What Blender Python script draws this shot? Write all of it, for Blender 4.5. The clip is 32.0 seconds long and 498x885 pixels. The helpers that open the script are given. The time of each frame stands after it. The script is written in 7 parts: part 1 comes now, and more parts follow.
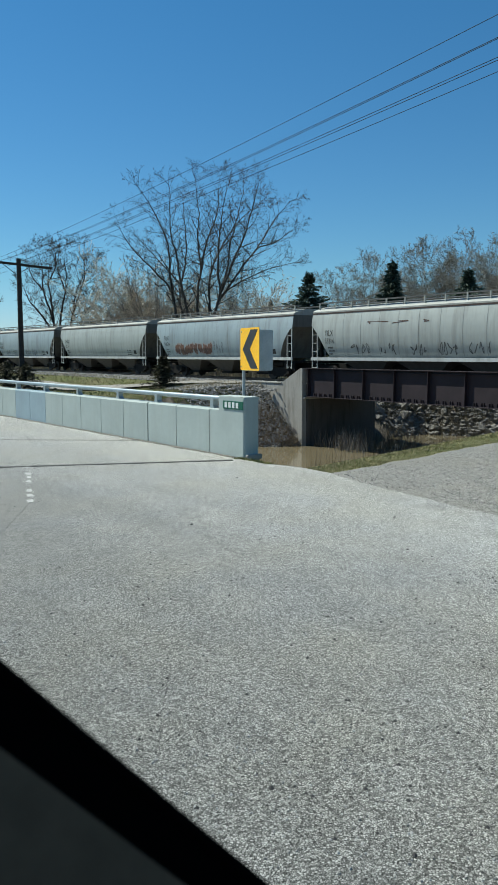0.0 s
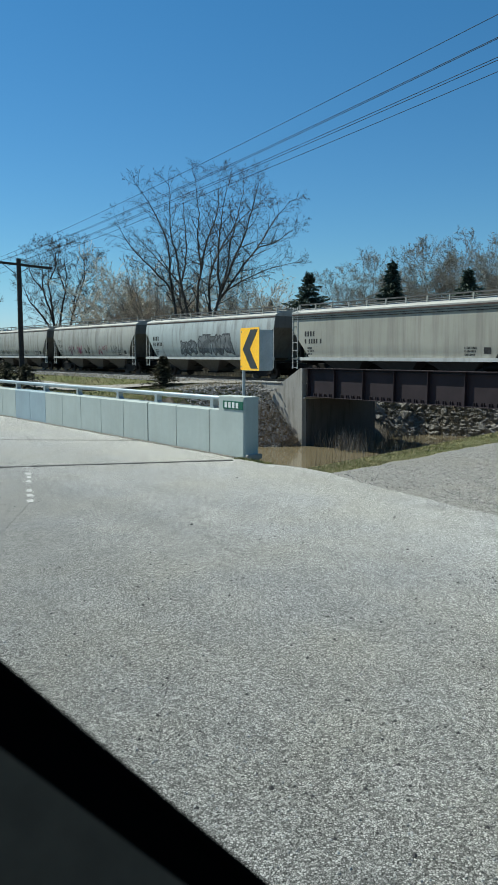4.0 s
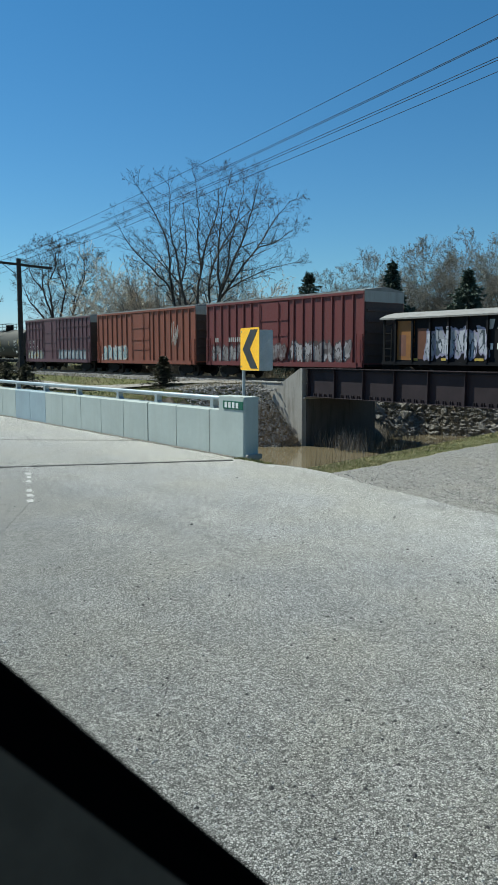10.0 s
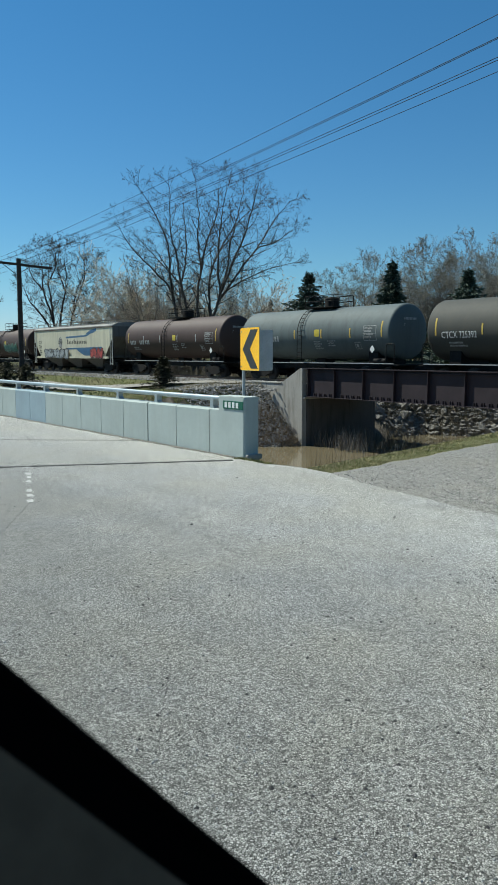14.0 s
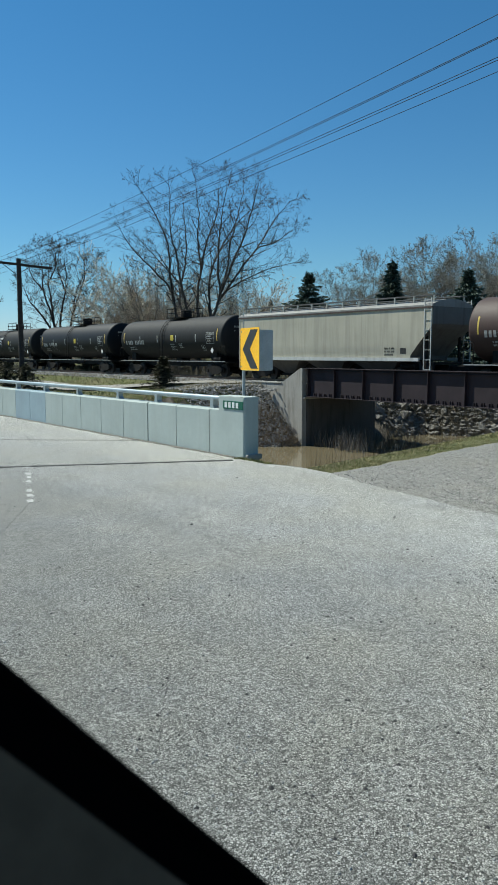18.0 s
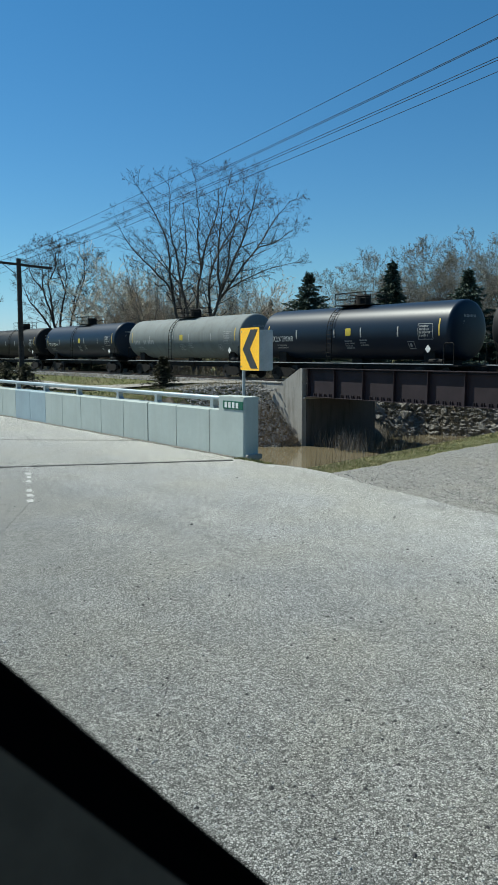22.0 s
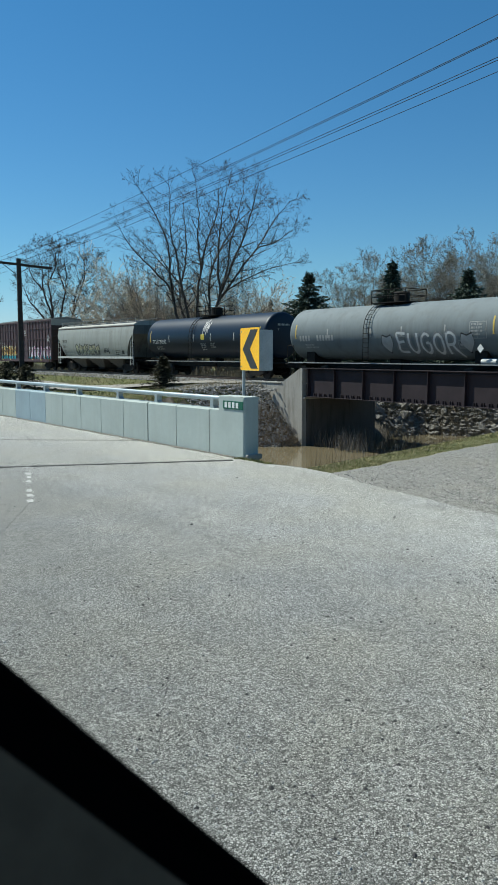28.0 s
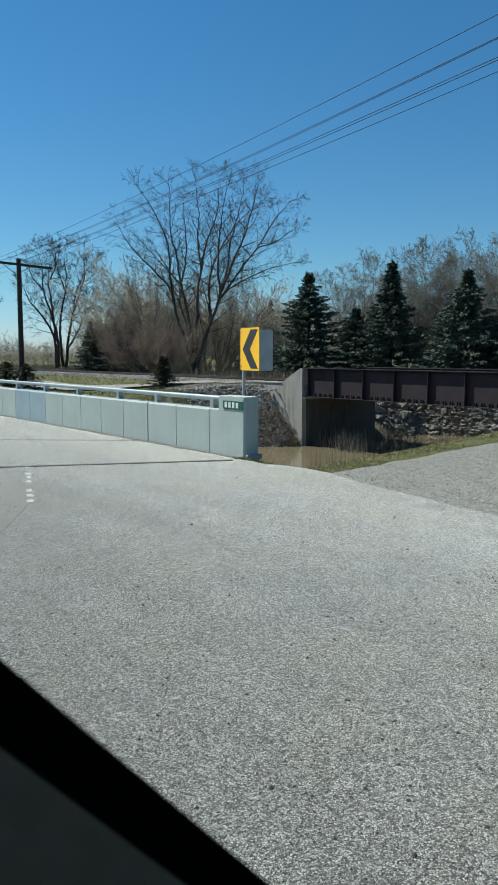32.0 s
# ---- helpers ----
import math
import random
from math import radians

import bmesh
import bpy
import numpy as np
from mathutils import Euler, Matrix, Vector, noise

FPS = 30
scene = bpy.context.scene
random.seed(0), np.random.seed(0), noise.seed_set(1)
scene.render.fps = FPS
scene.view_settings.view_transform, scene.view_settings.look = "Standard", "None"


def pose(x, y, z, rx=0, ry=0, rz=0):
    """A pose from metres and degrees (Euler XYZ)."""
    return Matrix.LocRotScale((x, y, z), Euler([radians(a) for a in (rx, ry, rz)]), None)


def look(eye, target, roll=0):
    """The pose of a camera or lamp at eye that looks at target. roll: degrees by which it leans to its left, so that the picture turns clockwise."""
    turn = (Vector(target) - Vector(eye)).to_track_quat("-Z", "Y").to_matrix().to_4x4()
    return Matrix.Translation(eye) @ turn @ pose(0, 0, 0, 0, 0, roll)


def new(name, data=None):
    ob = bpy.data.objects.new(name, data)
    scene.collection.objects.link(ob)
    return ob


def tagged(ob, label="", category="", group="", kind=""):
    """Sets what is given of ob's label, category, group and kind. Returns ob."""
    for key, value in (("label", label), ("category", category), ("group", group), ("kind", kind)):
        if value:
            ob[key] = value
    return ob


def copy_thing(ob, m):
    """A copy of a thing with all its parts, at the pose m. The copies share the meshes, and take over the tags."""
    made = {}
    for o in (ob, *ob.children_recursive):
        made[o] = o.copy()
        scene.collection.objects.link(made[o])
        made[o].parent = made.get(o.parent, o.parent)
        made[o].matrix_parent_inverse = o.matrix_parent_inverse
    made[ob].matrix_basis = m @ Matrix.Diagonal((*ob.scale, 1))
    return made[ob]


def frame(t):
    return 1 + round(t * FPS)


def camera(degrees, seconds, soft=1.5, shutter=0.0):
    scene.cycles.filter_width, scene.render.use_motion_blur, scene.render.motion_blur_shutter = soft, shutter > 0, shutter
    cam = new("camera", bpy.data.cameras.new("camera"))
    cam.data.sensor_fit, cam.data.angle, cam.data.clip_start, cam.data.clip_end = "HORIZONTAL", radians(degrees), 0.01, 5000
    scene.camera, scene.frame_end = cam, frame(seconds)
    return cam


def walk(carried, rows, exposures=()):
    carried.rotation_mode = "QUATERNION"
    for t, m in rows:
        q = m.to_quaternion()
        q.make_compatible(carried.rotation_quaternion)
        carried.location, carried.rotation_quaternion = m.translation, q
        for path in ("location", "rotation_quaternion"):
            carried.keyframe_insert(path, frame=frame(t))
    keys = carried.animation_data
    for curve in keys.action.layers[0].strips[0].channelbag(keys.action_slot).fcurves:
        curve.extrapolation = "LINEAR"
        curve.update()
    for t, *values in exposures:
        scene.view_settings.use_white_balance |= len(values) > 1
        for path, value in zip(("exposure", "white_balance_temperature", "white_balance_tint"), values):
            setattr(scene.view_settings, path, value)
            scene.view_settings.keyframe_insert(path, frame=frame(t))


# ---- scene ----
# X runs along the railway in the train's direction, Y away from the road, the eye stands over the origin
cam = camera(35.69, 32.0, soft=0.8)
cam.data.dof.use_dof, cam.data.dof.focus_distance, cam.data.dof.aperture_fstop = True, 5.0, 17.0
EYE = Vector((0, 0, 1.55))
VIEW = look(EYE, EYE + Vector((-0.79389, 0.59744, -0.11314)))
walk(cam, [(0, VIEW), (32.0, VIEW)], exposures=[(0, 0.72, 6300, 0), (32.0, 0.72, 6300, 0)])

# ---- world and sun ----
TO_SUN = Vector((-0.55, -0.24, 0.80)).normalized()
world = bpy.data.worlds.new("world")
scene.world = world
world.use_nodes = True
wn, wl = world.node_tree.nodes, world.node_tree.links
sky = wn.new("ShaderNodeTexSky")
sky.sky_type, sky.sun_disc = "NISHITA", False
sky.sun_elevation = math.asin(TO_SUN.z)
sky.sun_rotation = math.atan2(TO_SUN.x, TO_SUN.y)
sky.air_density, sky.dust_density, sky.ozone_density = 1.0, 0.1, 3.2
tint = wn.new("ShaderNodeMix")
tint.data_type, tint.blend_type = "RGBA", "MULTIPLY"
tint.inputs[0].default_value = 1.0
# haze: the sky is a little warmer low over the fields
up = wn.new("ShaderNodeTexCoord")
rise = wn.new("ShaderNodeSeparateXYZ")
haze = wn.new("ShaderNodeValToRGB")
haze.color_ramp.elements[0].position, haze.color_ramp.elements[0].color = 0.0, (0.76, 0.90, 1.32, 1)
mid = haze.color_ramp.elements.new(0.09)
mid.color = (0.68, 0.93, 1.07, 1)
haze.color_ramp.elements[2].position, haze.color_ramp.elements[2].color = 0.42, (0.575, 0.985, 1.13, 1)
wl.new(up.outputs["Generated"], rise.inputs[0])
wl.new(rise.outputs[2], haze.inputs[0])
wl.new(haze.outputs[0], tint.inputs[7])
deep = wn.new("ShaderNodeHueSaturation")
deep.inputs["Saturation"].default_value = 1.12
wl.new(sky.outputs[0], deep.inputs["Color"])
wl.new(deep.outputs[0], tint.inputs[6])
wl.new(tint.outputs[2], wn["Background"].inputs[0])
wn["Background"].inputs[1].default_value = 0.054
sun = new("sun", bpy.data.lights.new("sun", "SUN"))
sun.data.energy, sun.data.angle, sun.data.color = 4.3, radians(0.55), (1.0, 0.95, 0.87)
sun.matrix_world = look((0, 0, 60), Vector((0, 0, 60)) - TO_SUN)

# ---- plan ----
TRACK = 32.2      # track's centre line
RAIL = -0.04      # top of rail
WATER = -3.75
PARAPET = 6.77    # road face of the bridge parapet
ABUT = -33.9      # face of the railway abutment


# ---- mesh helpers ----
class Shape:
    """Collects vertices and faces for one mesh."""

    def __init__(self):
        self.v, self.f = [], []

    def add(self, verts, faces):
        n = len(self.v)
        self.v.extend(tuple(p) for p in verts)
        self.f.extend(tuple(i + n for i in q) for q in faces)
        return self

    def box(self, x0, x1, y0, y1, z0, z1, c=0.0):
        if c <= 0:
            self.add([(x, y, z) for x in (x0, x1) for y in (y0, y1) for z in (z0, z1)],
                     [(0, 1, 3, 2), (4, 6, 7, 5), (0, 4, 5, 1), (2, 3, 7, 6), (0, 2, 6, 4), (1, 5, 7, 3)])
            return self
        bm = bmesh.new()
        bmesh.ops.create_cube(bm, size=1, matrix=Matrix.Translation(((x0 + x1) / 2, (y0 + y1) / 2, (z0 + z1) / 2))
                              @ Matrix.Diagonal((x1 - x0, y1 - y0, z1 - z0, 1)))
        bmesh.ops.bevel(bm, geom=bm.edges[:], offset=c, segments=2, affect="EDGES", profile=0.6)
        bm.verts.index_update()
        self.add([v.co[:] for v in bm.verts], [[v.index for v in q.verts] for q in bm.faces])
        bm.free()
        return self

    def tube(self, p0, p1, r0, r1=None, n=8, caps=True):
        p0, p1 = Vector(p0), Vector(p1)
        r1 = r0 if r1 is None else r1
        a = (p1 - p0).normalized()
        u = a.orthogonal().normalized()
        w = a.cross(u)
        ring = [(math.cos(i * 2 * math.pi / n), math.sin(i * 2 * math.pi / n)) for i in range(n)]
        vs = [p0 + (u * c + w * s) * r0 for c, s in ring] + [p1 + (u * c + w * s) * r1 for c, s in ring]
        fs = [(i, (i + 1) % n, n + (i + 1) % n, n + i) for i in range(n)]
        if caps:
            fs += [tuple(range(n - 1, -1, -1)), tuple(range(n, 2 * n))]
        return self.add(vs, fs)

    def path(self, pts, r, n=6):
        for a, b in zip(pts, pts[1:]):
            self.tube(a, b, r, n=n)
        return self

    def extrude_x(self, prof, x0, x1):
        """A closed profile of (y, z) drawn out along x."""
        n = len(prof)
        vs = [(x0, y, z) for y, z in prof] + [(x1, y, z) for y, z in prof]
        fs = [(i, (i + 1) % n, n + (i + 1) % n, n + i) for i in range(n)]
        return self.add(vs, fs + [tuple(range(n - 1, -1, -1)), tuple(range(n, 2 * n))])

    def extrude_y(self, prof, y0, y1):
        n = len(prof)
        vs = [(x, y0, z) for x, z in prof] + [(x, y1, z) for x, z in prof]
        fs = [(i, (i + 1) % n, n + (i + 1) % n, n + i) for i in range(n)]
        return self.add(vs, fs + [tuple(range(n - 1, -1, -1)), tuple(range(n, 2 * n))])

    def extrude_z(self, prof, z0, z1):
        n = len(prof)
        vs = [(x, y, z0) for x, y in prof] + [(x, y, z1) for x, y in prof]
        fs = [(i, (i + 1) % n, n + (i + 1) % n, n + i) for i in range(n)]
        return self.add(vs, fs + [tuple(range(n - 1, -1, -1)), tuple(range(n, 2 * n))])

    def mesh(self, name, smooth=False):
        me = bpy.data.meshes.new(name)
        me.from_pydata(self.v, [], self.f)
        bm = bmesh.new()
        bm.from_mesh(me)
        bmesh.ops.recalc_face_normals(bm, faces=bm.faces[:])
        bm.to_mesh(me)
        bm.free()
        if smooth:
            me.shade_smooth()
            me.set_sharp_from_angle(angle=radians(38))
        me.update()
        return me


def raw_mesh(name, verts, faces, smooth=False):
    me = bpy.data.meshes.new(name)
    me.from_pydata(verts, [], faces)
    if smooth:
        me.shade_smooth()
    me.update()
    return me


def part(name, shape, material, parent, label="", at=None, smooth=False):
    """Links a shape or a mesh as one mesh object under a thing or under a part."""
    me = shape.mesh(name, smooth) if isinstance(shape, Shape) else shape
    if material and not me.materials:
        me.materials.append(material)
    ob = new(name, me)
    ob.parent = parent
    if at is not None:
        ob.matrix_basis = at if isinstance(at, Matrix) else Matrix.Translation(at)
    return tagged(ob, label) if label else ob


def thing(name, label, category, at=None, group="", kind=""):
    ob = new(name)
    ob.empty_display_size = 0.2
    if at is not None:
        ob.matrix_basis = at if isinstance(at, Matrix) else Matrix.Translation(at)
    return tagged(ob, label, category, group, kind)


def solid(name, shape, material, label, category, group="", kind="", smooth=False):
    me = shape.mesh(name, smooth) if isinstance(shape, Shape) else shape
    if material and not me.materials:
        me.materials.append(material)
    return tagged(new(name, me), label, category, group, kind)


def smoothstep(a, b, x):
    t = max(0.0, min(1.0, (x - a) / (b - a)))
    return t * t * (3 - 2 * t)


# ---- materials ----
class Nodes:
    def __init__(self, name):
        self.m = bpy.data.materials.new(name)
        self.m.use_nodes = True
        self.n, self.l = self.m.node_tree.nodes, self.m.node_tree.links
        self.b = self.n["Principled BSDF"]
        self.co = self.n.new("ShaderNodeTexCoord").outputs["Object"]

    def link(self, a, b):
        self.l.new(a, b)

    def mapping(self, scale, offset=(0, 0, 0)):
        q = self.n.new("ShaderNodeMapping")
        q.inputs["Scale"].default_value, q.inputs["Location"].default_value = scale, offset
        self.link(self.co, q.inputs[0])
        return q.outputs[0]

    def noise(self, scale, detail=4, rough=0.55, co=None, off=0.0):
        q = self.n.new("ShaderNodeTexNoise")
        q.inputs["Scale"].default_value, q.inputs["Detail"].default_value, q.inputs["Roughness"].default_value = scale, detail, rough
        self.link(co or self.mapping((1, 1, 1), (off, off * 1.7, off * 0.6)), q.inputs["Vector"])
        return q.outputs["Fac"]

    def voronoi(self, scale, feature="F1", out="Distance", co=None):
        q = self.n.new("ShaderNodeTexVoronoi")
        q.feature = feature
        q.inputs["Scale"].default_value = scale
        self.link(co or self.co, q.inputs["Vector"])
        return q.outputs[out]

    def ramp(self, fac, *stops):
        q = self.n.new("ShaderNodeValToRGB")
        while len(q.color_ramp.elements) < len(stops):
            q.color_ramp.elements.new(0.5)
        for e, (at, c) in zip(q.color_ramp.elements, stops):
            e.position = at
            e.color = (c, c, c, 1) if isinstance(c, (int, float)) else (*c, 1)
        self.link(fac, q.inputs[0])
        return q.outputs[0]

    def mix(self, fac, a, b, mode="MIX"):
        q = self.n.new("ShaderNodeMix")
        q.data_type, q.blend_type = "RGBA", mode
        for value, slot in ((fac, 0), (a, 6), (b, 7)):
            if isinstance(value, (int, float)):
                q.inputs[slot].default_value = value if slot == 0 else (value, value, value, 1)
            elif isinstance(value, tuple):
                q.inputs[slot].default_value = (*value, 1)
            else:
                self.link(value, q.inputs[slot])
        return q.outputs[2]

    def math(self, op, a, b):
        q = self.n.new("ShaderNodeMath")
        q.operation = op
        for value, slot in ((a, 0), (b, 1)):
            if isinstance(value, (int, float)):
                q.inputs[slot].default_value = value
            else:
                self.link(value, q.inputs[slot])
        return q.outputs[0]

    def random(self):
        return self.n.new("ShaderNodeObjectInfo").outputs["Random"]

    def island(self):
        return self.n.new("ShaderNodeNewGeometry").outputs["Random Per Island"]

    def bump(self, height, strength=0.3, distance=0.01):
        q = self.n.new("ShaderNodeBump")
        q.inputs["Strength"].default_value, q.inputs["Distance"].default_value = strength, distance
        self.link(height, q.inputs["Height"])
        self.link(q.outputs[0], self.b.inputs["Normal"])

    def done(self, color, rough=0.7, metal=0.0, spec=0.5):
        for value, slot in ((color, "Base Color"), (rough, "Roughness"), (metal, "Metallic"), (spec, "Specular IOR Level")):
            if isinstance(value, (int, float)):
                self.b.inputs[slot].default_value = value
            elif isinstance(value, tuple):
                self.b.inputs[slot].default_value = (*value, 1)
            else:
                self.link(value, self.b.inputs[slot])
        return self.m


def shade(c, k):
    return tuple(min(1.0, x * k) for x in c)


def paint(name, color, rough=0.45, grime=0.5, dirt=(0.12, 0.10, 0.085), spec=0.5, worn=1.0):
    """Weathered railway paint: rain streaks, dust patches and fine scuffs."""
    m = Nodes(name)
    off = sum(ord(ch) for ch in name) % 37
    streak = m.noise(1.0, 5, 0.6, m.mapping((2.6, 2.6, 0.16), (off, 0, 0)))
    fine = m.noise(1.0, 4, 0.6, m.mapping((11, 11, 0.5), (0, off, 0)))
    patch = m.noise(0.45, 4, 0.6, off=off)
    scuff = m.noise(7.0, 6, 0.7, off=off)
    c = m.mix(m.ramp(patch, (0.35, 0.0), (0.7, 1.0)), shade(color, 0.9), shade(color, 1.08))
    c = m.mix(m.math("MULTIPLY", m.ramp(streak, (0.48, 0.0), (0.72, 1.0)), grime), c, dirt)
    c = m.mix(m.math("MULTIPLY", m.ramp(fine, (0.55, 0.0), (0.75, 1.0)), grime * 0.5), c, dirt)
    c = m.mix(m.math("MULTIPLY", m.ramp(scuff, (0.62, 0.0), (0.72, 1.0)), grime * 0.35 * worn), c, shade(color, 1.35))
    m.bump(m.noise(1.1, 2, 0.5, off=off), 0.2 * worn, 0.015)
    return m.done(c, m.ramp(scuff, (0.3, rough * (1 - 0.2 * worn)), (0.8, min(1, rough * (1 + 0.4 * worn)))), spec=spec)


def plain(name, a, b, scale=4.0, rough=0.8, bump=0.3, depth=0.01, vary=0.0, metal=0.0, spec=0.4, fine=40.0):
    """A surface of two tones at two scales, with fine relief."""
    m = Nodes(name)
    big, small = m.noise(scale, 5, 0.6), m.noise(fine, 3, 0.6)
    c = m.mix(m.ramp(big, (0.32, 0.0), (0.68, 1.0)), a, b)
    c = m.mix(m.math("MULTIPLY", m.ramp(small, (0.4, 0.0), (0.7, 1.0)), 0.35), c, shade(a, 0.6))
    if vary:
        c = m.mix(m.math("MULTIPLY", m.random(), vary), c, shade(b, 0.45))
    m.bump(m.math("ADD", big, m.math("MULTIPLY", small, 0.5)), bump, depth)
    return m.done(c, rough, metal, spec)


def leafy(name, a, b, rough=0.7):
    m = Nodes(name)
    c = m.mix(m.island(), a, b)
    c = m.mix(m.math("MULTIPLY", m.random(), 0.35), c, shade(a, 0.6))
    return m.done(c, rough, spec=0.25)


def chipseal():
    """Worn road of pale stone chips in tar: single chips, clusters, pits and lane-long stains."""
    m = Nodes("chipseal")
    cell, edge = m.voronoi(128.0, out="Color"), m.voronoi(128.0, "DISTANCE_TO_EDGE")
    stone = m.ramp(cell, (0.20, 0.10), (0.38, 0.20), (0.56, 0.28), (0.80, 0.395))
    c = m.mix(m.ramp(edge, (0.015, 0.0), (0.17, 1.0)), (0.012, 0.013, 0.012), stone)
    c = m.mix(m.ramp(m.noise(38.0, 2, 0.6), (0.25, 0.9), (0.29, 0.0)), c, (0.02, 0.021, 0.02))
    # slight clumping of the chips, patches, lane-long stains and dusty spots
    c = m.mix(1.0, c, m.ramp(m.noise(30.0, 2, 0.6), (0.32, 0.86), (0.68, 1.14)), "MULTIPLY")
    c = m.mix(1.0, c, m.ramp(m.noise(3.1, 5, 0.65), (0.33, 0.93), (0.67, 1.07)), "MULTIPLY")
    lane = m.noise(1.0, 4, 0.55, m.mapping((0.12, 1.1, 1.0)))
    c = m.mix(1.0, c, m.ramp(lane, (0.40, 1.05), (0.72, 0.86)), "MULTIPLY")
    c = m.mix(1.0, c, m.ramp(m.noise(0.8, 4, 0.6, off=5.0), (0.35, (0.99, 1.0, 1.01)), (0.70, (1.05, 1.03, 0.96))), "MULTIPLY")
    m.bump(m.ramp(edge, (0.0, 0.0), (0.25, 1.0)), 0.3, 0.005)
    # grazing light painted into the colour: dark near the eye, brighter towards the far kerb
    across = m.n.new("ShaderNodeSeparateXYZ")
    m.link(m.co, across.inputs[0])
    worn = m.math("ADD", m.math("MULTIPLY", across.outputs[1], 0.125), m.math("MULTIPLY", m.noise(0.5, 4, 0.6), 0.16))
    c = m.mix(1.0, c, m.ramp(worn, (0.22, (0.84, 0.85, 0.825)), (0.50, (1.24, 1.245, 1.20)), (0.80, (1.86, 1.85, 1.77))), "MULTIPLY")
    return m.done(c, 0.8, spec=0.2)


def gravel_mat(name, a, b, scale=28.0):
    m = Nodes(name)
    cell, dist = m.voronoi(scale, out="Color"), m.voronoi(scale)
    c = m.mix(m.ramp(cell, (0.28, 0.0), (0.72, 1.0)), a, b)
    c = m.mix(m.ramp(dist, (0.40, 0.0), (0.62, 1.0)), c, shade(a, 0.35))
    c = m.mix(1.0, c, m.ramp(m.voronoi(scale * 0.42, out="Color"), (0.25, 0.93), (0.5, 1.0), (0.75, 1.07)), "MULTIPLY")
    c = m.mix(1.0, c, m.ramp(m.noise(scale * 0.12, 4, 0.65), (0.32, 0.88), (0.68, 1.12)), "MULTIPLY")
    c = m.mix(m.ramp(m.noise(0.55, 5, 0.65), (0.46, 0.0), (0.72, 0.55)), c, shade((a[0] * 1.06, a[1], a[2] * 0.86), 0.85))
    m.bump(m.ramp(dist, (0.1, 1.0), (0.8, 0.0)), 0.28, 0.012)
    return m.done(c, 0.9, spec=0.2)


def ground_mat():
    m = Nodes("meadow")
    a = m.mix(m.ramp(m.noise(0.35, 6, 0.65), (0.38, 0.0), (0.62, 1.0)), (0.075, 0.092, 0.03), (0.125, 0.11, 0.062))
    a = m.mix(m.ramp(m.noise(2.2, 5, 0.7), (0.4, 0.0), (0.75, 0.8)), a, (0.085, 0.105, 0.034))
    a = m.mix(m.ramp(m.noise(14.0, 4, 0.7), (0.45, 0.0), (0.75, 0.6)), a, (0.17, 0.148, 0.088))
    m.bump(m.noise(9.0, 6, 0.7), 0.9, 0.08)
    return m.done(a, 0.95, spec=0.1)


def water_mat():
    m = Nodes("muddy_water")
    c = m.mix(m.noise(0.5, 3, 0.5), (0.145, 0.12, 0.075), (0.185, 0.155, 0.10))
    m.bump(m.noise(1.0, 3, 0.5, m.mapping((1.5, 4.0, 1.0))), 0.08, 0.03)
    return m.done(c, 0.04, spec=0.5)


def concrete_mat(name, color, stain, k=1.0):
    m = Nodes(name)
    c = m.mix(m.ramp(m.noise(1.6, 6, 0.65), (0.35, 0.0), (0.7, 1.0)), shade(color, 0.92), shade(color, 1.06))
    run = m.noise(1.0, 5, 0.65, m.mapping((3.5, 3.5, 0.35)))
    c = m.mix(m.math("MULTIPLY", m.ramp(run, (0.5, 0.0), (0.78, 1.0)), 0.5 * k), c, stain)
    c = m.mix(m.math("MULTIPLY", m.ramp(m.noise(16, 5, 0.7), (0.55, 0.0), (0.75, 1.0)), 0.3 * k), c, stain)
    c = m.mix(m.math("MULTIPLY", m.random(), 0.10), c, shade(color, 0.75))
    m.bump(m.noise(30, 5, 0.6), 0.25, 0.006)
    return m.done(c, 0.85, spec=0.3)


MEADOW, WATERM, CHIP = ground_mat(), water_mat(), chipseal()
GRAVEL = gravel_mat("gravel", (0.222, 0.217, 0.198), (0.362, 0.355, 0.325), 66)
PATHM = gravel_mat("limestone_dust", (0.29, 0.275, 0.245), (0.39, 0.375, 0.34), 40)
BALLAST = gravel_mat("ballast", (0.16, 0.15, 0.14), (0.33, 0.315, 0.29), 14)
STONEM = plain("ballast_stone", (0.19, 0.18, 0.165), (0.46, 0.44, 0.41), 6, 0.9, 0.4, 0.02, 0.4)
ROCKM = plain("riprap_rock", (0.085, 0.08, 0.07), (0.34, 0.325, 0.295), 2.2, 0.9, 0.7, 0.04, 0.8, fine=18)
DIRT = plain("bank_soil", (0.11, 0.09, 0.066), (0.21, 0.175, 0.13), 1.4, 0.95, 0.8, 0.06, fine=16)
PARAPETM = concrete_mat("painted_concrete", (0.375, 0.425, 0.405), (0.26, 0.26, 0.23), 0.6)
PARAPETB = concrete_mat("blue_grey_concrete", (0.275, 0.355, 0.395), (0.22, 0.25, 0.26), 0.5)
OLDCON = concrete_mat("old_concrete", (0.34, 0.325, 0.295), (0.12, 0.105, 0.088), 1.9)
# much darker concrete for the breast wall, with near-black streaks
DARKCON = concrete_mat("dark_streaked_concrete", (0.10, 0.09, 0.08), (0.03, 0.026, 0.022), 1.6)
GALV = plain("galvanised_steel", (0.30, 0.35, 0.37), (0.41, 0.45, 0.46), 5, 0.42, 0.1, 0.002, metal=0.55)
GIRDERM = plain("weathered_girder_steel", (0.014, 0.008, 0.0115), (0.027, 0.0165, 0.022), 1.5, 0.7, 0.3, 0.01)
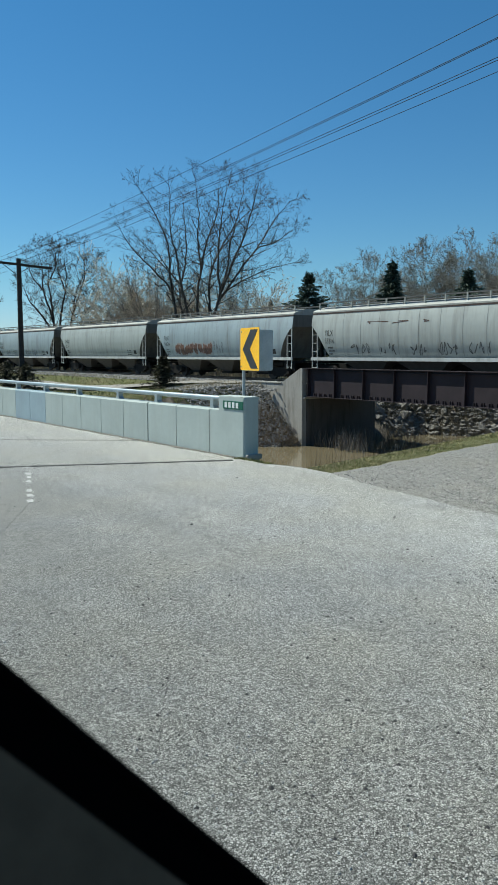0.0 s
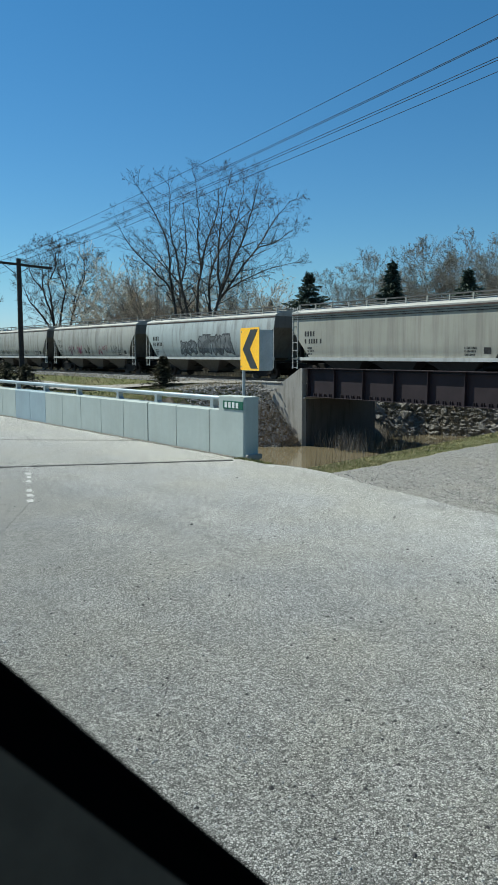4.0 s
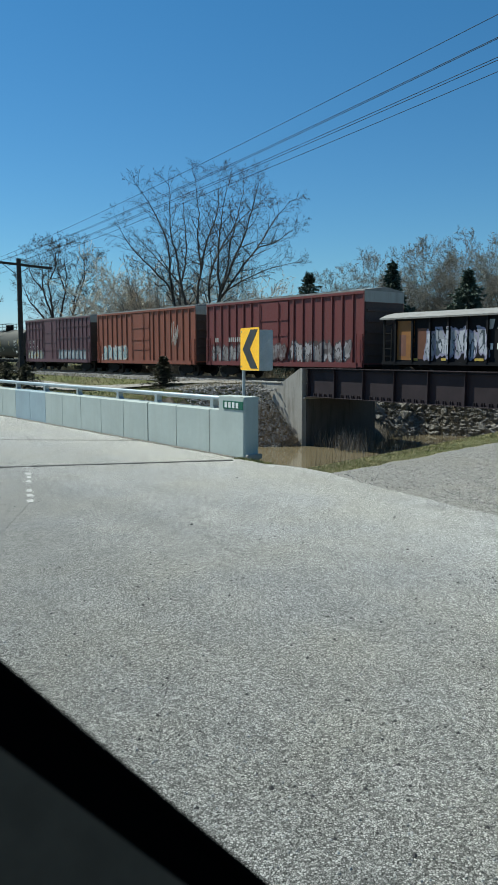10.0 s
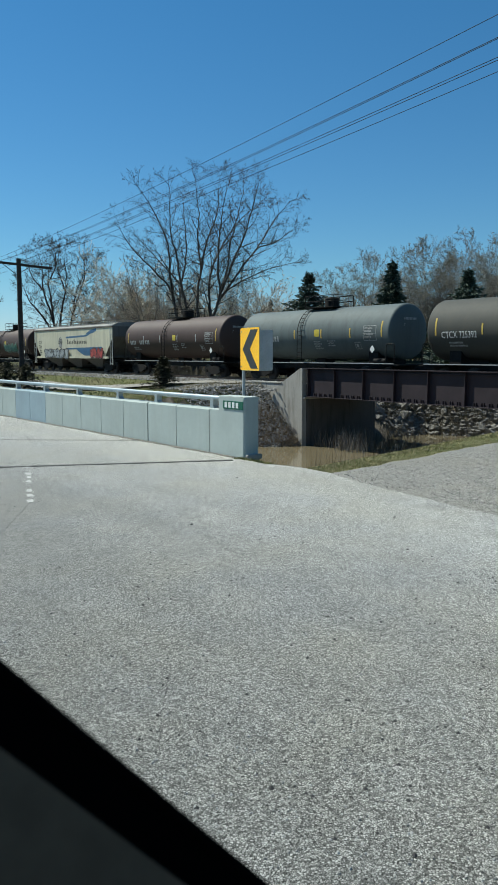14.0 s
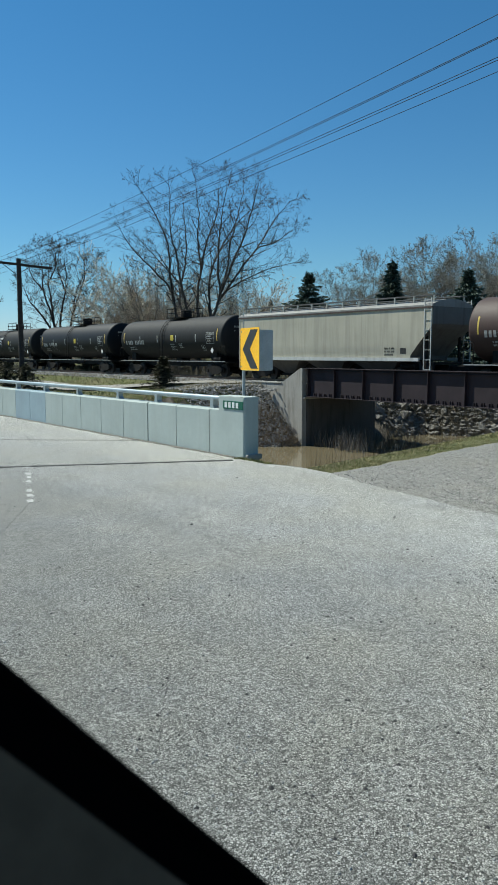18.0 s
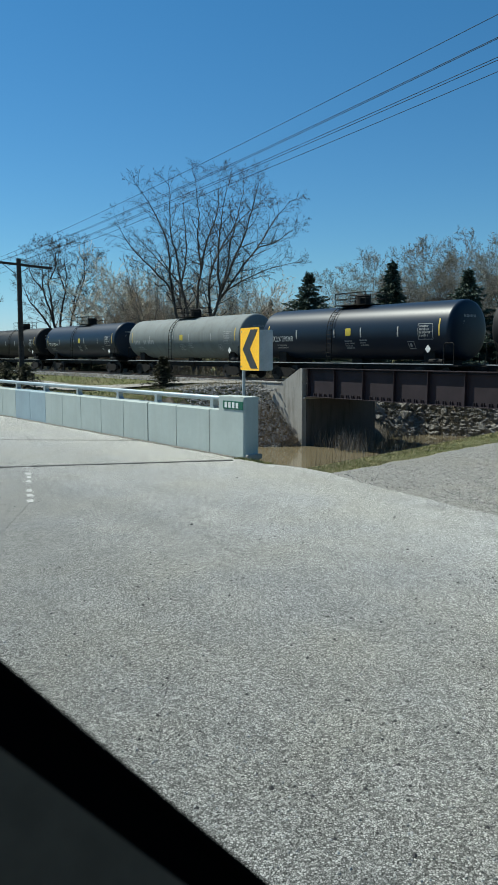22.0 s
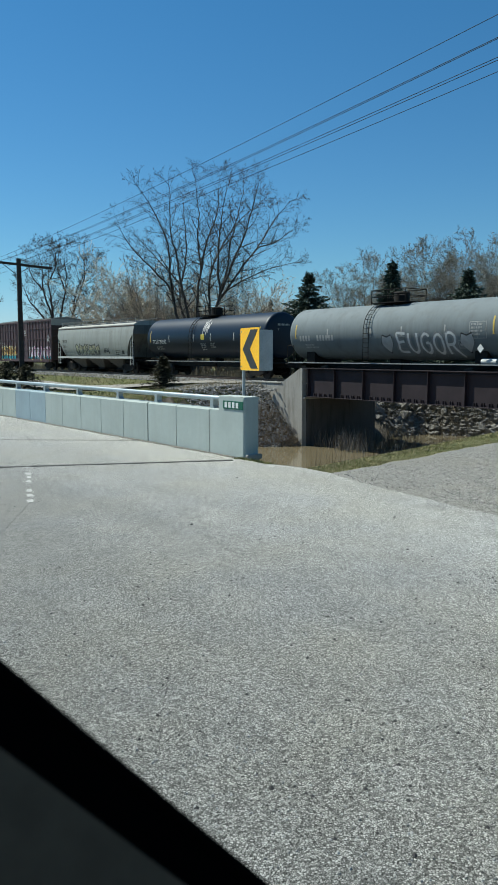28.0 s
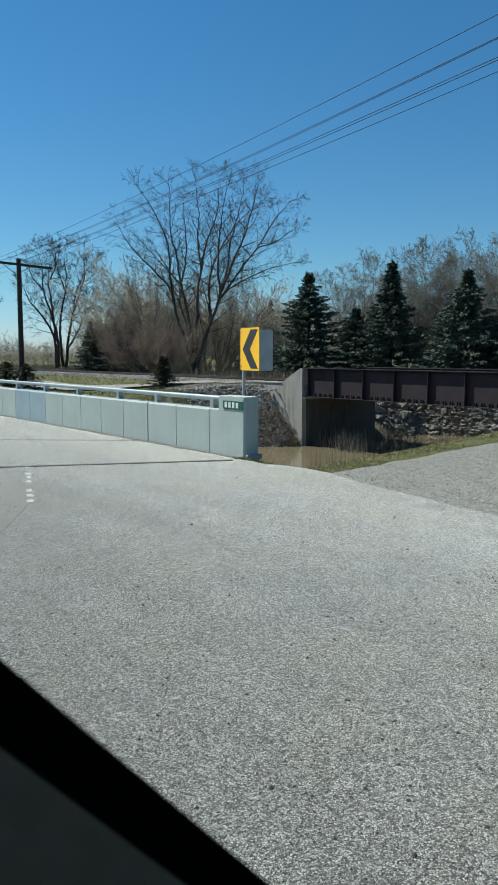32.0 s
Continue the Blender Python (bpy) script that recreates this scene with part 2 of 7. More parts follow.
RAILM = plain("rail_steel", (0.10, 0.06, 0.045), (0.17, 0.11, 0.08), 3, 0.5, 0.2, 0.005, metal=0.4)
RAILTOP = plain("polished_rail", (0.4, 0.38, 0.36), (0.5, 0.48, 0.46), 3, 0.25, 0.05, 0.002, metal=1.0)
TIEM = plain("creosoted_tie", (0.05, 0.04, 0.032), (0.10, 0.08, 0.065), 3, 0.9, 0.5, 0.01, 0.3)
POLEM = plain("weathered_pole_wood", (0.030, 0.025, 0.022), (0.062, 0.052, 0.045), 6, 0.9, 0.5, 0.01)
BARK = plain("grey_bark", (0.06, 0.051, 0.045), (0.125, 0.11, 0.097), 2.5, 0.9, 0.5, 0.03, fine=14)
BARKDARK = plain("dark_bark", (0.03, 0.025, 0.023), (0.06, 0.051, 0.046), 2.5, 0.9, 0.5, 0.03, fine=14)
CONBARK = plain("conifer_bark", (0.02, 0.017, 0.014), (0.04, 0.034, 0.028), 3, 0.9, 0.3, 0.01)
TWIG = plain("twig", (0.12, 0.105, 0.092), (0.21, 0.19, 0.165), 2.0, 0.9, 0.1, 0.01)
THICKET = plain("thicket_twig", (0.42, 0.36, 0.28), (0.62, 0.55, 0.44), 0.8, 0.9, 0.1, 0.01, 0.3)
BRUSHWOOD = plain("brown_brushwood", (0.27, 0.205, 0.16), (0.47, 0.375, 0.30), 0.8, 0.9, 0.1, 0.01, 0.3)
GRIT = plain("road_grit", (0.085, 0.08, 0.07), (0.17, 0.16, 0.14), 6, 0.95, 0.6, 0.01)
BUD = leafy("spring_bud", (0.25, 0.23, 0.16), (0.42, 0.39, 0.29))
TANBUD = leafy("tan_bud", (0.26, 0.215, 0.15), (0.46, 0.40, 0.30))
OLIVEBUD = leafy("olive_bud", (0.20, 0.185, 0.09), (0.36, 0.32, 0.18))
RUSTBUD = leafy("russet_bud", (0.20, 0.13, 0.10), (0.34, 0.235, 0.18))
REDBUD = leafy("brown_bud", (0.08, 0.05, 0.04), (0.13, 0.085, 0.06))
NEEDLE = leafy("spruce_needles", (0.032, 0.052, 0.038), (0.09, 0.12, 0.088))
CEDAR = leafy("cedar_leaf", (0.045, 0.044, 0.024), (0.10, 0.088, 0.05))
GRASSM = leafy("spring_grass", (0.15, 0.165, 0.05), (0.27, 0.255, 0.10))
VERGEM = leafy("verge_straw", (0.36, 0.315, 0.165), (0.52, 0.45, 0.26))
DRYGRASS = leafy("dry_grass", (0.21, 0.172, 0.098), (0.32, 0.265, 0.155))
BRUSHM = leafy("dead_brush", (0.05, 0.045, 0.028), (0.12, 0.105, 0.065))
BANKM = leafy("bank_straw", (0.17, 0.125, 0.085), (0.34, 0.265, 0.185))
PALEREED = leafy("pale_reed", (0.15, 0.135, 0.12), (0.27, 0.25, 0.225))
STEMM = leafy("dark_stem", (0.045, 0.036, 0.022), (0.11, 0.088, 0.055))
REED = leafy("dead_reed", (0.13, 0.105, 0.075), (0.24, 0.20, 0.15))
SIGNY = plain("yellow_sheeting", (0.95, 0.50, 0.015), (0.98, 0.54, 0.02), 2, 0.4, 0.02, 0.001)
SIGNK = plain("black_sheeting", (0.022, 0.022, 0.022), (0.04, 0.04, 0.04), 3, 0.5, 0.05, 0.001)
SIGNBACK = plain("bare_aluminium", (0.40, 0.42, 0.43), (0.5, 0.52, 0.53), 5, 0.5, 0.05, 0.002, metal=0.35)
GREENSIGN = plain("green_sheeting", (0.006, 0.085, 0.05), (0.01, 0.11, 0.065), 3, 0.45, 0.02, 0.001)
WHITE = plain("white_stencil", (0.62, 0.63, 0.61), (0.78, 0.78, 0.76), 3, 0.6, 0.02, 0.001)
FADED = plain("faded_road_paint", (0.44, 0.44, 0.42), (0.24, 0.24, 0.23), 30, 0.8, 0.3, 0.003)
CHIPM = leafy("pale_chip", (0.12, 0.12, 0.115), (0.37, 0.37, 0.355))
TAR = plain("tar_joint", (0.03, 0.03, 0.03), (0.05, 0.05, 0.048), 6, 0.8, 0.5, 0.01)
BLACKRUBBER = plain("black_rubber", (0.0015, 0.0015, 0.0016), (0.002, 0.002, 0.002), 40, 1.0, 0.05, 0.001, spec=0.0)
DOORTRIM = plain("charcoal_trim", (0.078, 0.064, 0.048), (0.090, 0.074, 0.056), 60, 1.0, 0.15, 0.001, spec=0.0)
CABLE = plain("cable", (0.004, 0.004, 0.005), (0.006, 0.006, 0.007), 3, 0.9, 0.0, 0.001)


# ---- ground ----
def meadow_height(x, y):
    low = -0.80 - 0.38 * smoothstep(-40, -55, x)
    z = low + (-0.32 - low) * smoothstep(21.5, 29.5, y)
    if y > 34:
        z = -0.32 - 0.12 * smoothstep(34, 40, y) + 0.25 * smoothstep(60, 140, y)
    if y < 9:
        z += (-0.30 - z) * (1 - smoothstep(5, 9, y))
    return z


def ground_height(x, y):
    """The creek's channel cut through the field; it bends to +X behind the railway."""
    base = meadow_height(x, y)
    right_crest = -7.95 - 0.23 * max(0.0, min(y, 34) - 7.0) + 2.2 * max(0.0, y - 36)
    near = smoothstep(0, 1, (x - right_crest + 0.9) / 0.8) if y > 6.2 else smoothstep(0, 1, (x + 9.4) / 1.2)
    base = base * (1 - near) + (-0.012 + 0.02 * noise.noise((x * 0.3, y * 0.3, 0))) * near
    left = min(x + 37.7 + 0.6 * max(0.0, 29.0 - max(y, 24.0)) - 0.5 * max(0.0, 24.0 - y), 0.55 * (x + 40.0) - 0.83 * (y - 40.5))
    right = right_crest - x
    dl = left / 4.8
    dr = right / 13.0
    d = min(dl, dr)
    rough = 0.10 * noise.noise((x * 0.6, y * 0.6, 3)) + 0.05 * noise.noise((x * 1.7, y * 1.7, 8))
    if d <= 0:
        far = smoothstep(0.0, 1.0, (abs(x + 8) - 10) / 20)
        return base + rough * (0.5 * far if x < -9 or y > 14 else 0.0)
    cut = 4.4 * min(1.0, d)
    return base - cut + rough * min(1.0, d * 3)


def axis(fine0, fine1, step, reach):
    a = list(np.arange(fine0, fine1 + 1e-6, step))
    g, s = fine1, step
    while g < reach:
        s *= 1.28
        g += s
        a.append(g)
    g, s = fine0, step
    while g > -reach:
        s *= 1.28
        g -= s
        a.insert(0, g)
    return a


gx, gy = axis(-66, 4, 0.55, 2600), axis(4, 56, 0.55, 2600)
gv = [(x, y, ground_height(x, y)) for x in gx for y in gy]
gn = len(gy)
gf = [(i * gn + j, (i + 1) * gn + j, (i + 1) * gn + j + 1, i * gn + j + 1) for i in range(len(gx) - 1) for j in range(gn - 1)]
ground = solid("ground", raw_mesh("ground", gv, gf, True), MEADOW, "spring grass and dry stubble field cut by a creek", "ground", kind="structure")
ground.data.materials.append(DIRT)
for q in ground.data.polygons:
    c = q.center
    if -44 < c.x < -8 and c.z < -1.25 and -30 < c.y < 60:
        q.material_index = 1

water = solid("water", Shape().add([(-48, -60, WATER), (80, -60, WATER), (80, 90, WATER), (-48, 90, WATER)], [(0, 1, 2, 3)]),
              WATERM, "still muddy brown creek water", "water", kind="structure")


def ragged(pts, step=0.35, amp=0.06, seed=0):
    """A closed outline with an uneven edge."""
    out = []
    for (x0, y0), (x1, y1) in zip(pts, pts[1:] + pts[:1]):
        n = max(1, int(math.hypot(x1 - x0, y1 - y0) / step)) if math.hypot(x1 - x0, y1 - y0) < 60 else 1
        for i in range(n):
            x, y = x0 + (x1 - x0) * i / n, y0 + (y1 - y0) * i / n
            out.append((x + amp * noise.noise((x * 2, y * 2, seed)), y + amp * noise.noise((x * 2, y * 2, seed + 9))))
    return out


def sheet(name, outline, z, material, label, category):
    bm = bmesh.new()
    face = bm.faces.new([bm.verts.new((x, y, z)) for x, y in outline])
    if face.normal.z < 0:
        face.normal_flip()
    ex = bmesh.ops.extrude_face_region(bm, geom=[face])
    for v in [g for g in ex["geom"] if isinstance(g, bmesh.types.BMVert)]:
        v.co.z -= 0.03
    bmesh.ops.recalc_face_normals(bm, faces=bm.faces[:])
    me = bpy.data.meshes.new(name)
    bm.to_mesh(me)
    bm.free()
    return solid(name, me, material, label, category, kind="structure")


road_edge = [(-9.05, 6.74), (-8.65, 6.68), (-7.85, 6.84), (-7.3, 6.8), (-6.5, 6.6), (-5.8, 6.46), (-5.0, 6.31), (-4.3, 6.25), (0, 6.2), (24, 6.2)]
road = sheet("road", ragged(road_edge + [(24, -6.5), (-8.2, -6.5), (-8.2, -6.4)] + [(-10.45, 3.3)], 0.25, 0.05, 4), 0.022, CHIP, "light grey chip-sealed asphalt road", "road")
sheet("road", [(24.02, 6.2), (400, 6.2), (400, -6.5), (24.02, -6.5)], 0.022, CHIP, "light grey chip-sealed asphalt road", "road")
gravel = sheet("pavement", ragged([(-7.3, 6.5), (-7.35, 7.2), (-7.45, 7.9), (-7.7, 9.0), (-8.0, 10.5), (-8.2, 12.5), (-8.6, 16), (-9.0, 20), (20, 20), (20, 5.9), (-5, 5.9)], 0.3, 0.16, 2),
               0.014, GRAVEL, "grey crushed-stone lay-by beside the road", "gravel")

# road bridge: deck, parapet, rail
deck = Shape().box(-44, -9.2, -6.2, 7.12, -0.75, -0.02)
solid("bridge_deck", deck, OLDCON, "concrete road bridge deck slab over the creek", "bridge", kind="structure")
deck_top = Shape()
deck_top.extrude_z([(-44, -5.9), (-9.0, -5.9), (-9.12, -5.9 + 0.0), (-10.5, 3.2), (-9.08, 6.76), (-44, 6.76)], -0.016, 0.018)
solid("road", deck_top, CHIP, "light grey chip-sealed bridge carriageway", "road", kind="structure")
far_deck = Shape().box(-400, -44, -6.5, 6.7, -0.05, 0.018)
solid("road", far_deck, CHIP, "light grey chip-sealed asphalt road", "road", kind="structure")
joint = Shape()
a, b = Vector((-11.9, 0.2)), Vector((-9.03, 6.5))
pts = [a.lerp(b, i / 60) for i in range(61)]
side = Vector((b.y - a.y, a.x - b.x)).normalized()
ww = [0.040 + 0.030 * noise.noise((i * 0.7, 2, 0)) for i in range(61)]
jp = [p + side * w for p, w in zip(pts, ww)] + [p - side * w for p, w in zip(pts[::-1], ww[::-1])]
joint.extrude_z([(p.x, p.y) for p in jp], 0.0, 0.028)
solid("expansion_joint", joint, TAR, "dark tar-filled expansion joint across the road", "joint", kind="structure")
joint2 = Shape()
for i in range(20):
    t0, t1 = i / 20, (i + 0.93) / 20
    p0, p1 = Vector((-13.9, 4.6)).lerp(Vector((-12.2, 6.72)), t0), Vector((-13.9, 4.6)).lerp(Vector((-12.2, 6.72)), t1)
    joint2.extrude_z([(p0.x - 0.012, p0.y), (p1.x - 0.012, p1.y), (p1.x + 0.012, p1.y), (p0.x + 0.012, p0.y)], 0.0, 0.024)
solid("deck_joint", joint2, TAR, "thin dark joint across the bridge deck", "joint", kind="structure")


# grit and dirt blown against the parapet's foot
grit = [(-9.3 - 0.13 * i, 6.735 - 0.07 * max(0.0, 0.6 + noise.noise((i * 0.37, 3, 0)) + 0.6 * noise.noise((i * 1.3, 8, 0)))) for i in range(200)]
solid("gutter_grit", Shape().extrude_z([(-9.3, 6.76), (-9.3 - 0.13 * 199, 6.76)] + grit[::-1], 0.0, 0.0265), GRIT, "dark grit along the parapet's foot", "grit", kind="structure")


def crack(p0, p1, n, amp, w, seed):
    rng = random.Random(seed)
    pts = []
    for i in range(n + 1):
        p = Vector(p0).lerp(Vector(p1), i / n)
        d = (Vector(p1) - Vector(p0)).normalized()
        pts.append(p + Vector((-d.y, d.x)) * rng.uniform(-amp, amp))
    s = Shape()
    for a, b in zip(pts, pts[1:]):
        k = w * rng.uniform(0.4, 1.2)
        d = (b - a).normalized()
        nrm = Vector((-d.y, d.x)) * k
        s.extrude_z([tuple(a - nrm), tuple(b - nrm), tuple(b + nrm), tuple(a + nrm)], 0.0, 0.0245)
    return s


solid("road_crack", crack((-3.15, 1.89), (-2.74, 1.59), 22, 0.006, 0.0011, 3), TAR, "hairline crack in the chip-sealed road", "crack", kind="structure")
solid("road_crack", crack((-2.74, 1.59), (-2.46, 1.42), 16, 0.004, 0.001, 5), TAR, "hairline crack in the chip-sealed road", "crack", kind="structure")

solid("road_crack", crack((-7.55, 2.86), (-5.72, 1.75), 40, 0.008, 0.0016, 9), TAR, "long hairline seam in the chip-sealed road", "crack", kind="structure")

# faded edge-line dashes
rngm = random.Random(11)
for k in range(9):
    t = k / 9
    x, y = -10.2 + 2.75 * t, 3.88 - 1.02 * t
    if rngm.random() < 0.35:
        continue
    s = Shape()
    out = []
    for i in range(14):
        a = i * 2 * math.pi / 14
        r = rngm.uniform(0.6, 1.15)
        out.append((x + math.copysign(abs(math.cos(a)) ** 0.5, math.cos(a)) * 0.10 * r, y + math.copysign(abs(math.sin(a)) ** 0.5, math.sin(a)) * 0.042 * r - math.cos(a) * 0.03))
    s.extrude_z(out, 0.0, 0.0255)
    solid("road_marking", s, FADED, "worn scrap of white painted edge line", "road marking", group="worn edge line", kind="structure")

# dark pebbles lying on the road
rngp = random.Random(5)
peb = Shape()
for k in range(900):
    d = 2.2 + 9 * rngp.random() ** 1.2
    a = rngp.uniform(-0.42, 0.40)
    f = Vector((-0.799, 0.601)) * math.cos(a) + Vector((0.601, 0.799)) * math.sin(a)
    p = f * d
    if p.y > 6.4 or p.y < -2 or noise.noise((p.x * 1.3, p.y * 1.3, 7)) < rngp.uniform(-0.5, 0.3):
        continue
    r = rngp.uniform(0.004, 0.011) * (1.4 if rngp.random() < 0.12 else 1)
    n = 6
    ring = [(p.x + r * math.cos(i * 1.047) * rngp.uniform(0.7, 1.2), p.y + r * math.sin(i * 1.047) * rngp.uniform(0.7, 1.2), 0.022) for i in range(n)]
    peb.add(ring + [(p.x, p.y, 0.022 + r * 0.9)], [(i, (i + 1) % n, n) for i in range(n)])
solid("loose_stones", peb, TAR, "scattered dark loose pebbles on the road", "stones", kind="stuff")
chips = Shape()
for k in range(1500):
    d = 2.1 + 3.4 * rngp.random() ** 1.2
    a = rngp.uniform(-0.42, 0.40)
    p = (Vector((-0.799, 0.601)) * math.cos(a) + Vector((0.601, 0.799)) * math.sin(a)) * d
    r, turn = rngp.uniform(0.0035, 0.0085), rngp.uniform(0, 6.28)
    ring = [(p.x + r * math.cos(turn + i * 1.257) * rngp.uniform(0.6, 1.25), p.y + r * math.sin(turn + i * 1.257) * rngp.uniform(0.6, 1.25), 0.021) for i in range(5)]
    crown = [(p.x + (x - p.x) * 0.6, p.y + (y - p.y) * 0.6, 0.022 + r * rngp.uniform(0.3, 0.8)) for x, y, _ in ring]
    chips.add(ring + crown, [(i, (i + 1) % 5, 5 + (i + 1) % 5, 5 + i) for i in range(5)] + [(5, 6, 7, 8, 9)])
solid("loose_chips", chips, CHIPM, "loose pale stone chips on the road", "stones", kind="stuff")

parapet = thing("bridge_parapet", "pale painted concrete bridge parapet in jointed panels with a tubular steel rail", "parapet", (0, 0, 0), kind="structure")
prof = [(PARAPET, 0.0), (PARAPET + 0.27, 0.0), (PARAPET + 0.27, 0.69), (PARAPET + 0.25, 0.712), (PARAPET + 0.02, 0.712), (PARAPET, 0.69)]
pedge = [-10.02, -11.01, -11.955]
while pedge[-1] > -43:
    pedge.append(pedge[-1] - 0.925)
for i, (a, b) in enumerate(zip(pedge, pedge[1:])):
    gap = 0.035 if i == 2 else 0.017
    part("panel", Shape().extrude_x(prof, b + 0.0, a - gap), PARAPETB if i in (7, 8) else PARAPETM, parapet,
         "blue-grey repainted panel" if i in (7, 8) else "")
part("panel_backing", Shape().box(-43.5, -9.9, PARAPET + 0.03, PARAPET + 0.24, 0.02, 0.67), TAR, parapet)
bm = bmesh.new()
outline = [(-10.02, 0.0), (-9.11, 0.0), (-9.11, 0.925), (-9.775, 0.925), (-9.775, 0.712), (-10.02, 0.712)]
front, rear = [[bm.verts.new((x, y, z)) for x, z in outline] for y in (PARAPET - 0.002, PARAPET + 0.275)]
bm.faces.new(front)
bm.faces.new(rear[::-1])
for i in range(6):
    bm.faces.new((front[i], rear[i], rear[(i + 1) % 6], front[(i + 1) % 6]))
bmesh.ops.recalc_face_normals(bm, faces=bm.faces[:])
bmesh.ops.bevel(bm, geom=[e for e in bm.edges if all(v.co.z > 0.7 for v in e.verts)], offset=0.012, segments=2, affect="EDGES", profile=0.5)
bmesh.ops.bevel(bm, geom=[e for e in bm.edges if all(v.co.x > -9.14 and v.co.z > 0.9 for v in e.verts) and e.calc_length() > 0.1], offset=0.05, segments=2, affect="EDGES", profile=0.5)
bmesh.ops.bevel(bm, geom=[e for e in bm.edges if all(v.co.x > -9.115 for v in e.verts) and e.calc_length() > 0.6], offset=0.03, segments=2, affect="EDGES", profile=0.5)
me = bpy.data.meshes.new("end_block")
bm.to_mesh(me)
bm.free()
part("end_block", me, PARAPETM, parapet, "taller chamfered end block")
part("end_base", Shape().box(-9.10, -9.045, PARAPET + 0.01, PARAPET + 0.285, 0.0, 0.075, 0.012), OLDCON, parapet)
rail = Shape()
rail.path([(-44, PARAPET + 0.14, 0.868), (-9.9, PARAPET + 0.14, 0.868)], 0.041, 14)
part("guard_rail", rail, GALV, parapet, "galvanised steel tube rail", smooth=True)
part("rail_end", Shape().tube((-9.9, PARAPET + 0.14, 0.868), (-9.77, PARAPET + 0.14, 0.865), 0.045, n=14), GALV, parapet, smooth=True)
post = Shape()
post.extrude_y([(-0.07, 0.71), (0.07, 0.71), (0.055, 0.735), (0.035, 0.76), (0.045, 0.835), (0.02, 0.85), (-0.05, 0.85), (-0.035, 0.80), (-0.05, 0.73)], -0.05, 0.05)
post_me = post.mesh("rail_post")
post_me.materials.append(GALV)
for x in [-10.1, -11.84, -13.28] + [-15.09 - 1.755 * k for k in range(17)]:
    part("rail_post", post_me, GALV, parapet, at=(x, PARAPET + 0.14, 0))

# green number plate with unreadable strokes
plate = thing("number_plate", "small green reflective bridge plate with white characters", "sign", (-9.395, PARAPET - 0.008, 0.795))
part("plate", Shape().box(-0.245, 0.265, -0.006, 0.004, -0.062, 0.062, 0.004), GREENSIGN, plate)
for k in range(4):
    part("character", Shape().box(-0.195 + k * 0.096, -0.135 + k * 0.096, -0.0095, -0.006, -0.042, 0.042, 0.001), WHITE, plate)

# chevron signs in a V on one post
sign = thing("chevron_sign", "yellow and black chevron road sign on a steel post", "road sign", (-10.02, 7.43, 0.0))
part("post", Shape().box(-0.014, 0.014, -0.016, 0.016, -0.9, 1.94, 0.003).box(-0.022, 0.022, 0.016, 0.02, -0.9, 1.94), SIGNBACK, sign)


def rounded(x0, x1, z0, z1, r, n=4):
    out = []
    for cx, cz, a0 in ((x1 - r, z1 - r, 0), (x0 + r, z1 - r, 90), (x0 + r, z0 + r, 180), (x1 - r, z0 + r, 270)):
        for i in range(n + 1):
            a = radians(a0 + 90 * i / n)
            out.append((cx + r * math.cos(a), cz + r * math.sin(a)))
    return out


yaw = -9.0
face_at = pose(0, -0.045, 0, 0, 0, yaw)
SZ0, SZ1, SW = 1.300, 1.965, 0.60
yel = part("sign_face", Shape().extrude_y(rounded(-0.02, SW, SZ0, SZ1, 0.03), -0.004, 0.004), SIGNY, sign, "yellow reflective panel", at=face_at)
zm = (SZ0 + SZ1) / 2
chev = Shape()
chev.extrude_y([(0.06, zm), (0.33, SZ1 - 0.03), (0.56, SZ1 - 0.03), (0.30, zm)], -0.0075, -0.0045)
chev.extrude_y([(0.06, zm), (0.30, zm), (0.56, SZ0 + 0.03), (0.33, SZ0 + 0.03)], -0.0075, -0.0045)
part("chevron", chev, SIGNK, yel, "black arrow pointing along the curve")
for zz in (SZ0 + 0.06, SZ1 - 0.06):
    part("bolt", Shape().tube((0.02, -0.004, zz), (0.02, -0.012, zz), 0.011, n=8), GALV, yel)
back_at = pose(0, 0.045, 0, 0, 0, 89.5)
back = part("sign_back", Shape().extrude_y(rounded(-0.02, 0.55, SZ0 - 0.015, SZ1 - 0.015, 0.03), -0.004, 0.004), SIGNBACK, sign, "bare aluminium back of a second sign", at=back_at)
for zz in (SZ0 + 0.09, SZ1 - 0.10):
    part("bracket", Shape().box(0.10, 0.44, 0.004, 0.014, zz - 0.012, zz + 0.012, 0.003), GALV, back)

# ---- railway: ballast, ties, rails ----
for near, foot, x0, x1 in ((TRACK - 3.3, -0.62, -700, -38.7), (29.76, -0.28, -38.7, ABUT - 0.8), (TRACK - 3.3, -0.62, -5.5, 500)):
    solid("ballast_bed", Shape().extrude_x([(near, -0.62), (TRACK + 3.3, -0.62), (TRACK + 1.75, -0.17), (TRACK - 1.75, -0.17)] + ([(near, foot)] if foot > -0.5 else []), x0, x1), BALLAST,
          "grey crushed-stone railway ballast bed", "ballast", kind="structure")
railp = [(-0.07, -0.17), (0.07, -0.17), (0.07, -0.155), (0.012, -0.135), (0.012, -0.045), (0.036, -0.035), (0.036, -0.004), (-0.036, -0.004), (-0.036, -0.035), (-0.012, -0.045), (-0.012, -0.135), (-0.07, -0.155)]
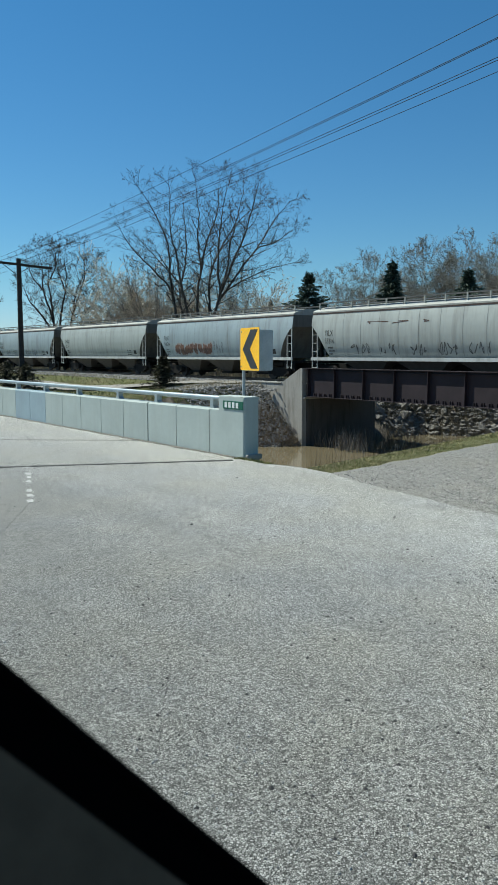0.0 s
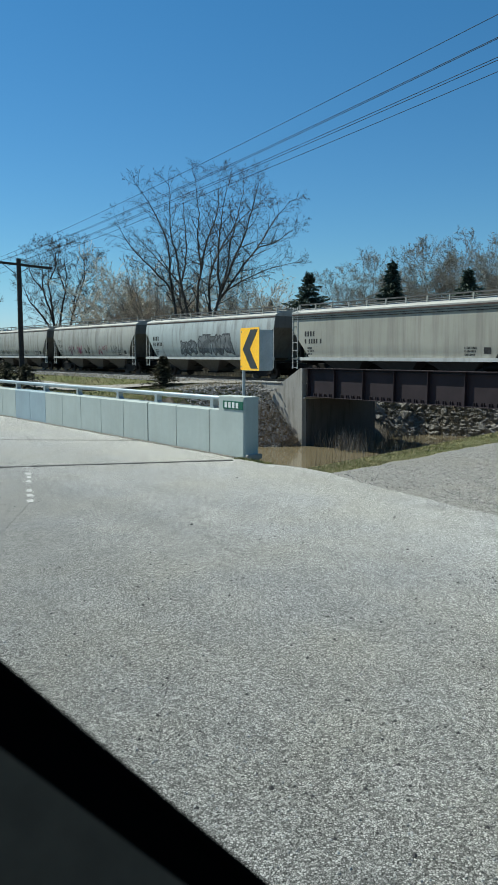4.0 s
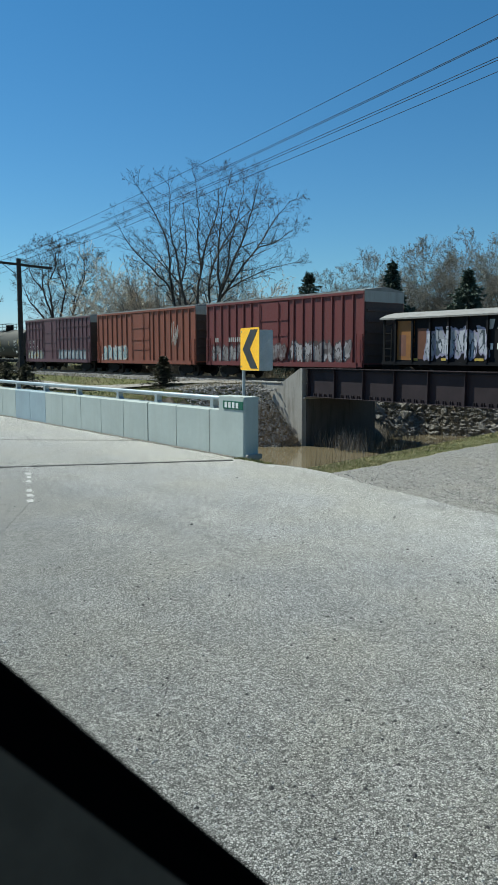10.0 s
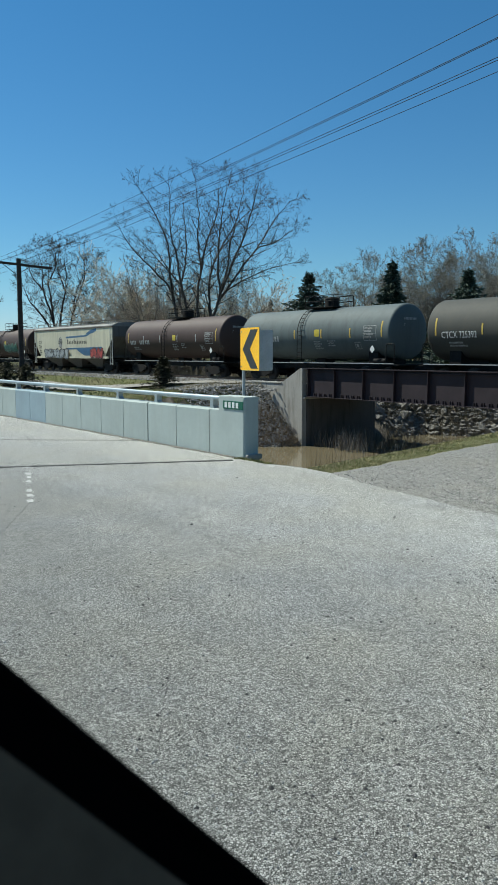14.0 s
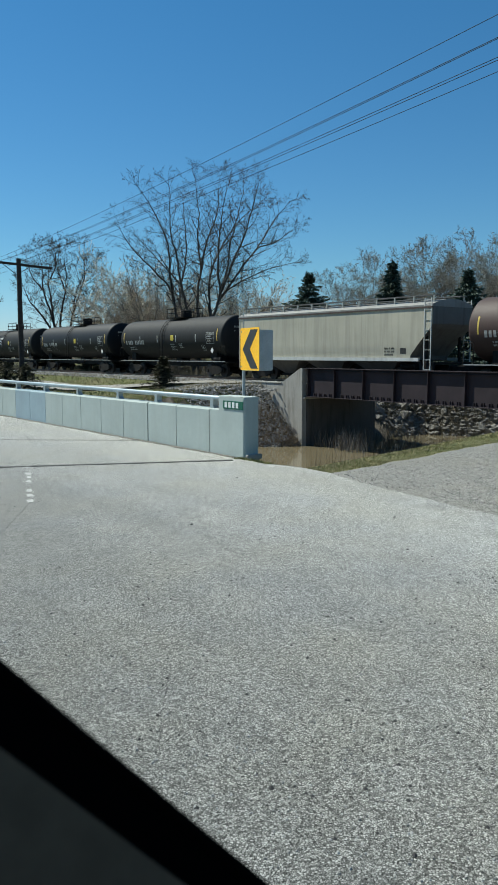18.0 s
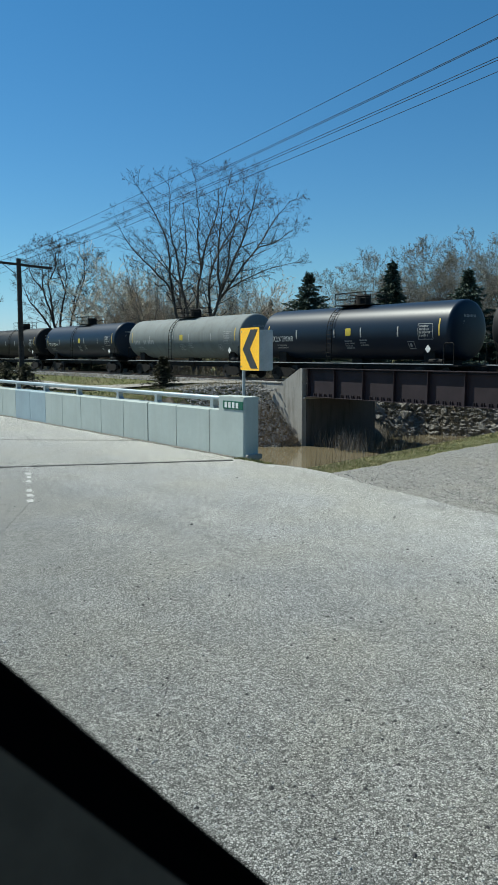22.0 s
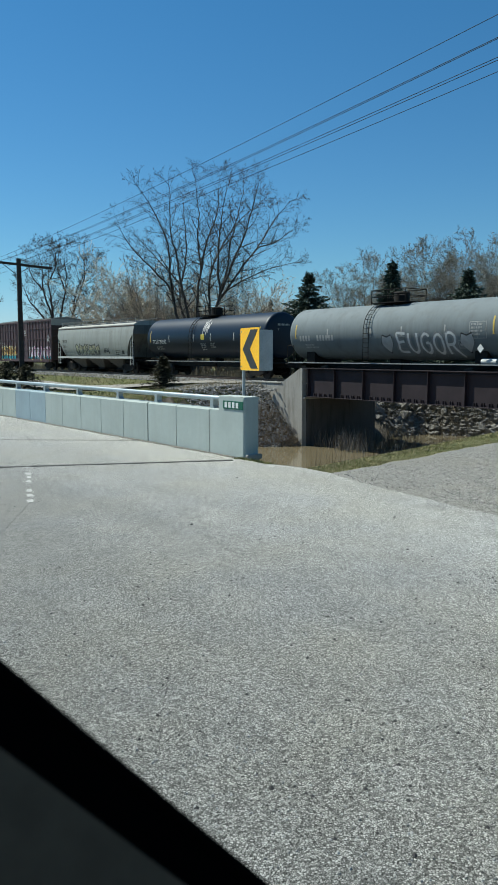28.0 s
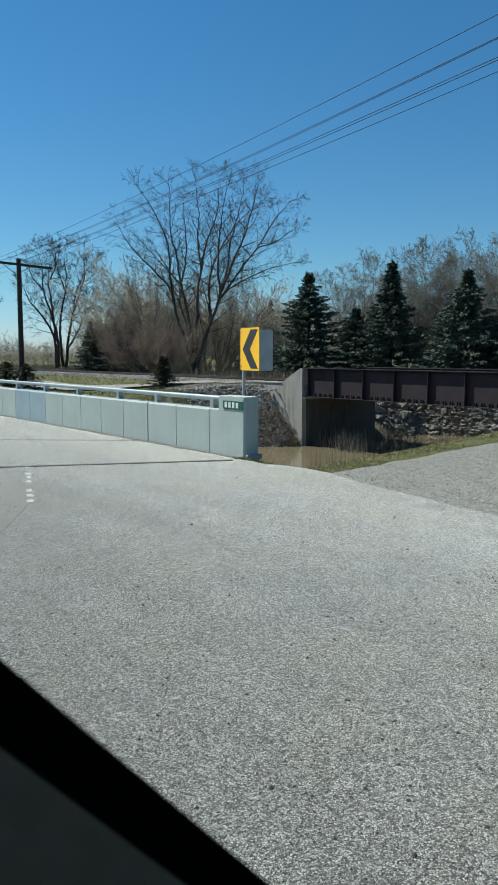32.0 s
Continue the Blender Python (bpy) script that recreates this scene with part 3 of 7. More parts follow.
for y in (TRACK - 0.752, TRACK + 0.752):
    r = thing("rail", "rusty steel rail with a worn bright head", "rail", (0, y, RAIL), group="railway rails", kind="structure")
    part("rail_body", Shape().extrude_x(railp, -700, 500), RAILM, r)
    part("rail_head", Shape().box(-700, 500, -0.026, 0.026, -0.0035, 0.0), RAILTOP, r, "bright worn running surface")
tie_me = Shape().box(-0.11, 0.11, -1.3, 1.3, -0.17, -0.0, 0.012).mesh("tie")
tie_me.materials.append(TIEM)
ties = thing("ties", "dark creosoted timber railway ties", "ties", (0, TRACK, RAIL - 0.155), kind="structure")
for k in range(150):
    part("tie", tie_me, TIEM, ties, at=pose(-36.2 - 0.53 * k, 0.02 * math.sin(k * 7.1), 0, 0, 0, 0.8 * math.sin(k * 3.3)))
far_ties = Shape()
for k in range(160):
    far_ties.box(-116.3 - 0.53 * k, -116.08 - 0.53 * k, -1.3, 1.3, -0.17, 0)
far_ties.box(-33, -6, -1.45, 1.45, -0.16, -0.02)
part("tie_run", far_ties, TIEM, ties)

# ---- railway bridge ----
abut = thing("railway_abutment", "stained old concrete railway abutment with a sloping wing wall", "abutment", (0, 0, 0), kind="structure")
part("breast_wall", Shape().box(ABUT - 2.2, ABUT, 29.75, 35.4, -5.2, -1.02, 0.03), DARKCON, abut, "dark streaked breast wall")
part("bearing_seat", Shape().box(ABUT - 2.2, ABUT + 0.10, 29.45, 35.5, -1.02, -0.89, 0.02), OLDCON, abut)
part("back_wall", Shape().box(ABUT - 2.3, ABUT - 0.75, 29.75, 35.4, -0.89, -0.25), OLDCON, abut)
part("wing_wall", Shape().extrude_y([(-38.7, -0.15), (-35.78, -0.10), (-34.15, 0.755), (ABUT - 0.06, 0.755), (ABUT - 0.06, -0.86), (ABUT - 0.06, -5.2), (-38.7, -5.2)], 29.4, 29.74), OLDCON, abut, "sloped wing wall streaked with damp")
part("wall_cap", Shape().box(-38.7, -35.8, 29.36, 29.76, -0.17, -0.085, 0.012), OLDCON, abut)
solid("far_abutment", Shape().box(-7.2, -5, 29.4, 35.4, -5.2, -0.9), OLDCON, "concrete railway abutment", "abutment", kind="structure")

bridge = thing("girder_bridge", "dark weathered steel plate-girder railway bridge", "bridge", (0, 0, 0), kind="structure")
GY = 29.72
for side_y, out in ((GY, -1), (34.7, 1)):
    part("web", Shape().box(ABUT + 0.02, -6, side_y - 0.012, side_y + 0.012, -0.85, 0.74), GIRDERM, bridge)
    part("top_flange", Shape().box(ABUT + 0.0, -5.9, side_y - 0.22, side_y + 0.22, 0.735, 0.77), GIRDERM, bridge)
    part("top_angle", Shape().box(ABUT + 0.02, -5.9, side_y - 0.12, side_y + 0.12, 0.60, 0.62).box(ABUT + 0.02, -5.9, side_y - 0.02, side_y + 0.02, 0.60, 0.735), GIRDERM, bridge)
    part("bottom_flange", Shape().box(ABUT + 0.0, -5.9, side_y - 0.22, side_y + 0.22, -0.875, -0.845), GIRDERM, bridge)
    part("bottom_angle", Shape().box(ABUT + 0.02, -5.9, side_y - 0.03, side_y + 0.03, -0.845, -0.70), GIRDERM, bridge)
stiff_me = Shape().box(-0.012, 0.012, -0.19, 0.0, -0.845, 0.735).box(-0.09, 0.09, -0.03, -0.012, -0.845, 0.735).mesh("stiffener")
stiff_me.materials.append(GIRDERM)
clip_me = Shape().box(-0.024, 0.024, -0.09, -0.012, -0.845, -0.66, 0.006).mesh("clip_angle")
clip_me.materials.append(GIRDERM)
for k in range(12):
    x = -33.65 + 2.2 * k
    part("stiffener", stiff_me, GIRDERM, bridge, at=(x, GY, 0))
    for j in range(4):
        for dx in (-0.065, 0.065):
            part("clip_angle", clip_me, GIRDERM, bridge, at=(x + 0.50 + 0.42 * j + dx, GY, 0))
part("bridge_floor", Shape().box(ABUT, -6, GY + 0.02, 34.68, -0.62, -0.22), GIRDERM, bridge)


# ---- access track beside the line ----
def ribbon(name, pts, w, lift, material, label, category):
    s = Shape()
    vs = []
    for i, (x, y) in enumerate(pts):
        a, b = Vector(pts[max(0, i - 1)]), Vector(pts[min(len(pts) - 1, i + 1)])
        n = Vector((-(b - a).y, (b - a).x)).normalized()
        for k in range(5):
            o = (k / 4 - 0.5) * w * (1 + 0.12 * noise.noise((x * 0.7, y * 0.7, k // 4)))
            px, py = x + n.x * o, y + n.y * o
            vs.append((px, py, max(ground_height(px, py), meadow_height(px, py)) + lift))
    m = len(pts)
    s.add(vs, [(i * 5 + k, i * 5 + k + 1, i * 5 + k + 6, i * 5 + k + 5) for i in range(m - 1) for k in range(4)])
    return solid(name, s.mesh(name, True), material, label, category, kind="structure")


def curve(ctrl, n):
    out = []
    for i in range(n + 1):
        t = i / n * (len(ctrl) - 1)
        k = min(int(t), len(ctrl) - 2)
        p = [ctrl[max(0, min(len(ctrl) - 1, k + j))] for j in (-1, 0, 1, 2)]
        u = t - k
        out.append(tuple(0.5 * (2 * p[1][c] + (p[2][c] - p[0][c]) * u + (2 * p[0][c] - 5 * p[1][c] + 4 * p[2][c] - p[3][c]) * u * u
                                + (3 * p[1][c] - p[0][c] - 3 * p[2][c] + p[3][c]) * u ** 3) for c in (0, 1)))
    return out


PATH = curve([(-39.5, 29.2), (-42.5, 28.4), (-45.2, 26.3), (-47.6, 24.6), (-52.4, 23.9), (-57.6, 24.0), (-66, 24.5), (-84, 25)], 70)
ribbon("access_track", PATH, 2.2, 0.13, PATHM,
       "pale limestone-dust access track curving past the railway", "path")


# ---- stones ----
def lump(rng, flat=0.7):
    """An angular broken stone: the hull of a few scattered points."""
    bm = bmesh.new()
    for k in range(13):
        q = Vector((rng.gauss(0, 1), rng.gauss(0, 1), rng.gauss(0, 1))).normalized() * rng.uniform(0.8, 1.1)
        bm.verts.new((q.x * 1.25, q.y, q.z * flat))
    hull = bmesh.ops.convex_hull(bm, input=bm.verts)
    bmesh.ops.delete(bm, geom=[g for g in hull["geom_interior"] if isinstance(g, bmesh.types.BMVert)], context="VERTS")
    me = bpy.data.meshes.new("stone")
    bm.to_mesh(me)
    bm.free()
    return me


def scatter_stones(name, spots, size, material, label, category, seed):
    """Many small stones as one mesh."""
    rng = np.random.default_rng(seed)
    base = lump(random.Random(seed))
    bv = np.array([v.co[:] for v in base.vertices])
    bf = np.array([q.vertices[:] for q in base.polygons])
    n = len(spots)
    sc = rng.uniform(size[0], size[1], n)
    an = rng.uniform(0, 6.28, n)
    tl = rng.uniform(-0.6, 0.6, n)
    vs, fs = [], []
    for i, (p, s, a, t) in enumerate(zip(spots, sc, an, tl)):
        m = np.array(Euler((t, t * 0.7, a)).to_matrix())
        vs.append((bv * rng.uniform(0.8, 1.2, 3)) @ m.T * s + np.array(p))
        fs.append(bf + i * len(bv))
    me = raw_mesh(name, np.concatenate(vs).tolist(), np.concatenate(fs).tolist())
    return solid(name, me, material, label, category, kind="stuff")


rngs = random.Random(21)
spots = []
for k in range(3600):
    x, y = rngs.uniform(-90, -36), TRACK - rngs.uniform(1.55, 3.6)
    z = -0.17 - max(0, (TRACK - y) - 1.75) * 0.29
    spots.append((x, y, max(z, ground_height(x, y)) + 0.01))
for k in range(5200):
    x, y = rngs.uniform(-42, -34.5), rngs.uniform(25.0, 29.35)
    spots.append((x, y, ground_height(x, y) + 0.02))
scatter_stones("ballast_stones", spots, (0.045, 0.10), STONEM, "loose crushed ballast stones beside the track", "stones", 3)
spots = []
for k in range(4500):
    y = 6.6 + 9 * rngs.random() ** 1.4
    x = rngs.uniform(-7.3 - 0.1 * (y - 7), -2)
    spots.append((x, y, 0.016))
scatter_stones("gravel_stones", spots, (0.006, 0.016), STONEM, "loose gravel stones on the lay-by", "stones", 4)

riprap = thing("riprap_bank", "bank of piled broken limestone riprap with dead stems", "rocks", (0, 0, 0), kind="structure")
rocks = [lump(random.Random(50 + k), 0.75) for k in range(6)]
for me in rocks:
    me.materials.append(ROCKM)
rngr = random.Random(8)
made = 0
joined = []
while made < 300 or len(joined) < 2600:
    x, y = rngr.uniform(-37, -13), rngr.uniform(35, 54)
    dl = 0.55 * (x + 40.0) - 0.83 * (y - 40.5)
    if not (-0.4 < dl < 5.6) or (x < ABUT + 0.5 and y < 35.8):
        continue
    z = ground_height(x, y)
    s = rngr.uniform(0.16, 0.36) * (2.4 if rngr.random() < 0.12 else 1)
    if made < 300:
        part("rock", rocks[made % 6], ROCKM, riprap, at=Matrix.LocRotScale((x, y, z + s * 0.2), Euler((rngr.uniform(-0.7, 0.7), rngr.uniform(-0.7, 0.7), rngr.uniform(0, 6.3))),
             (s * rngr.uniform(0.8, 1.5), s, s * rngr.uniform(0.6, 1))))
        made += 1
    else:
        joined.append((x, y, z + 0.05))
scatter_stones("riprap_rubble", joined, (0.10, 0.30), ROCKM, "smaller broken limestone between the riprap", "stones", 6)


# ---- plants ----
def tubes(segs, sides):
    """Tapered tubes from rows of p0, p1, r0, r1, as vertices and faces."""
    segs = np.array(segs)
    p0, p1, r0, r1 = segs[:, 0:3], segs[:, 3:6], segs[:, 6:7], segs[:, 7:8]
    a = p1 - p0
    a /= np.linalg.norm(a, axis=1, keepdims=True) + 1e-9
    ref = np.where(np.abs(a[:, 2:3]) < 0.9, np.array([[0, 0, 1.0]]), np.array([[1.0, 0, 0]]))
    u = np.cross(a, ref)
    u /= np.linalg.norm(u, axis=1, keepdims=True)
    w = np.cross(a, u)
    n = len(segs)
    vs = np.zeros((n, 2 * sides, 3))
    for i in range(sides):
        c, s = math.cos(i * 2 * math.pi / sides), math.sin(i * 2 * math.pi / sides)
        vs[:, i] = p0 + (u * c + w * s) * r0
        vs[:, sides + i] = p1 + (u * c + w * s) * r1
    one = np.array([(i, (i + 1) % sides, sides + (i + 1) % sides, sides + i) for i in range(sides)])
    fs = (one[None] + (np.arange(n) * 2 * sides)[:, None, None]).reshape(-1, 4)
    return vs.reshape(-1, 3), fs


def tube_mesh(name, segs, material, thick=0.03):
    segs = np.array(segs)
    big = segs[segs[:, 6] >= thick]
    small = segs[segs[:, 6] < thick]
    vs, fs, n = [], [], 0
    for group, sides in ((big, 6), (small, 3)):
        if len(group):
            v, q = tubes(group, sides)
            vs.append(v)
            fs.append(q + n)
            n += len(v)
    me = raw_mesh(name, np.concatenate(vs).tolist(), np.concatenate(fs).tolist(), True)
    me.materials.append(material)
    return me


def leaf_mesh(name, spots, size, material, seed, droop=0.3, along=None):
    """Small folded leaves or buds, each an island of two triangles."""
    rng = np.random.default_rng(seed)
    p = np.array(spots)
    n = len(p)
    d = rng.normal(size=(n, 3))
    d[:, 2] -= droop
    if along is not None:
        d = d * 0.45 + np.array(along)
    d /= np.linalg.norm(d, axis=1, keepdims=True)
    s = np.cross(d, rng.normal(size=(n, 3)))
    s /= np.linalg.norm(s, axis=1, keepdims=True)
    k = rng.uniform(size[0], size[1], (n, 1))
    vs = np.stack([p, p + d * k * 0.5 + s * k * 0.2, p + d * k, p + d * k * 0.5 - s * k * 0.2], 1).reshape(-1, 3)
    fs = np.arange(n * 4).reshape(-1, 4)
    me = raw_mesh(name, vs.tolist(), fs.tolist())
    me.materials.append(material)
    return me


def grow(rng, segs, tips, p, d, length, r, level, P):
    """One branch with its side branches. P: bend, lift, children per level, angle, ratio, least radius."""
    n = P["steps"][min(level, len(P["steps"]) - 1)]
    kids = P["kids"][level] if level < len(P["kids"]) else 0
    first = P["bare"][min(level, len(P["bare"]) - 1)]
    due = 0.0
    q = p.copy()
    for i in range(n):
        t0, t1 = i / n, (i + 1) / n
        wob = Vector((rng.gauss(0, 1), rng.gauss(0, 1), rng.gauss(0, 0.7))) * P["bend"] * (0.7, 1.0, 1.0, 1.1, 1.1)[min(level, 4)]
        d = (d + wob + Vector((0, 0, P["lift"][min(level, len(P["lift"]) - 1)]))).normalized()
        e = q + d * (length / n)
        ra, rb = max(P["least"], r * (1 - 0.93 * t0)), max(P["least"], r * (1 - 0.93 * t1))
        segs.append((*q, *e, ra, rb))
        if kids and t1 > first:
            due += kids / n / (1 - first)
            while due >= 1:
                due -= 1
                ang = radians(rng.uniform(*P["angle"]))
                ax = d.orthogonal().normalized()
                ax.rotate(Matrix.Rotation(rng.uniform(0, 2 * math.pi), 3, d))
                cd = d.copy()
                cd.rotate(Matrix.Rotation(ang, 3, ax))
                ratio = rng.uniform(*P["ratio"]) * (1.0 - 0.5 * t1)
                grow(rng, segs, tips, q.lerp(e, rng.random()), cd, length * ratio, (ra * 0.5 + rb * 0.5) * rng.uniform(0.45, 0.7), level + 1, P)
        q = e
    tips.append(tuple(q))


R3, F3 = Vector((0.601, 0.799, 0)), Vector((-0.799, 0.601, 0))


def lean(side, away, up):
    return R3 * side + F3 * away + Vector((0, 0, up))


def bowed(ctrl, step):
    """Points along a smooth limb through (side, away, height)."""
    p = [np.array(lean(*q)) for q in ctrl]
    run = [p[0]]
    for i in range(len(p) - 1):
        p0, p1, p2, p3 = p[max(0, i - 1)], p[i], p[i + 1], p[min(len(p) - 1, i + 2)]
        n = max(2, int(np.linalg.norm(p2 - p1) / step))
        for k in range(1, n + 1):
            u = k / n
            run.append(0.5 * (2 * p1 + (p2 - p0) * u + (2 * p0 - 5 * p1 + 4 * p2 - p3) * u * u + (3 * p1 - p0 - 3 * p2 + p3) * u ** 3))
    return run


def crown_tree(name, seed, limbs, label, bark, twig, at, buds=None, bud_size=(0.05, 0.1), base=0.22, every=0.8, reach=0.36, fan=2.2, bare=0.33, least=0.014, kids=(5, 3), group="", lift=0.045, spread=(20, 46)):
    """Drawn limbs, each with side branches that fork into twigs and rise towards the light."""
    rng = random.Random(seed)
    P = dict(bend=0.11, lift=[lift, lift, lift * 0.7, 0.0], steps=[8, 5, 3], kids=list(kids), bare=[0.15, 0.1, 0.1], angle=spread, ratio=(0.45, 0.85), least=least)
    segs, tips = [], []
    for ctrl in limbs:
        run = bowed(ctrl, 0.5)
        n = len(run) - 1
        high = max(q[2] for q in run)
        r0 = base * max(0.35, 1 - ctrl[0][2] / (high * 1.25))
        due, turn = 0.0, rng.uniform(0, 6.28)
        start = bare if ctrl[0][2] < 2 else 0.10
        for i in range(n):
            t = i / n
            ra, rb = max(0.024, r0 * (1 - t) ** 0.8), max(0.024, r0 * (1 - (i + 1) / n) ** 0.8)
            wob = Vector((rng.gauss(0, 0.035), rng.gauss(0, 0.035), 0))
            run[i + 1] = run[i + 1] + np.array(wob)
            segs.append((*run[i], *run[i + 1], ra, rb))
            if t > start:
                due += np.linalg.norm(run[i + 1] - run[i]) / every
                while due >= 1:
                    due -= 1
                    turn += 2.4 + rng.uniform(-0.5, 0.5)
                    d = Vector(run[i + 1] - run[i]).normalized()
                    ax = d.orthogonal().normalized()
                    ax.rotate(Matrix.Rotation(turn, 3, d))
                    d.rotate(Matrix.Rotation(radians(rng.uniform(spread[0] + 4, spread[1] + 6)), 3, ax))
                    if d.z < 0.05:
                        d.z = rng.uniform(0.0, 0.3)
                        d.normalize()
                    length = (reach * 0.5 * (n - i) + fan) * rng.uniform(0.6, 1.1)
                    grow(rng, segs, tips, Vector(run[i]), d, length, min(ra * 0.65, 0.014 + 0.013 * length), 0, P)
        d = Vector(run[-1] - run[-2]).normalized()
        for _ in range(3):
            e = (d + Vector((rng.gauss(0, 0.6), rng.gauss(0, 0.6), 0.0))).normalized()
            grow(rng, segs, tips, Vector(run[-1]), e, fan * 0.75, 0.024, 0, P)
    arr = np.array(segs)
    t = thing(name, label, "tree", at, group)
    part("trunk", tube_mesh("trunk", arr[arr[:, 6] >= 0.045], bark), bark, t)
    part("crown", tube_mesh("crown", arr[arr[:, 6] < 0.045], twig), twig, t, "fine bare twigs")
    if buds:
        fine = arr[arr[:, 6] < least * 1.4]
        spots = fine[:, 3:6]
        part("bud_growth", leaf_mesh("bud_growth", spots, bud_size, buds, seed), buds, t, "small spring buds")
    return t


big_limbs = [[(-0.11, 0, 0.58), (-0.81, 0.3, 3.28), (-1.67, 0.6, 5.71), (-2.32, 0.9, 8.41), (-4.46, 1.2, 10.81), (-5.9, 1.4, 12.24), (-7.21, 1.6, 14.24), (-7.5, 1.6900000000000002, 15.03)],
             [(-2.1, 0.7, 7.32), (-2.24, -0.2, 10.15), (-2.36, -0.8, 12.4), (-3.37, -1.2, 15.03), (-4.62, -1.6, 17.04), (-5.0, -1.78, 17.59)],
             [(-0.11, 0.1, 0.85), (-0.3, -0.6, 4.6), (-1.03, -1.6, 8.46), (-1.46, -2.2, 11.46), (-1.91, -2.6, 13.41), (-1.94, -3.0, 16.32), (-1.98, -3.135, 17.39)],
             [(-1.14, -1.5, 8.72), (-2.78, -0.5, 10.52), (-4.6, 0.4, 12.44), (-5.08, 0.67, 12.98)],
             [(0.04, 0.2, 0.58), (0.19, 0.9, 4.92), (0.29, 1.5, 8.75), (0.56, 1.8, 10.4), (0.28, 2.2, 13.14), (0.33, 2.5, 15.87), (0.06, 2.8, 18.6), (-0.09, 2.8899999999999997, 19.45)],
             [(0.51, 1.6, 10.11), (1.19, 0.6, 12.91), (2.21, -0.4, 15.36), (2.45, -1, 17.8), (2.6, -1.18, 18.63)],
             [(0.11, 0, 0.58), (0.96, -0.3, 3.7), (2.4, -0.8, 7.39), (2.33, -1.4, 10.05), (2.46, -1.9, 12.55), (2.8, -2.3, 15.02), (3.23, -2.6, 17.21), (3.46, -2.69, 17.75)],
             [(2.34, -0.6, 7.51), (3.12, 0.4, 10.25), (3.33, 1.0, 12.45), (4.03, 1.6, 14.99), (4.63, 2.2, 17.71), (4.77, 2.3800000000000003, 18.7)],
             [(2.44, -0.5, 7.79), (3.64, -1.2, 10.59), (4.76, -1.8, 13.08), (5.49, -2.4, 15.26), (5.99, -2.8, 17.17), (6.18, -2.8899999999999997, 17.82)],
             [(2.15, 0, 7.03), (4.63, 0.8, 10.62), (6.27, 1.4, 12.83), (7.48, 2.0, 14.84), (8.91, 2.4, 16.67), (9.36, 2.535, 17.1)],
             [(2.48, 0, 7.83), (4.54, -0.8, 9.08), (6.75, -1.6, 10.03), (8.56, -2.2, 10.47), (9.25, -2.3800000000000003, 10.6)],
             [(5.99, 1.2, 12.48), (7.8, 1.6, 13.07), (9.28, 2.0, 14.08), (9.66, 2.09, 14.43)],
             [(-0.02, 0.3, 0.85), (-0.71, 2.0, 4.42), (-1.68, 3.4, 7.8), (-1.05, 4.4, 12.34), (-1.35, 5.0, 16.3), (-1.42, 5.18, 17.7)],
             [(0.38, 0.3, 2.2), (1.39, 2.2, 5.53), (1.34, 3.6, 10.05), (3.47, 4.6, 14.62), (6.43, 5.2, 17.5), (6.94, 5.29, 18.01)]]
crown_tree("bare_tree", 4, big_limbs, "tall spreading bare tree with several grey limbs from one base", BARK, BARKDARK, (-63.01, 40.87, -0.7), REDBUD, (0.02, 0.04), base=0.20, every=0.44, reach=0.15, fan=2.0, least=0.0085, kids=(5, 4), lift=0.018, spread=(28, 64))
left_limbs = [[(0.01, 0, 0.52), (-0.19, 0.2, 3.87), (-1.48, 0.5, 6.3), (-3.0, 0.8, 8.01), (-3.78, 1.0, 9.72), (-4.17, 1.1, 10.35)],
              [(0.2, 0, 0.65), (0.31, -0.4, 3.86), (-0.21, -0.9, 6.69), (-0.93, -1.3, 9.15), (-0.85, -1.6, 11.28), (-1.22, -1.8, 13.09), (-1.35, -1.9, 13.62)],
              [(-0.02, 0.2, 3.55), (-0.54, 1.0, 7.43), (-1.03, 1.6, 10.35), (-0.88, 2.0, 12.96), (-0.95, 2.15, 13.87)],
              [(-0.9, -1.2, 9.16), (-2.3, -0.4, 10.75), (-3.03, 0.3, 12.36), (-3.2, 0.44999999999999996, 12.84)],
              [(-1.03, 1.6, 10.35), (0.08, 1.0, 12.23), (0.63, 0.4, 13.75), (0.75, 0.2, 14.19)]]
fork_limbs = [[(0.13, 0, 0.53), (0.42, 0.2, 3.91), (0.92, 0.5, 6.64), (1.29, 0.8, 9.13), (2.17, 1.0, 11.1), (3.11, 1.2, 12.56), (3.51, 1.2999999999999998, 13.03)],
              [(-0.24, 0, 0.66), (-0.36, -0.6, 4.53), (0.22, -1.2, 7.69), (0.74, -1.6, 10.18), (0.66, -2.0, 12.93), (1.01, -2.1, 13.86)],
              [(0.92, 0.5, 6.51), (1.47, 1.4, 8.85), (2.09, 2.0, 11.2), (1.88, 2.4, 13.84), (2.06, 2.55, 14.68)],
              [(1.06, 0.4, 6.51), (2.87, -0.4, 7.2), (3.99, -0.9, 8.4), (4.4, -1.05, 8.65)],
              [(0.57, -1.5, 9.25), (-0.38, -0.8, 11.49), (-0.82, -0.2, 13.74), (-1.22, 0.0, 14.23)],
              [(0.31, 0, 2.61), (1.86, -1.2, 4.85), (2.76, -1.8, 6.42), (3.29, -2.1, 7.99)]]
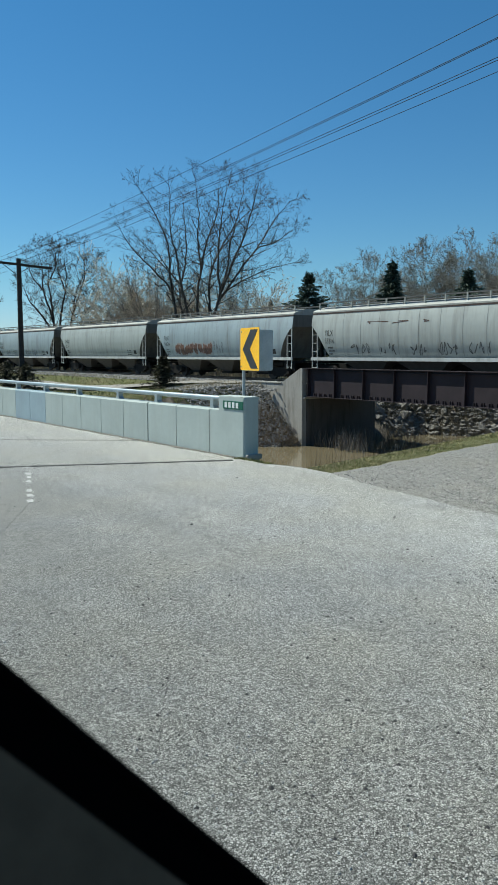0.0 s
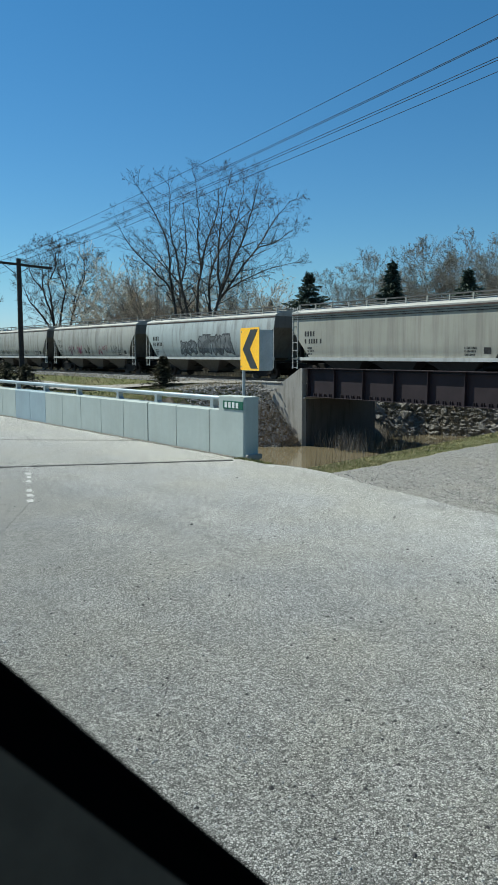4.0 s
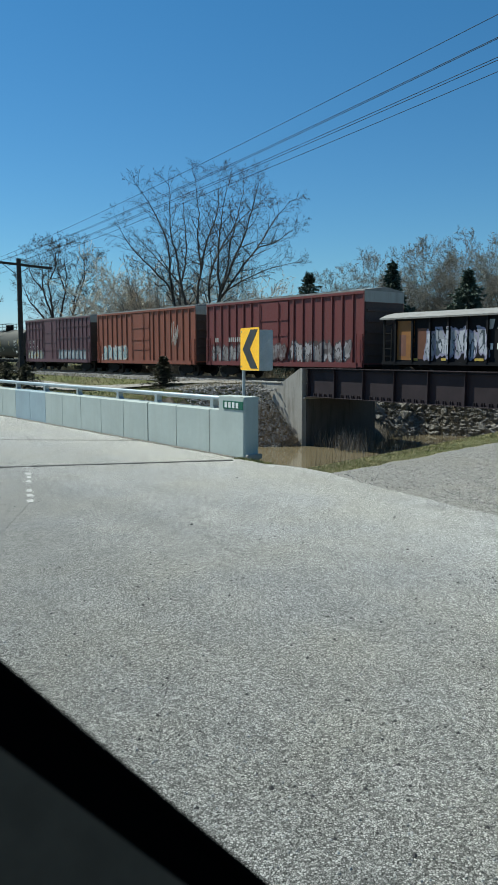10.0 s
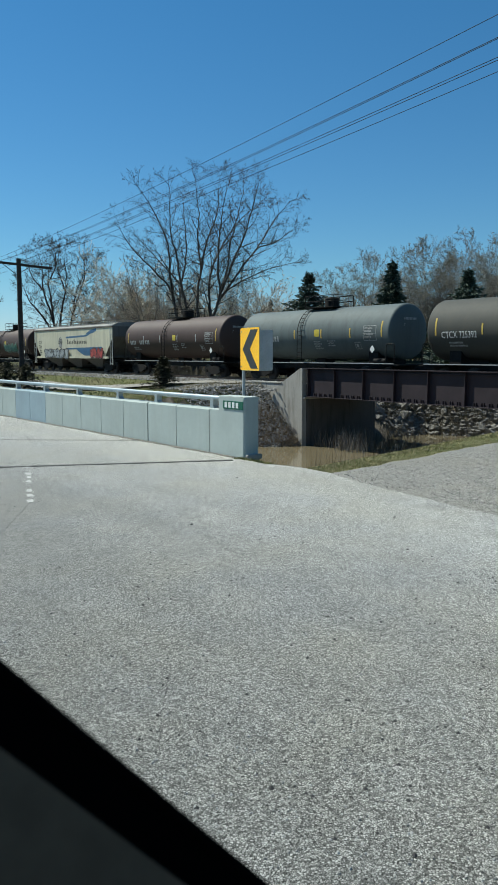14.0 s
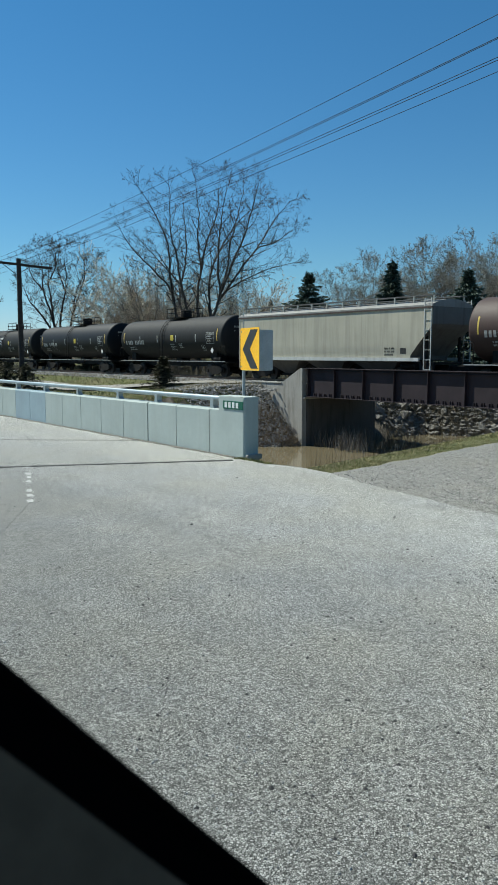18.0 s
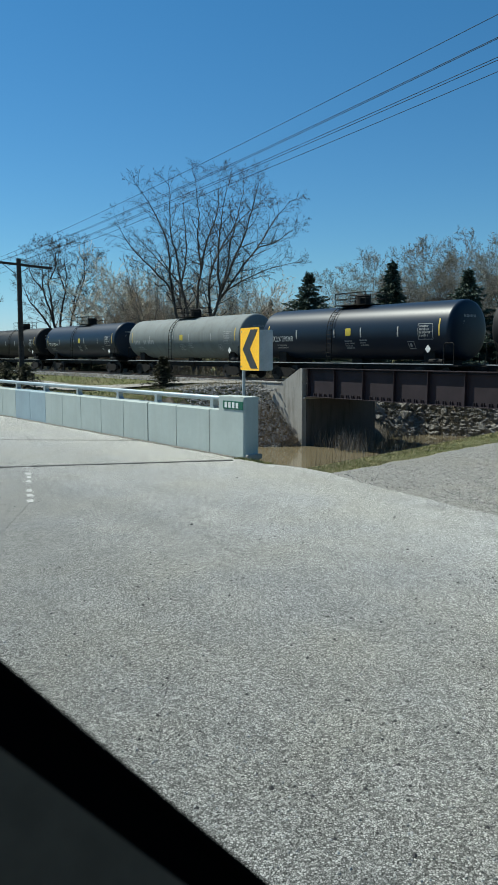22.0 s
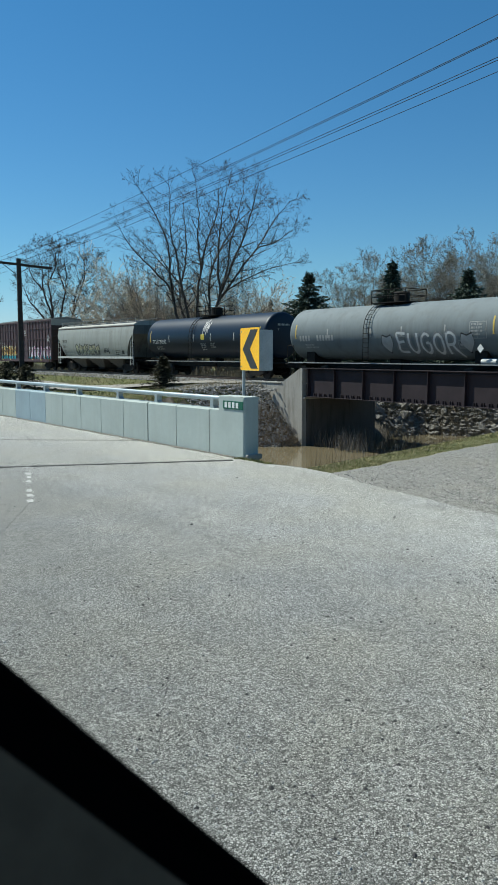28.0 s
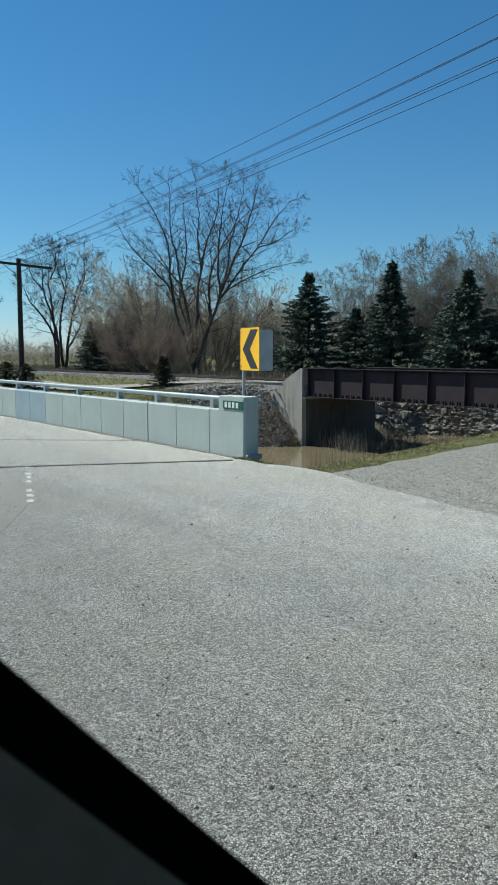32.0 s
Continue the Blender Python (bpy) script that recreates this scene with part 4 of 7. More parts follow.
for seed, shape, spot in ((9, left_limbs, (-84.66, 36.01, -0.5)), (12, fork_limbs, (-84.81, 37.17, -0.5))):
    crown_tree("bare_tree", seed, shape, "bare dark-limbed tree with forked trunks behind the railway", BARKDARK, BARKDARK, spot, REDBUD, (0.03, 0.055), base=0.20, every=0.40, reach=0.15, fan=1.9, least=0.0105, kids=(6, 4), lift=0.018, spread=(28, 64))
crown_tree("bare_tree", 15, left_limbs[:3], "slender bare tree at the field's edge", BARKDARK, BARKDARK, (-92.72, 31.74, -0.5), REDBUD, (0.06, 0.12), base=0.16, every=0.7, reach=0.3, fan=1.4, least=0.018)
right_limbs = [[(0, 0, 0.3), (-0.8, 0, 3.0), (-2.2, 0.3, 6.0), (-3.6, 0.5, 9.4)], [(0, 0, 0.3), (-0.3, 1.0, 3.5), (-0.9, 2.2, 7.0), (-1.2, 3.4, 10.4)], [(0, 0, 0.3), (0.5, -0.9, 3.5), (0.7, -2.2, 7.0), (0.8, -3.4, 10.6)],
                [(0, 0, 0.3), (1.2, 0.2, 3.2), (2.6, 0.3, 6.0), (3.9, 0.4, 9.0)], [(0, 0, 0.3), (0.1, 0.1, 4.0), (0.3, -0.3, 8.0), (0.2, 0.2, 11.6)]]
first_right = []
for k, (px, py, h) in enumerate(((-55.2, 55.4, 0.95), (-51.5, 60.5, 1.05), (-47.5, 61.5, 1.07), (-44.2, 62.3, 1.03), (-41.5, 60.8, 0.92), (-39, 66, 1.0), (-58, 62, 0.86), (-49.5, 57, 0.8))):
    m = Matrix.LocRotScale((px, py, -0.5), Euler((0, 0, k * 2.0)), (h, h, h * 0.98))
    if k < 2:
        first_right.append(crown_tree("budding_tree", 30 + k, right_limbs, "bare tree with pale spring buds behind the spruces", BARKDARK, TWIG, m, BUD, (0.05, 0.105), base=0.12, every=0.30, reach=0.26, fan=2.1, bare=0.2, least=0.0095, kids=(6, 5),
                                      group="budding trees", lift=0.025, spread=(30, 64)))
    else:
        copy_thing(first_right[k % 2], Matrix.Identity(4)).matrix_basis = m

# thickets of bare shrubs
SHRUB = dict(bend=0.13, lift=[0.02, 0.04, 0.03, 0.0], steps=[6, 4, 3, 2], kids=[8, 5, 3], bare=[0.2, 0.1, 0.1], angle=(18, 50), ratio=(0.4, 0.65), least=0.010)


def shrub(seed, height, spread, stems, twig, buds, bud_size, label):
    rng = random.Random(seed)
    segs, tips = [], []
    for k in range(stems):
        a, o = rng.uniform(0, 6.28), rng.uniform(0.1, 1) * spread
        d = Vector((math.cos(a) * o * 0.5, math.sin(a) * o * 0.5, 1))
        grow(rng, segs, tips, Vector((math.cos(a) * o * 0.5, math.sin(a) * o * 0.5, 0)), d.normalized(), height * rng.uniform(0.65, 1.0), rng.uniform(0.03, 0.07), 0, SHRUB)
    t = thing("thicket_shrub", label, "shrub", group="thicket")
    part("branchwork", tube_mesh("branchwork", segs, twig), twig, t)
    if buds:
        pts = [s[3:6] for s in segs if s[6] < 0.03][::2]
        part("bud_growth", leaf_mesh("bud_growth", pts, bud_size, buds, seed), buds, t, "dull spring buds")
    return t


shrubs = [shrub(61, 7.0, 1.7, 10, THICKET, TANBUD, (0.06, 0.13), "dense grey-brown thicket shrub with the first buds"),
          shrub(62, 6.2, 1.6, 10, THICKET, TANBUD, (0.07, 0.15), "dense pale brown bare thicket shrub"),
          shrub(63, 8.0, 1.5, 9, TWIG, BUD, (0.05, 0.11), "tall bare thicket shrub"),
          shrub(65, 5.6, 2.2, 16, BRUSHWOOD, RUSTBUD, (0.06, 0.12), "dense reddish-brown thicket shrub"),
          shrub(66, 6.4, 1.9, 14, BRUSHWOOD, OLIVEBUD, (0.06, 0.13), "dense olive-brown thicket shrub coming into leaf")]
dark_bush = shrub(64, 4.6, 2.6, 26, TWIG, REDBUD, (0.06, 0.13), "dense dark reddish-brown rounded bush")
for k, (d, s, h) in enumerate(((80.5, -0.158, 1.22), (77.0, -0.128, 1.0))):
    q = F3 * d + R3 * (s * d)
    (dark_bush if k == 0 else copy_thing(dark_bush, Matrix.Identity(4))).matrix_basis = Matrix.LocRotScale((q.x, q.y, -0.5), Euler((0, 0, k * 2.0)), (1.1 * h, 1.1 * h, h))
rngt = random.Random(77)
# along the far side of the railway: distance from the eye, bearing to the side, size, kind
rows = []
for k in range(10):
    rows.append((rngt.uniform(68, 73), -0.184 + 0.0092 * k + rngt.uniform(-0.006, 0.006), rngt.uniform(0.8, 1.02), (4, 4, 4, 3, 3, 3, 3, 3, 3, 3)[k]))
for k in range(12):
    rows.append((rngt.uniform(80, 86), -0.180 + 0.0072 * k, rngt.uniform(1.3, 1.65) * (1 - 0.25 * abs(k - 5) / 6) * min(1.0, 0.55 + 0.15 * k), rngt.choice((0, 0, 2, 1))))
for k in range(17):
    rows.append((rngt.uniform(80, 88), -0.10 + 0.0095 * k, rngt.uniform(1.05, 1.4), rngt.choice((0, 2, 3, 1))))
for k in range(22):
    rows.append((rngt.uniform(72, 84), 0.05 + 0.0135 * k, rngt.uniform(0.65, 1.0), rngt.choice((0, 1, 2))))
for k in range(44):
    rows.append((rngt.uniform(112, 150), -0.36 + 0.0052 * k, rngt.uniform(0.36, 0.66), k % 3))
for k in range(9):
    rows.append((rngt.uniform(76, 79), -0.13 + 0.019 * k, rngt.uniform(0.22, 0.38), 3))
first = [True] * 5
for d, s, h, kind in rows:
    d = max(d, 37.8 / (0.601 + 0.799 * s))
    m = F3 * d + R3 * (s * d)
    pm = Matrix.LocRotScale((m.x, m.y, -0.5), Euler((0, 0, rngt.uniform(0, 6.28))), (h * 1.05, h * 1.05, h))
    if first[kind]:
        shrubs[kind].matrix_basis, first[kind] = pm, False
    else:
        c = copy_thing(shrubs[kind], Matrix.Identity(4))
        c.matrix_basis = pm


def conifer(seed, height, width, material, label, gap=0.30, name="spruce_tree", spray_size=(0.14, 0.32), each=12):
    rng = random.Random(seed)
    nr = np.random.default_rng(seed)
    segs, spots, dirs = [], [], []
    z = height * 0.05
    while z < height * 0.985:
        t = z / height
        reach = width * 1.06 * (1 - t) ** 1.16 * rng.uniform(0.6, 1.25) + 0.03
        n = max(4, int(11 - 5 * t))
        a0 = rng.uniform(0, 6.28)
        for k in range(n):
            a = a0 + k * 6.283 / n + rng.uniform(-0.25, 0.25)
            L = reach * rng.uniform(0.55, 1.15)
            d = Vector((math.cos(a), math.sin(a), 0.28 - 0.55 * (1 - t) + rng.uniform(-0.1, 0.1)))
            p = Vector((0, 0, z))
            m = max(3, int(L / 0.16))
            for i in range(m):
                e = p + Vector((d.x, d.y, d.z + 0.35 * (i / m) ** 2)) * (L / m)
                if i % 3 == 0:
                    segs.append((*p, *e, 0.02, 0.012))
                if i > m * 0.18 or t > 0.55:
                    for _ in range(each):
                        k = spray_size[1] * 0.4 * (1.1 - 0.8 * t)
                        spots.append((e.x + rng.gauss(0, k), e.y + rng.gauss(0, k), e.z + rng.gauss(0, k * 0.4)))
                        dirs.append((d.x, d.y, d.z - 0.25))
                p = e
        z += gap * rng.uniform(0.8, 1.2) * (1 - 0.4 * t)
    segs += [(0, 0, height * i / 8, 0, 0, height * (i + 1) / 8, 0.12 * (1 - i / 8) + 0.008, 0.16 * (1 - (i + 1) / 8) + 0.008) for i in range(8)]
    for i in range(int(40 * each / 12)):
        spots.append((rng.gauss(0, 0.01) * width, rng.gauss(0, 0.01) * width, height * (0.9 + 0.1 * rng.random())))
        dirs.append((rng.gauss(0, 0.3), rng.gauss(0, 0.3), 1.0))
    t = thing(name, label, "tree")
    part("trunk", tube_mesh("trunk", segs, CONBARK), CONBARK, t)
    part("crown", leaf_mesh("crown", spots, spray_size, material, seed, 0.5, dirs), material, t, "dense dark needle sprays")
    return t


spruces = [conifer(71, 9.2, 4.4, NEEDLE, "dark green spruce tree behind the railway"), conifer(72, 9.6, 3.4, NEEDLE, "dark green spruce tree behind the railway"),
           conifer(73, 8.8, 3.5, NEEDLE, "broad dark green spruce tree behind the railway")]
used = [0, 0, 0]
for k, (x, y, h, w, kind) in enumerate(((-49.7, 43.7, 0.96, 1.22, 0), (-42.2, 45.7, 0.96, 1.12, 1), (-35.4, 46.2, 0.92, 1.18, 2), (-32.6, 47.8, 0.72, 1.2, 1), (-45.6, 45.2, 0.66, 1.15, 2), (-66.5, 53.0, 0.86, 0.5, 0),
                                     (-73.0, 34.8, 0.56, 0.6, 1), (-40.2, 49.5, 0.60, 0.65, 0), (-30.5, 50.5, 0.8, 0.7, 0))):
    pm = Matrix.LocRotScale((x, y, -0.5), Euler((0, 0, k * 1.3)), (w, w, h))
    if not used[kind]:
        spruces[kind].matrix_basis, used[kind] = pm, 1
    else:
        c = copy_thing(spruces[kind], Matrix.Identity(4))
        c.matrix_basis = pm
cedar = conifer(81, 1.55, 0.42, CEDAR, "small brownish-green cedar beside the access track", 0.06, "cedar_bush", (0.03, 0.075), 16)
cedar.matrix_basis = Matrix.LocRotScale((-43.0, 25.5, ground_height(-43.0, 25.5) - 0.05), Euler((0, 0, 0)), (2.7, 2.7, 1.32))
bush = conifer(82, 1.5, 1.15, CEDAR, "low brownish juniper bush by the pole", 0.08, "juniper_bush", (0.035, 0.09), 14)
bush.matrix_basis = Matrix.LocRotScale((-38.49, 14.70, ground_height(-38.49, 14.70) - 0.1), Euler((0, 0, 0)), (1.75, 1.75, 1.3))
c = copy_thing(bush, Matrix.Identity(4))
c.matrix_basis = Matrix.LocRotScale((-39.10, 13.92, ground_height(-39.10, 13.92) - 0.1), Euler((0, 0, 2)), (1.8, 1.8, 1.35))


def blades(name, spots, height, width, material, label, category, seed, lean_by=0.35):
    rng = np.random.default_rng(seed)
    p = np.array(spots)
    n = len(p)
    a = rng.uniform(0, 6.283, n)
    side = np.stack([np.cos(a), np.sin(a), np.zeros(n)], 1)
    h = rng.uniform(height[0], height[1], (n, 1))
    up = np.stack([rng.normal(0, lean_by, n), rng.normal(0, lean_by, n), np.ones(n)], 1) * h
    bend = up * 0.55 + np.stack([rng.normal(0, 0.08, n), rng.normal(0, 0.08, n), np.zeros(n)], 1) * h
    w = width * rng.uniform(0.6, 1.3, (n, 1))
    vs = np.stack([p - side * w, p + side * w, p + bend + side * w * 0.6, p + bend - side * w * 0.6, p + up], 1).reshape(-1, 3)
    one = [(0, 1, 2, 3), (3, 2, 4)]
    fs = [tuple(i + k * 5 for i in q) for k in range(n) for q in one]
    return solid(name, raw_mesh(name, vs.tolist(), fs), material, label, category, kind="stuff")


rngg = random.Random(31)
spots, dry = [], []
for k in range(76000):
    y = 7.0 + 14 * rngg.random() ** 1.5
    x = -7.95 - 0.23 * (y - 7) + rngg.uniform(-1.1, 0.6 + 0.07 * (y - 7))
    q = (x, y, ground_height(x, y) - 0.01)
    if noise.noise((x * 0.8, y * 0.8, 4)) > -0.25 or rngg.random() < 0.65:
        (spots if rngg.random() < 0.5 else dry).append(q)
for k in range(500):
    x, y = rngg.uniform(-9.2, -8.4), 6.7 + rngg.gauss(0, 0.04)
    spots.append((x, y, 0.02))
for k in range(900):
    x = rngg.uniform(-21, -9.2)
    if noise.noise((x * 1.3, 0, 0)) > 0.12:
        (spots if k % 3 else dry).append((x, 6.74 + rngg.gauss(0, 0.012), 0.015))
blades("grass", spots, (0.010, 0.034), 0.006, GRASSM, "short spring grass along the bank's edge", "grass", 1)
blades("dry_grass", dry, (0.010, 0.038), 0.006, VERGEM, "short dry straw grass along the bank's edge", "grass", 2)
spots, dry = [], []
for k in range(16000):
    x, y = rngg.uniform(-80, -36), rngg.uniform(12, 30.3)
    if ground_height(x, y) < -1.6 or min((x - a) ** 2 + (y - b) ** 2 for a, b in PATH) < 1.25:
        continue
    (spots if noise.noise((x * 0.25, y * 0.25, 2)) > -0.12 else dry).append((x, y, ground_height(x, y)))
blades("meadow_grass", spots, (0.06, 0.16), 0.018, GRASSM, "green meadow grass", "grass", 3)
dry2 = []
for k in range(5000):
    x, y = rngg.uniform(-41, -33.6), rngg.uniform(22, 29.5)
    dry2.append((x, y, ground_height(x, y)))
blades("dead_grass", dry + dry2, (0.08, 0.28), 0.016, DRYGRASS, "dead straw-coloured grass on the creek bank", "grass", 4)
reeds = []
for k in range(1500):
    x = rngg.uniform(-36, -17)
    y = 34.0 + rngg.gauss(0, 1.4) + 0.35 * max(0, x + 32)
    if x < ABUT + 0.1 and y > 29.3:
        continue
    reeds.append((x, y, max(ground_height(x, y), WATER - 0.1)))
for k in range(500):
    x, y = rngg.uniform(-33.6, -30), rngg.uniform(29.6, 33.5)
    reeds.append((x, y, max(ground_height(x, y), WATER - 0.1)))
for k in range(1800):
    x, y = rngg.uniform(-34, -14), rngg.uniform(35.5, 50)
    if 0.5 < 0.55 * (x + 40.0) - 0.83 * (y - 40.5) < 5.5:
        reeds.append((x, y, ground_height(x, y) + 0.05))
blades("dead_reeds", reeds, (0.35, 1.35), 0.012, REED, "dead grey-brown reeds and weed stems by the creek", "reeds", 5, 0.18)
brush = []
while len(brush) < 11000:
    x, y = rngg.uniform(-36, -13), rngg.uniform(35.3, 54)
    dl = 0.55 * (x + 40.0) - 0.83 * (y - 40.5)
    if 0.0 < dl < 5.2 and noise.noise((x * 0.45, y * 0.45, 6)) > -0.15 + 0.12 * (dl - 2.5):
        brush.append((x, y, ground_height(x, y) + 0.05))
for k in range(900):
    x, y = rngg.uniform(-34, -30.3), rngg.uniform(35.3, 38.6)
    brush.append((x, y, ground_height(x, y) + 0.03))
blades("bank_brush", brush, (0.3, 0.95), 0.011, BRUSHM, "dead tangled brush over the riprap", "brush", 8, 0.75)
# dead brush and straw low on the bank before the wing wall, pale reeds at the wall's foot, dark stems along the near bank
straw = []
while len(straw) < 3600:
    x, y = rngg.uniform(-38.5, -33.9), rngg.uniform(24.0, 29.3)
    if WATER < ground_height(x, y) < -1.1 - 1.2 * rngg.random():
        straw.append((x, y, ground_height(x, y)))
blades("bank_straw", straw, (0.15, 0.5), 0.014, BANKM, "dead brown straw and brush on the bank", "brush", 11, 0.6)
pale = []
for k in range(150):
    x, y = rngg.gauss(-30.6, 0.8), rngg.uniform(29.3, 30.8)
    pale.append((x, y, WATER - 0.1))
blades("pale_reeds", pale, (0.7, 1.7), 0.013, PALEREED, "pale dead reeds standing in the creek", "reeds", 12, 0.16)
dark = []
for k in range(420):
    y = 7.35 + 4.2 * rngg.random() ** 1.3
    x = -7.95 - 0.23 * (y - 7) - rngg.uniform(0.15, 0.75)
    dark.append((x, y, ground_height(x, y) - 0.02))
blades("bank_stems", dark, (0.15, 0.42), 0.003, STEMM, "dark dead weed stems along the near bank", "weeds", 13, 0.10)
verge = []
for k in range(9000):
    x, y = rngg.uniform(-110, -30), rngg.uniform(36.5, 44)
    verge.append((x, y, ground_height(x, y)))
blades("verge_weeds", verge, (0.25, 0.9), 0.02, REED, "dead weeds along the far side of the railway", "weeds", 6, 0.25)

# ---- pole, wires ----
pole = thing("utility_pole", "dark weathered wooden line-side pole with one crossarm", "pole", pose(-39.25, 14.80, -0.72, 0, 0, 0))
part("shaft", Shape().tube((0, 0, -0.2), (0.06, 0.0, 7.12), 0.145, 0.115, 12), POLEM, pole, smooth=True)
arm_d = Vector((0.36, 0.92, -0.09)).normalized()
arm0, arm1 = Vector((0.06, -0.13, 6.83)) - arm_d * 1.9, Vector((0.06, -0.13, 6.83)) + arm_d * 1.75
part("crossarm", Shape().tube(arm0, arm1, 0.085, n=4), POLEM, pole)
for k in (-1, 1):
    part("arm_brace", Shape().tube((0.06, -0.12, 6.3), Vector((0.06, -0.13, 6.80)) + arm_d * 0.7 * k, 0.02, n=6), POLEM, pole)
for o in (-1.7, -1.1, 1.1):
    q = Vector((0.06, -0.13, 6.9)) + arm_d * o
    part("insulator_pin", Shape().tube(q, q + Vector((0, 0, 0.14)), 0.025, 0.018, 6), POLEM, pole)

WIRES = [((-66.86, 20.73, 8.57), (-8.25, 12.53, 7.76), 0.332),
         ((-66.86, 20.73, 8.57), (-8.25, 12.53, 7.36), 0.511),
         ((-66.86, 20.73, 8.61), (-8.25, 12.53, 7.34), 0.575),
         ((-66.86, 20.73, 7.81), (-8.25, 12.53, 7.0), 0.312),
         ((-66.86, 20.73, 7.91), (-8.25, 12.53, 6.95), 0.388),
         ((-66.86, 20.73, 7.4), (-8.25, 12.53, 6.74), 0.264)]
for a, b, sag in WIRES:
    a, b = Vector(a), Vector(b)
    s = Shape()
    pts = [a.lerp(b, i / 40) - Vector((0, 0, sag * 4 * (i / 40) * (1 - i / 40))) for i in range(41)]
    turn = Vector((b.y - a.y, a.x - b.x, 0)).normalized()
    ring = [(turn * math.cos(k * 1.2566) + Vector((0, 0, math.sin(k * 1.2566)))) * 0.0068 for k in range(5)]
    s.add([p + o for p in pts for o in ring], [(i * 5 + k, i * 5 + (k + 1) % 5, i * 5 + 5 + (k + 1) % 5, i * 5 + 5 + k) for i in range(40) for k in range(5)])
    solid("power_line", s, CABLE, "thin dark overhead power line against the sky", "cable", group="overhead power lines")

# ---- the car door in front of the eye ----
door = thing("car_door", "dark car door sill and trim seen from the seat", "car door", (0, 0, 0))
A0, A1 = Vector((-0.346, 0.098, 1.425)), Vector((-0.266, 0.242, 1.262))
B0, B1 = Vector((-0.332, 0.093, 1.394)), Vector((-0.276, 0.207, 1.275))
C0, C1 = Vector((-0.308, 0.075, 1.044)), Vector((-0.252, 0.189, 0.925))


def to_road(p):
    return Vector((p.x, p.y, 0.024))


part("weatherstrip", Shape().tube(A0, A1, 0.003, n=12), BLACKRUBBER, door, "black rubber window seal", smooth=True)
part("sill", Shape().add([A0, A1, B1, B0, to_road(A0), to_road(A1), to_road(B1), to_road(B0)],
                         [(0, 1, 2, 3), (4, 7, 6, 5), (0, 4, 5, 1), (3, 2, 6, 7), (0, 3, 7, 4), (1, 5, 6, 2)]), BLACKRUBBER, door, "black window sill")
part("trim_panel", Shape().add([B0 - Vector((0, 0, 0.002)), B1 - Vector((0, 0, 0.002)), C1, C0, to_road(B0), to_road(B1), to_road(C1), to_road(C0)],
                               [(0, 1, 2, 3), (4, 7, 6, 5), (0, 4, 5, 1), (3, 2, 6, 7), (0, 3, 7, 4), (1, 5, 6, 2)]), DOORTRIM, door, "charcoal plastic door trim")



# ---- train ----
P_HOP = {"pale": paint("pale_grey_paint", (0.375, 0.40, 0.38), 0.5, 0.36), "blue": paint("blue_grey_paint", (0.30, 0.36, 0.385), 0.5, 0.38), "beige": paint("beige_grey_paint", (0.36, 0.352, 0.30), 0.5, 0.42),
         "dusty": paint("dusty_grey_paint", (0.361, 0.361, 0.331), 0.55, 0.75), "cool": paint("cool_grey_paint", (0.378, 0.421, 0.421), 0.5, 0.65), "cream": paint("cream_paint", (0.533, 0.499, 0.378), 0.5, 0.35),
         "grey": paint("mid_grey_paint", (0.31, 0.318, 0.292), 0.5, 0.35), "sand": paint("sand_paint", (0.43, 0.405, 0.325), 0.5, 0.35), "clean": paint("light_grey_paint", (0.40, 0.415, 0.39), 0.45, 0.25)}
P_TANK = {"black": paint("tank_black", (0.0085, 0.0095, 0.0115), 0.55, 0.2, (0.022, 0.021, 0.021), spec=0.2, worn=0.2), "blueblack": paint("tank_blue_black", (0.0075, 0.017, 0.033), 0.40, 0.1, (0.012, 0.02, 0.03), spec=0.24, worn=0.2),
          "olive": paint("tank_dusty_black", (0.052, 0.053, 0.047), 0.72, 0.35, (0.07, 0.066, 0.05), spec=0.3, worn=0.2), "slate": paint("tank_slate", (0.088, 0.110, 0.112), 0.7, 0.3, (0.035, 0.035, 0.036), spec=0.3, worn=0.2),
          "brown": paint("tank_brown", (0.052, 0.032, 0.028), 0.62, 0.4, (0.06, 0.042, 0.034), spec=0.3, worn=0.2), "ash": paint("tank_ash_grey", (0.165, 0.185, 0.185), 0.8, 0.4, (0.09, 0.088, 0.08), spec=0.3, worn=0.2),
          "steel": paint("tank_steel_grey", (0.145, 0.172, 0.184), 0.8, 0.35, (0.085, 0.085, 0.08), spec=0.3, worn=0.2), "dust": paint("tank_dusty_brown_black", (0.036, 0.032, 0.032), 0.75, 0.35, (0.045, 0.04, 0.038), spec=0.2, worn=0.2), "soot": paint("tank_soot", (0.0165, 0.0172, 0.0182), 0.65, 0.35, (0.033, 0.032, 0.031), spec=0.2, worn=0.2)}
P_BOX = {"red": paint("box_oxide_red", (0.135, 0.024, 0.023), 0.55, 0.35, (0.10, 0.045, 0.038)), "rust": paint("box_rust_brown", (0.20, 0.055, 0.03), 0.6, 0.45, (0.12, 0.05, 0.035)),
         "plum": paint("box_plum", (0.090, 0.036, 0.047), 0.55, 0.35, (0.07, 0.038, 0.042)), "maroon": paint("box_maroon", (0.072, 0.034, 0.041), 0.55, 0.35, (0.06, 0.035, 0.034)),
         "black": paint("box_black", (0.009, 0.0095, 0.0115), 0.7, 0.3, (0.02, 0.019, 0.018), spec=0.12)}
UNDER = paint("underframe_grime", (0.012, 0.011, 0.010), 0.85, 0.5, (0.03, 0.024, 0.02), 0.2)
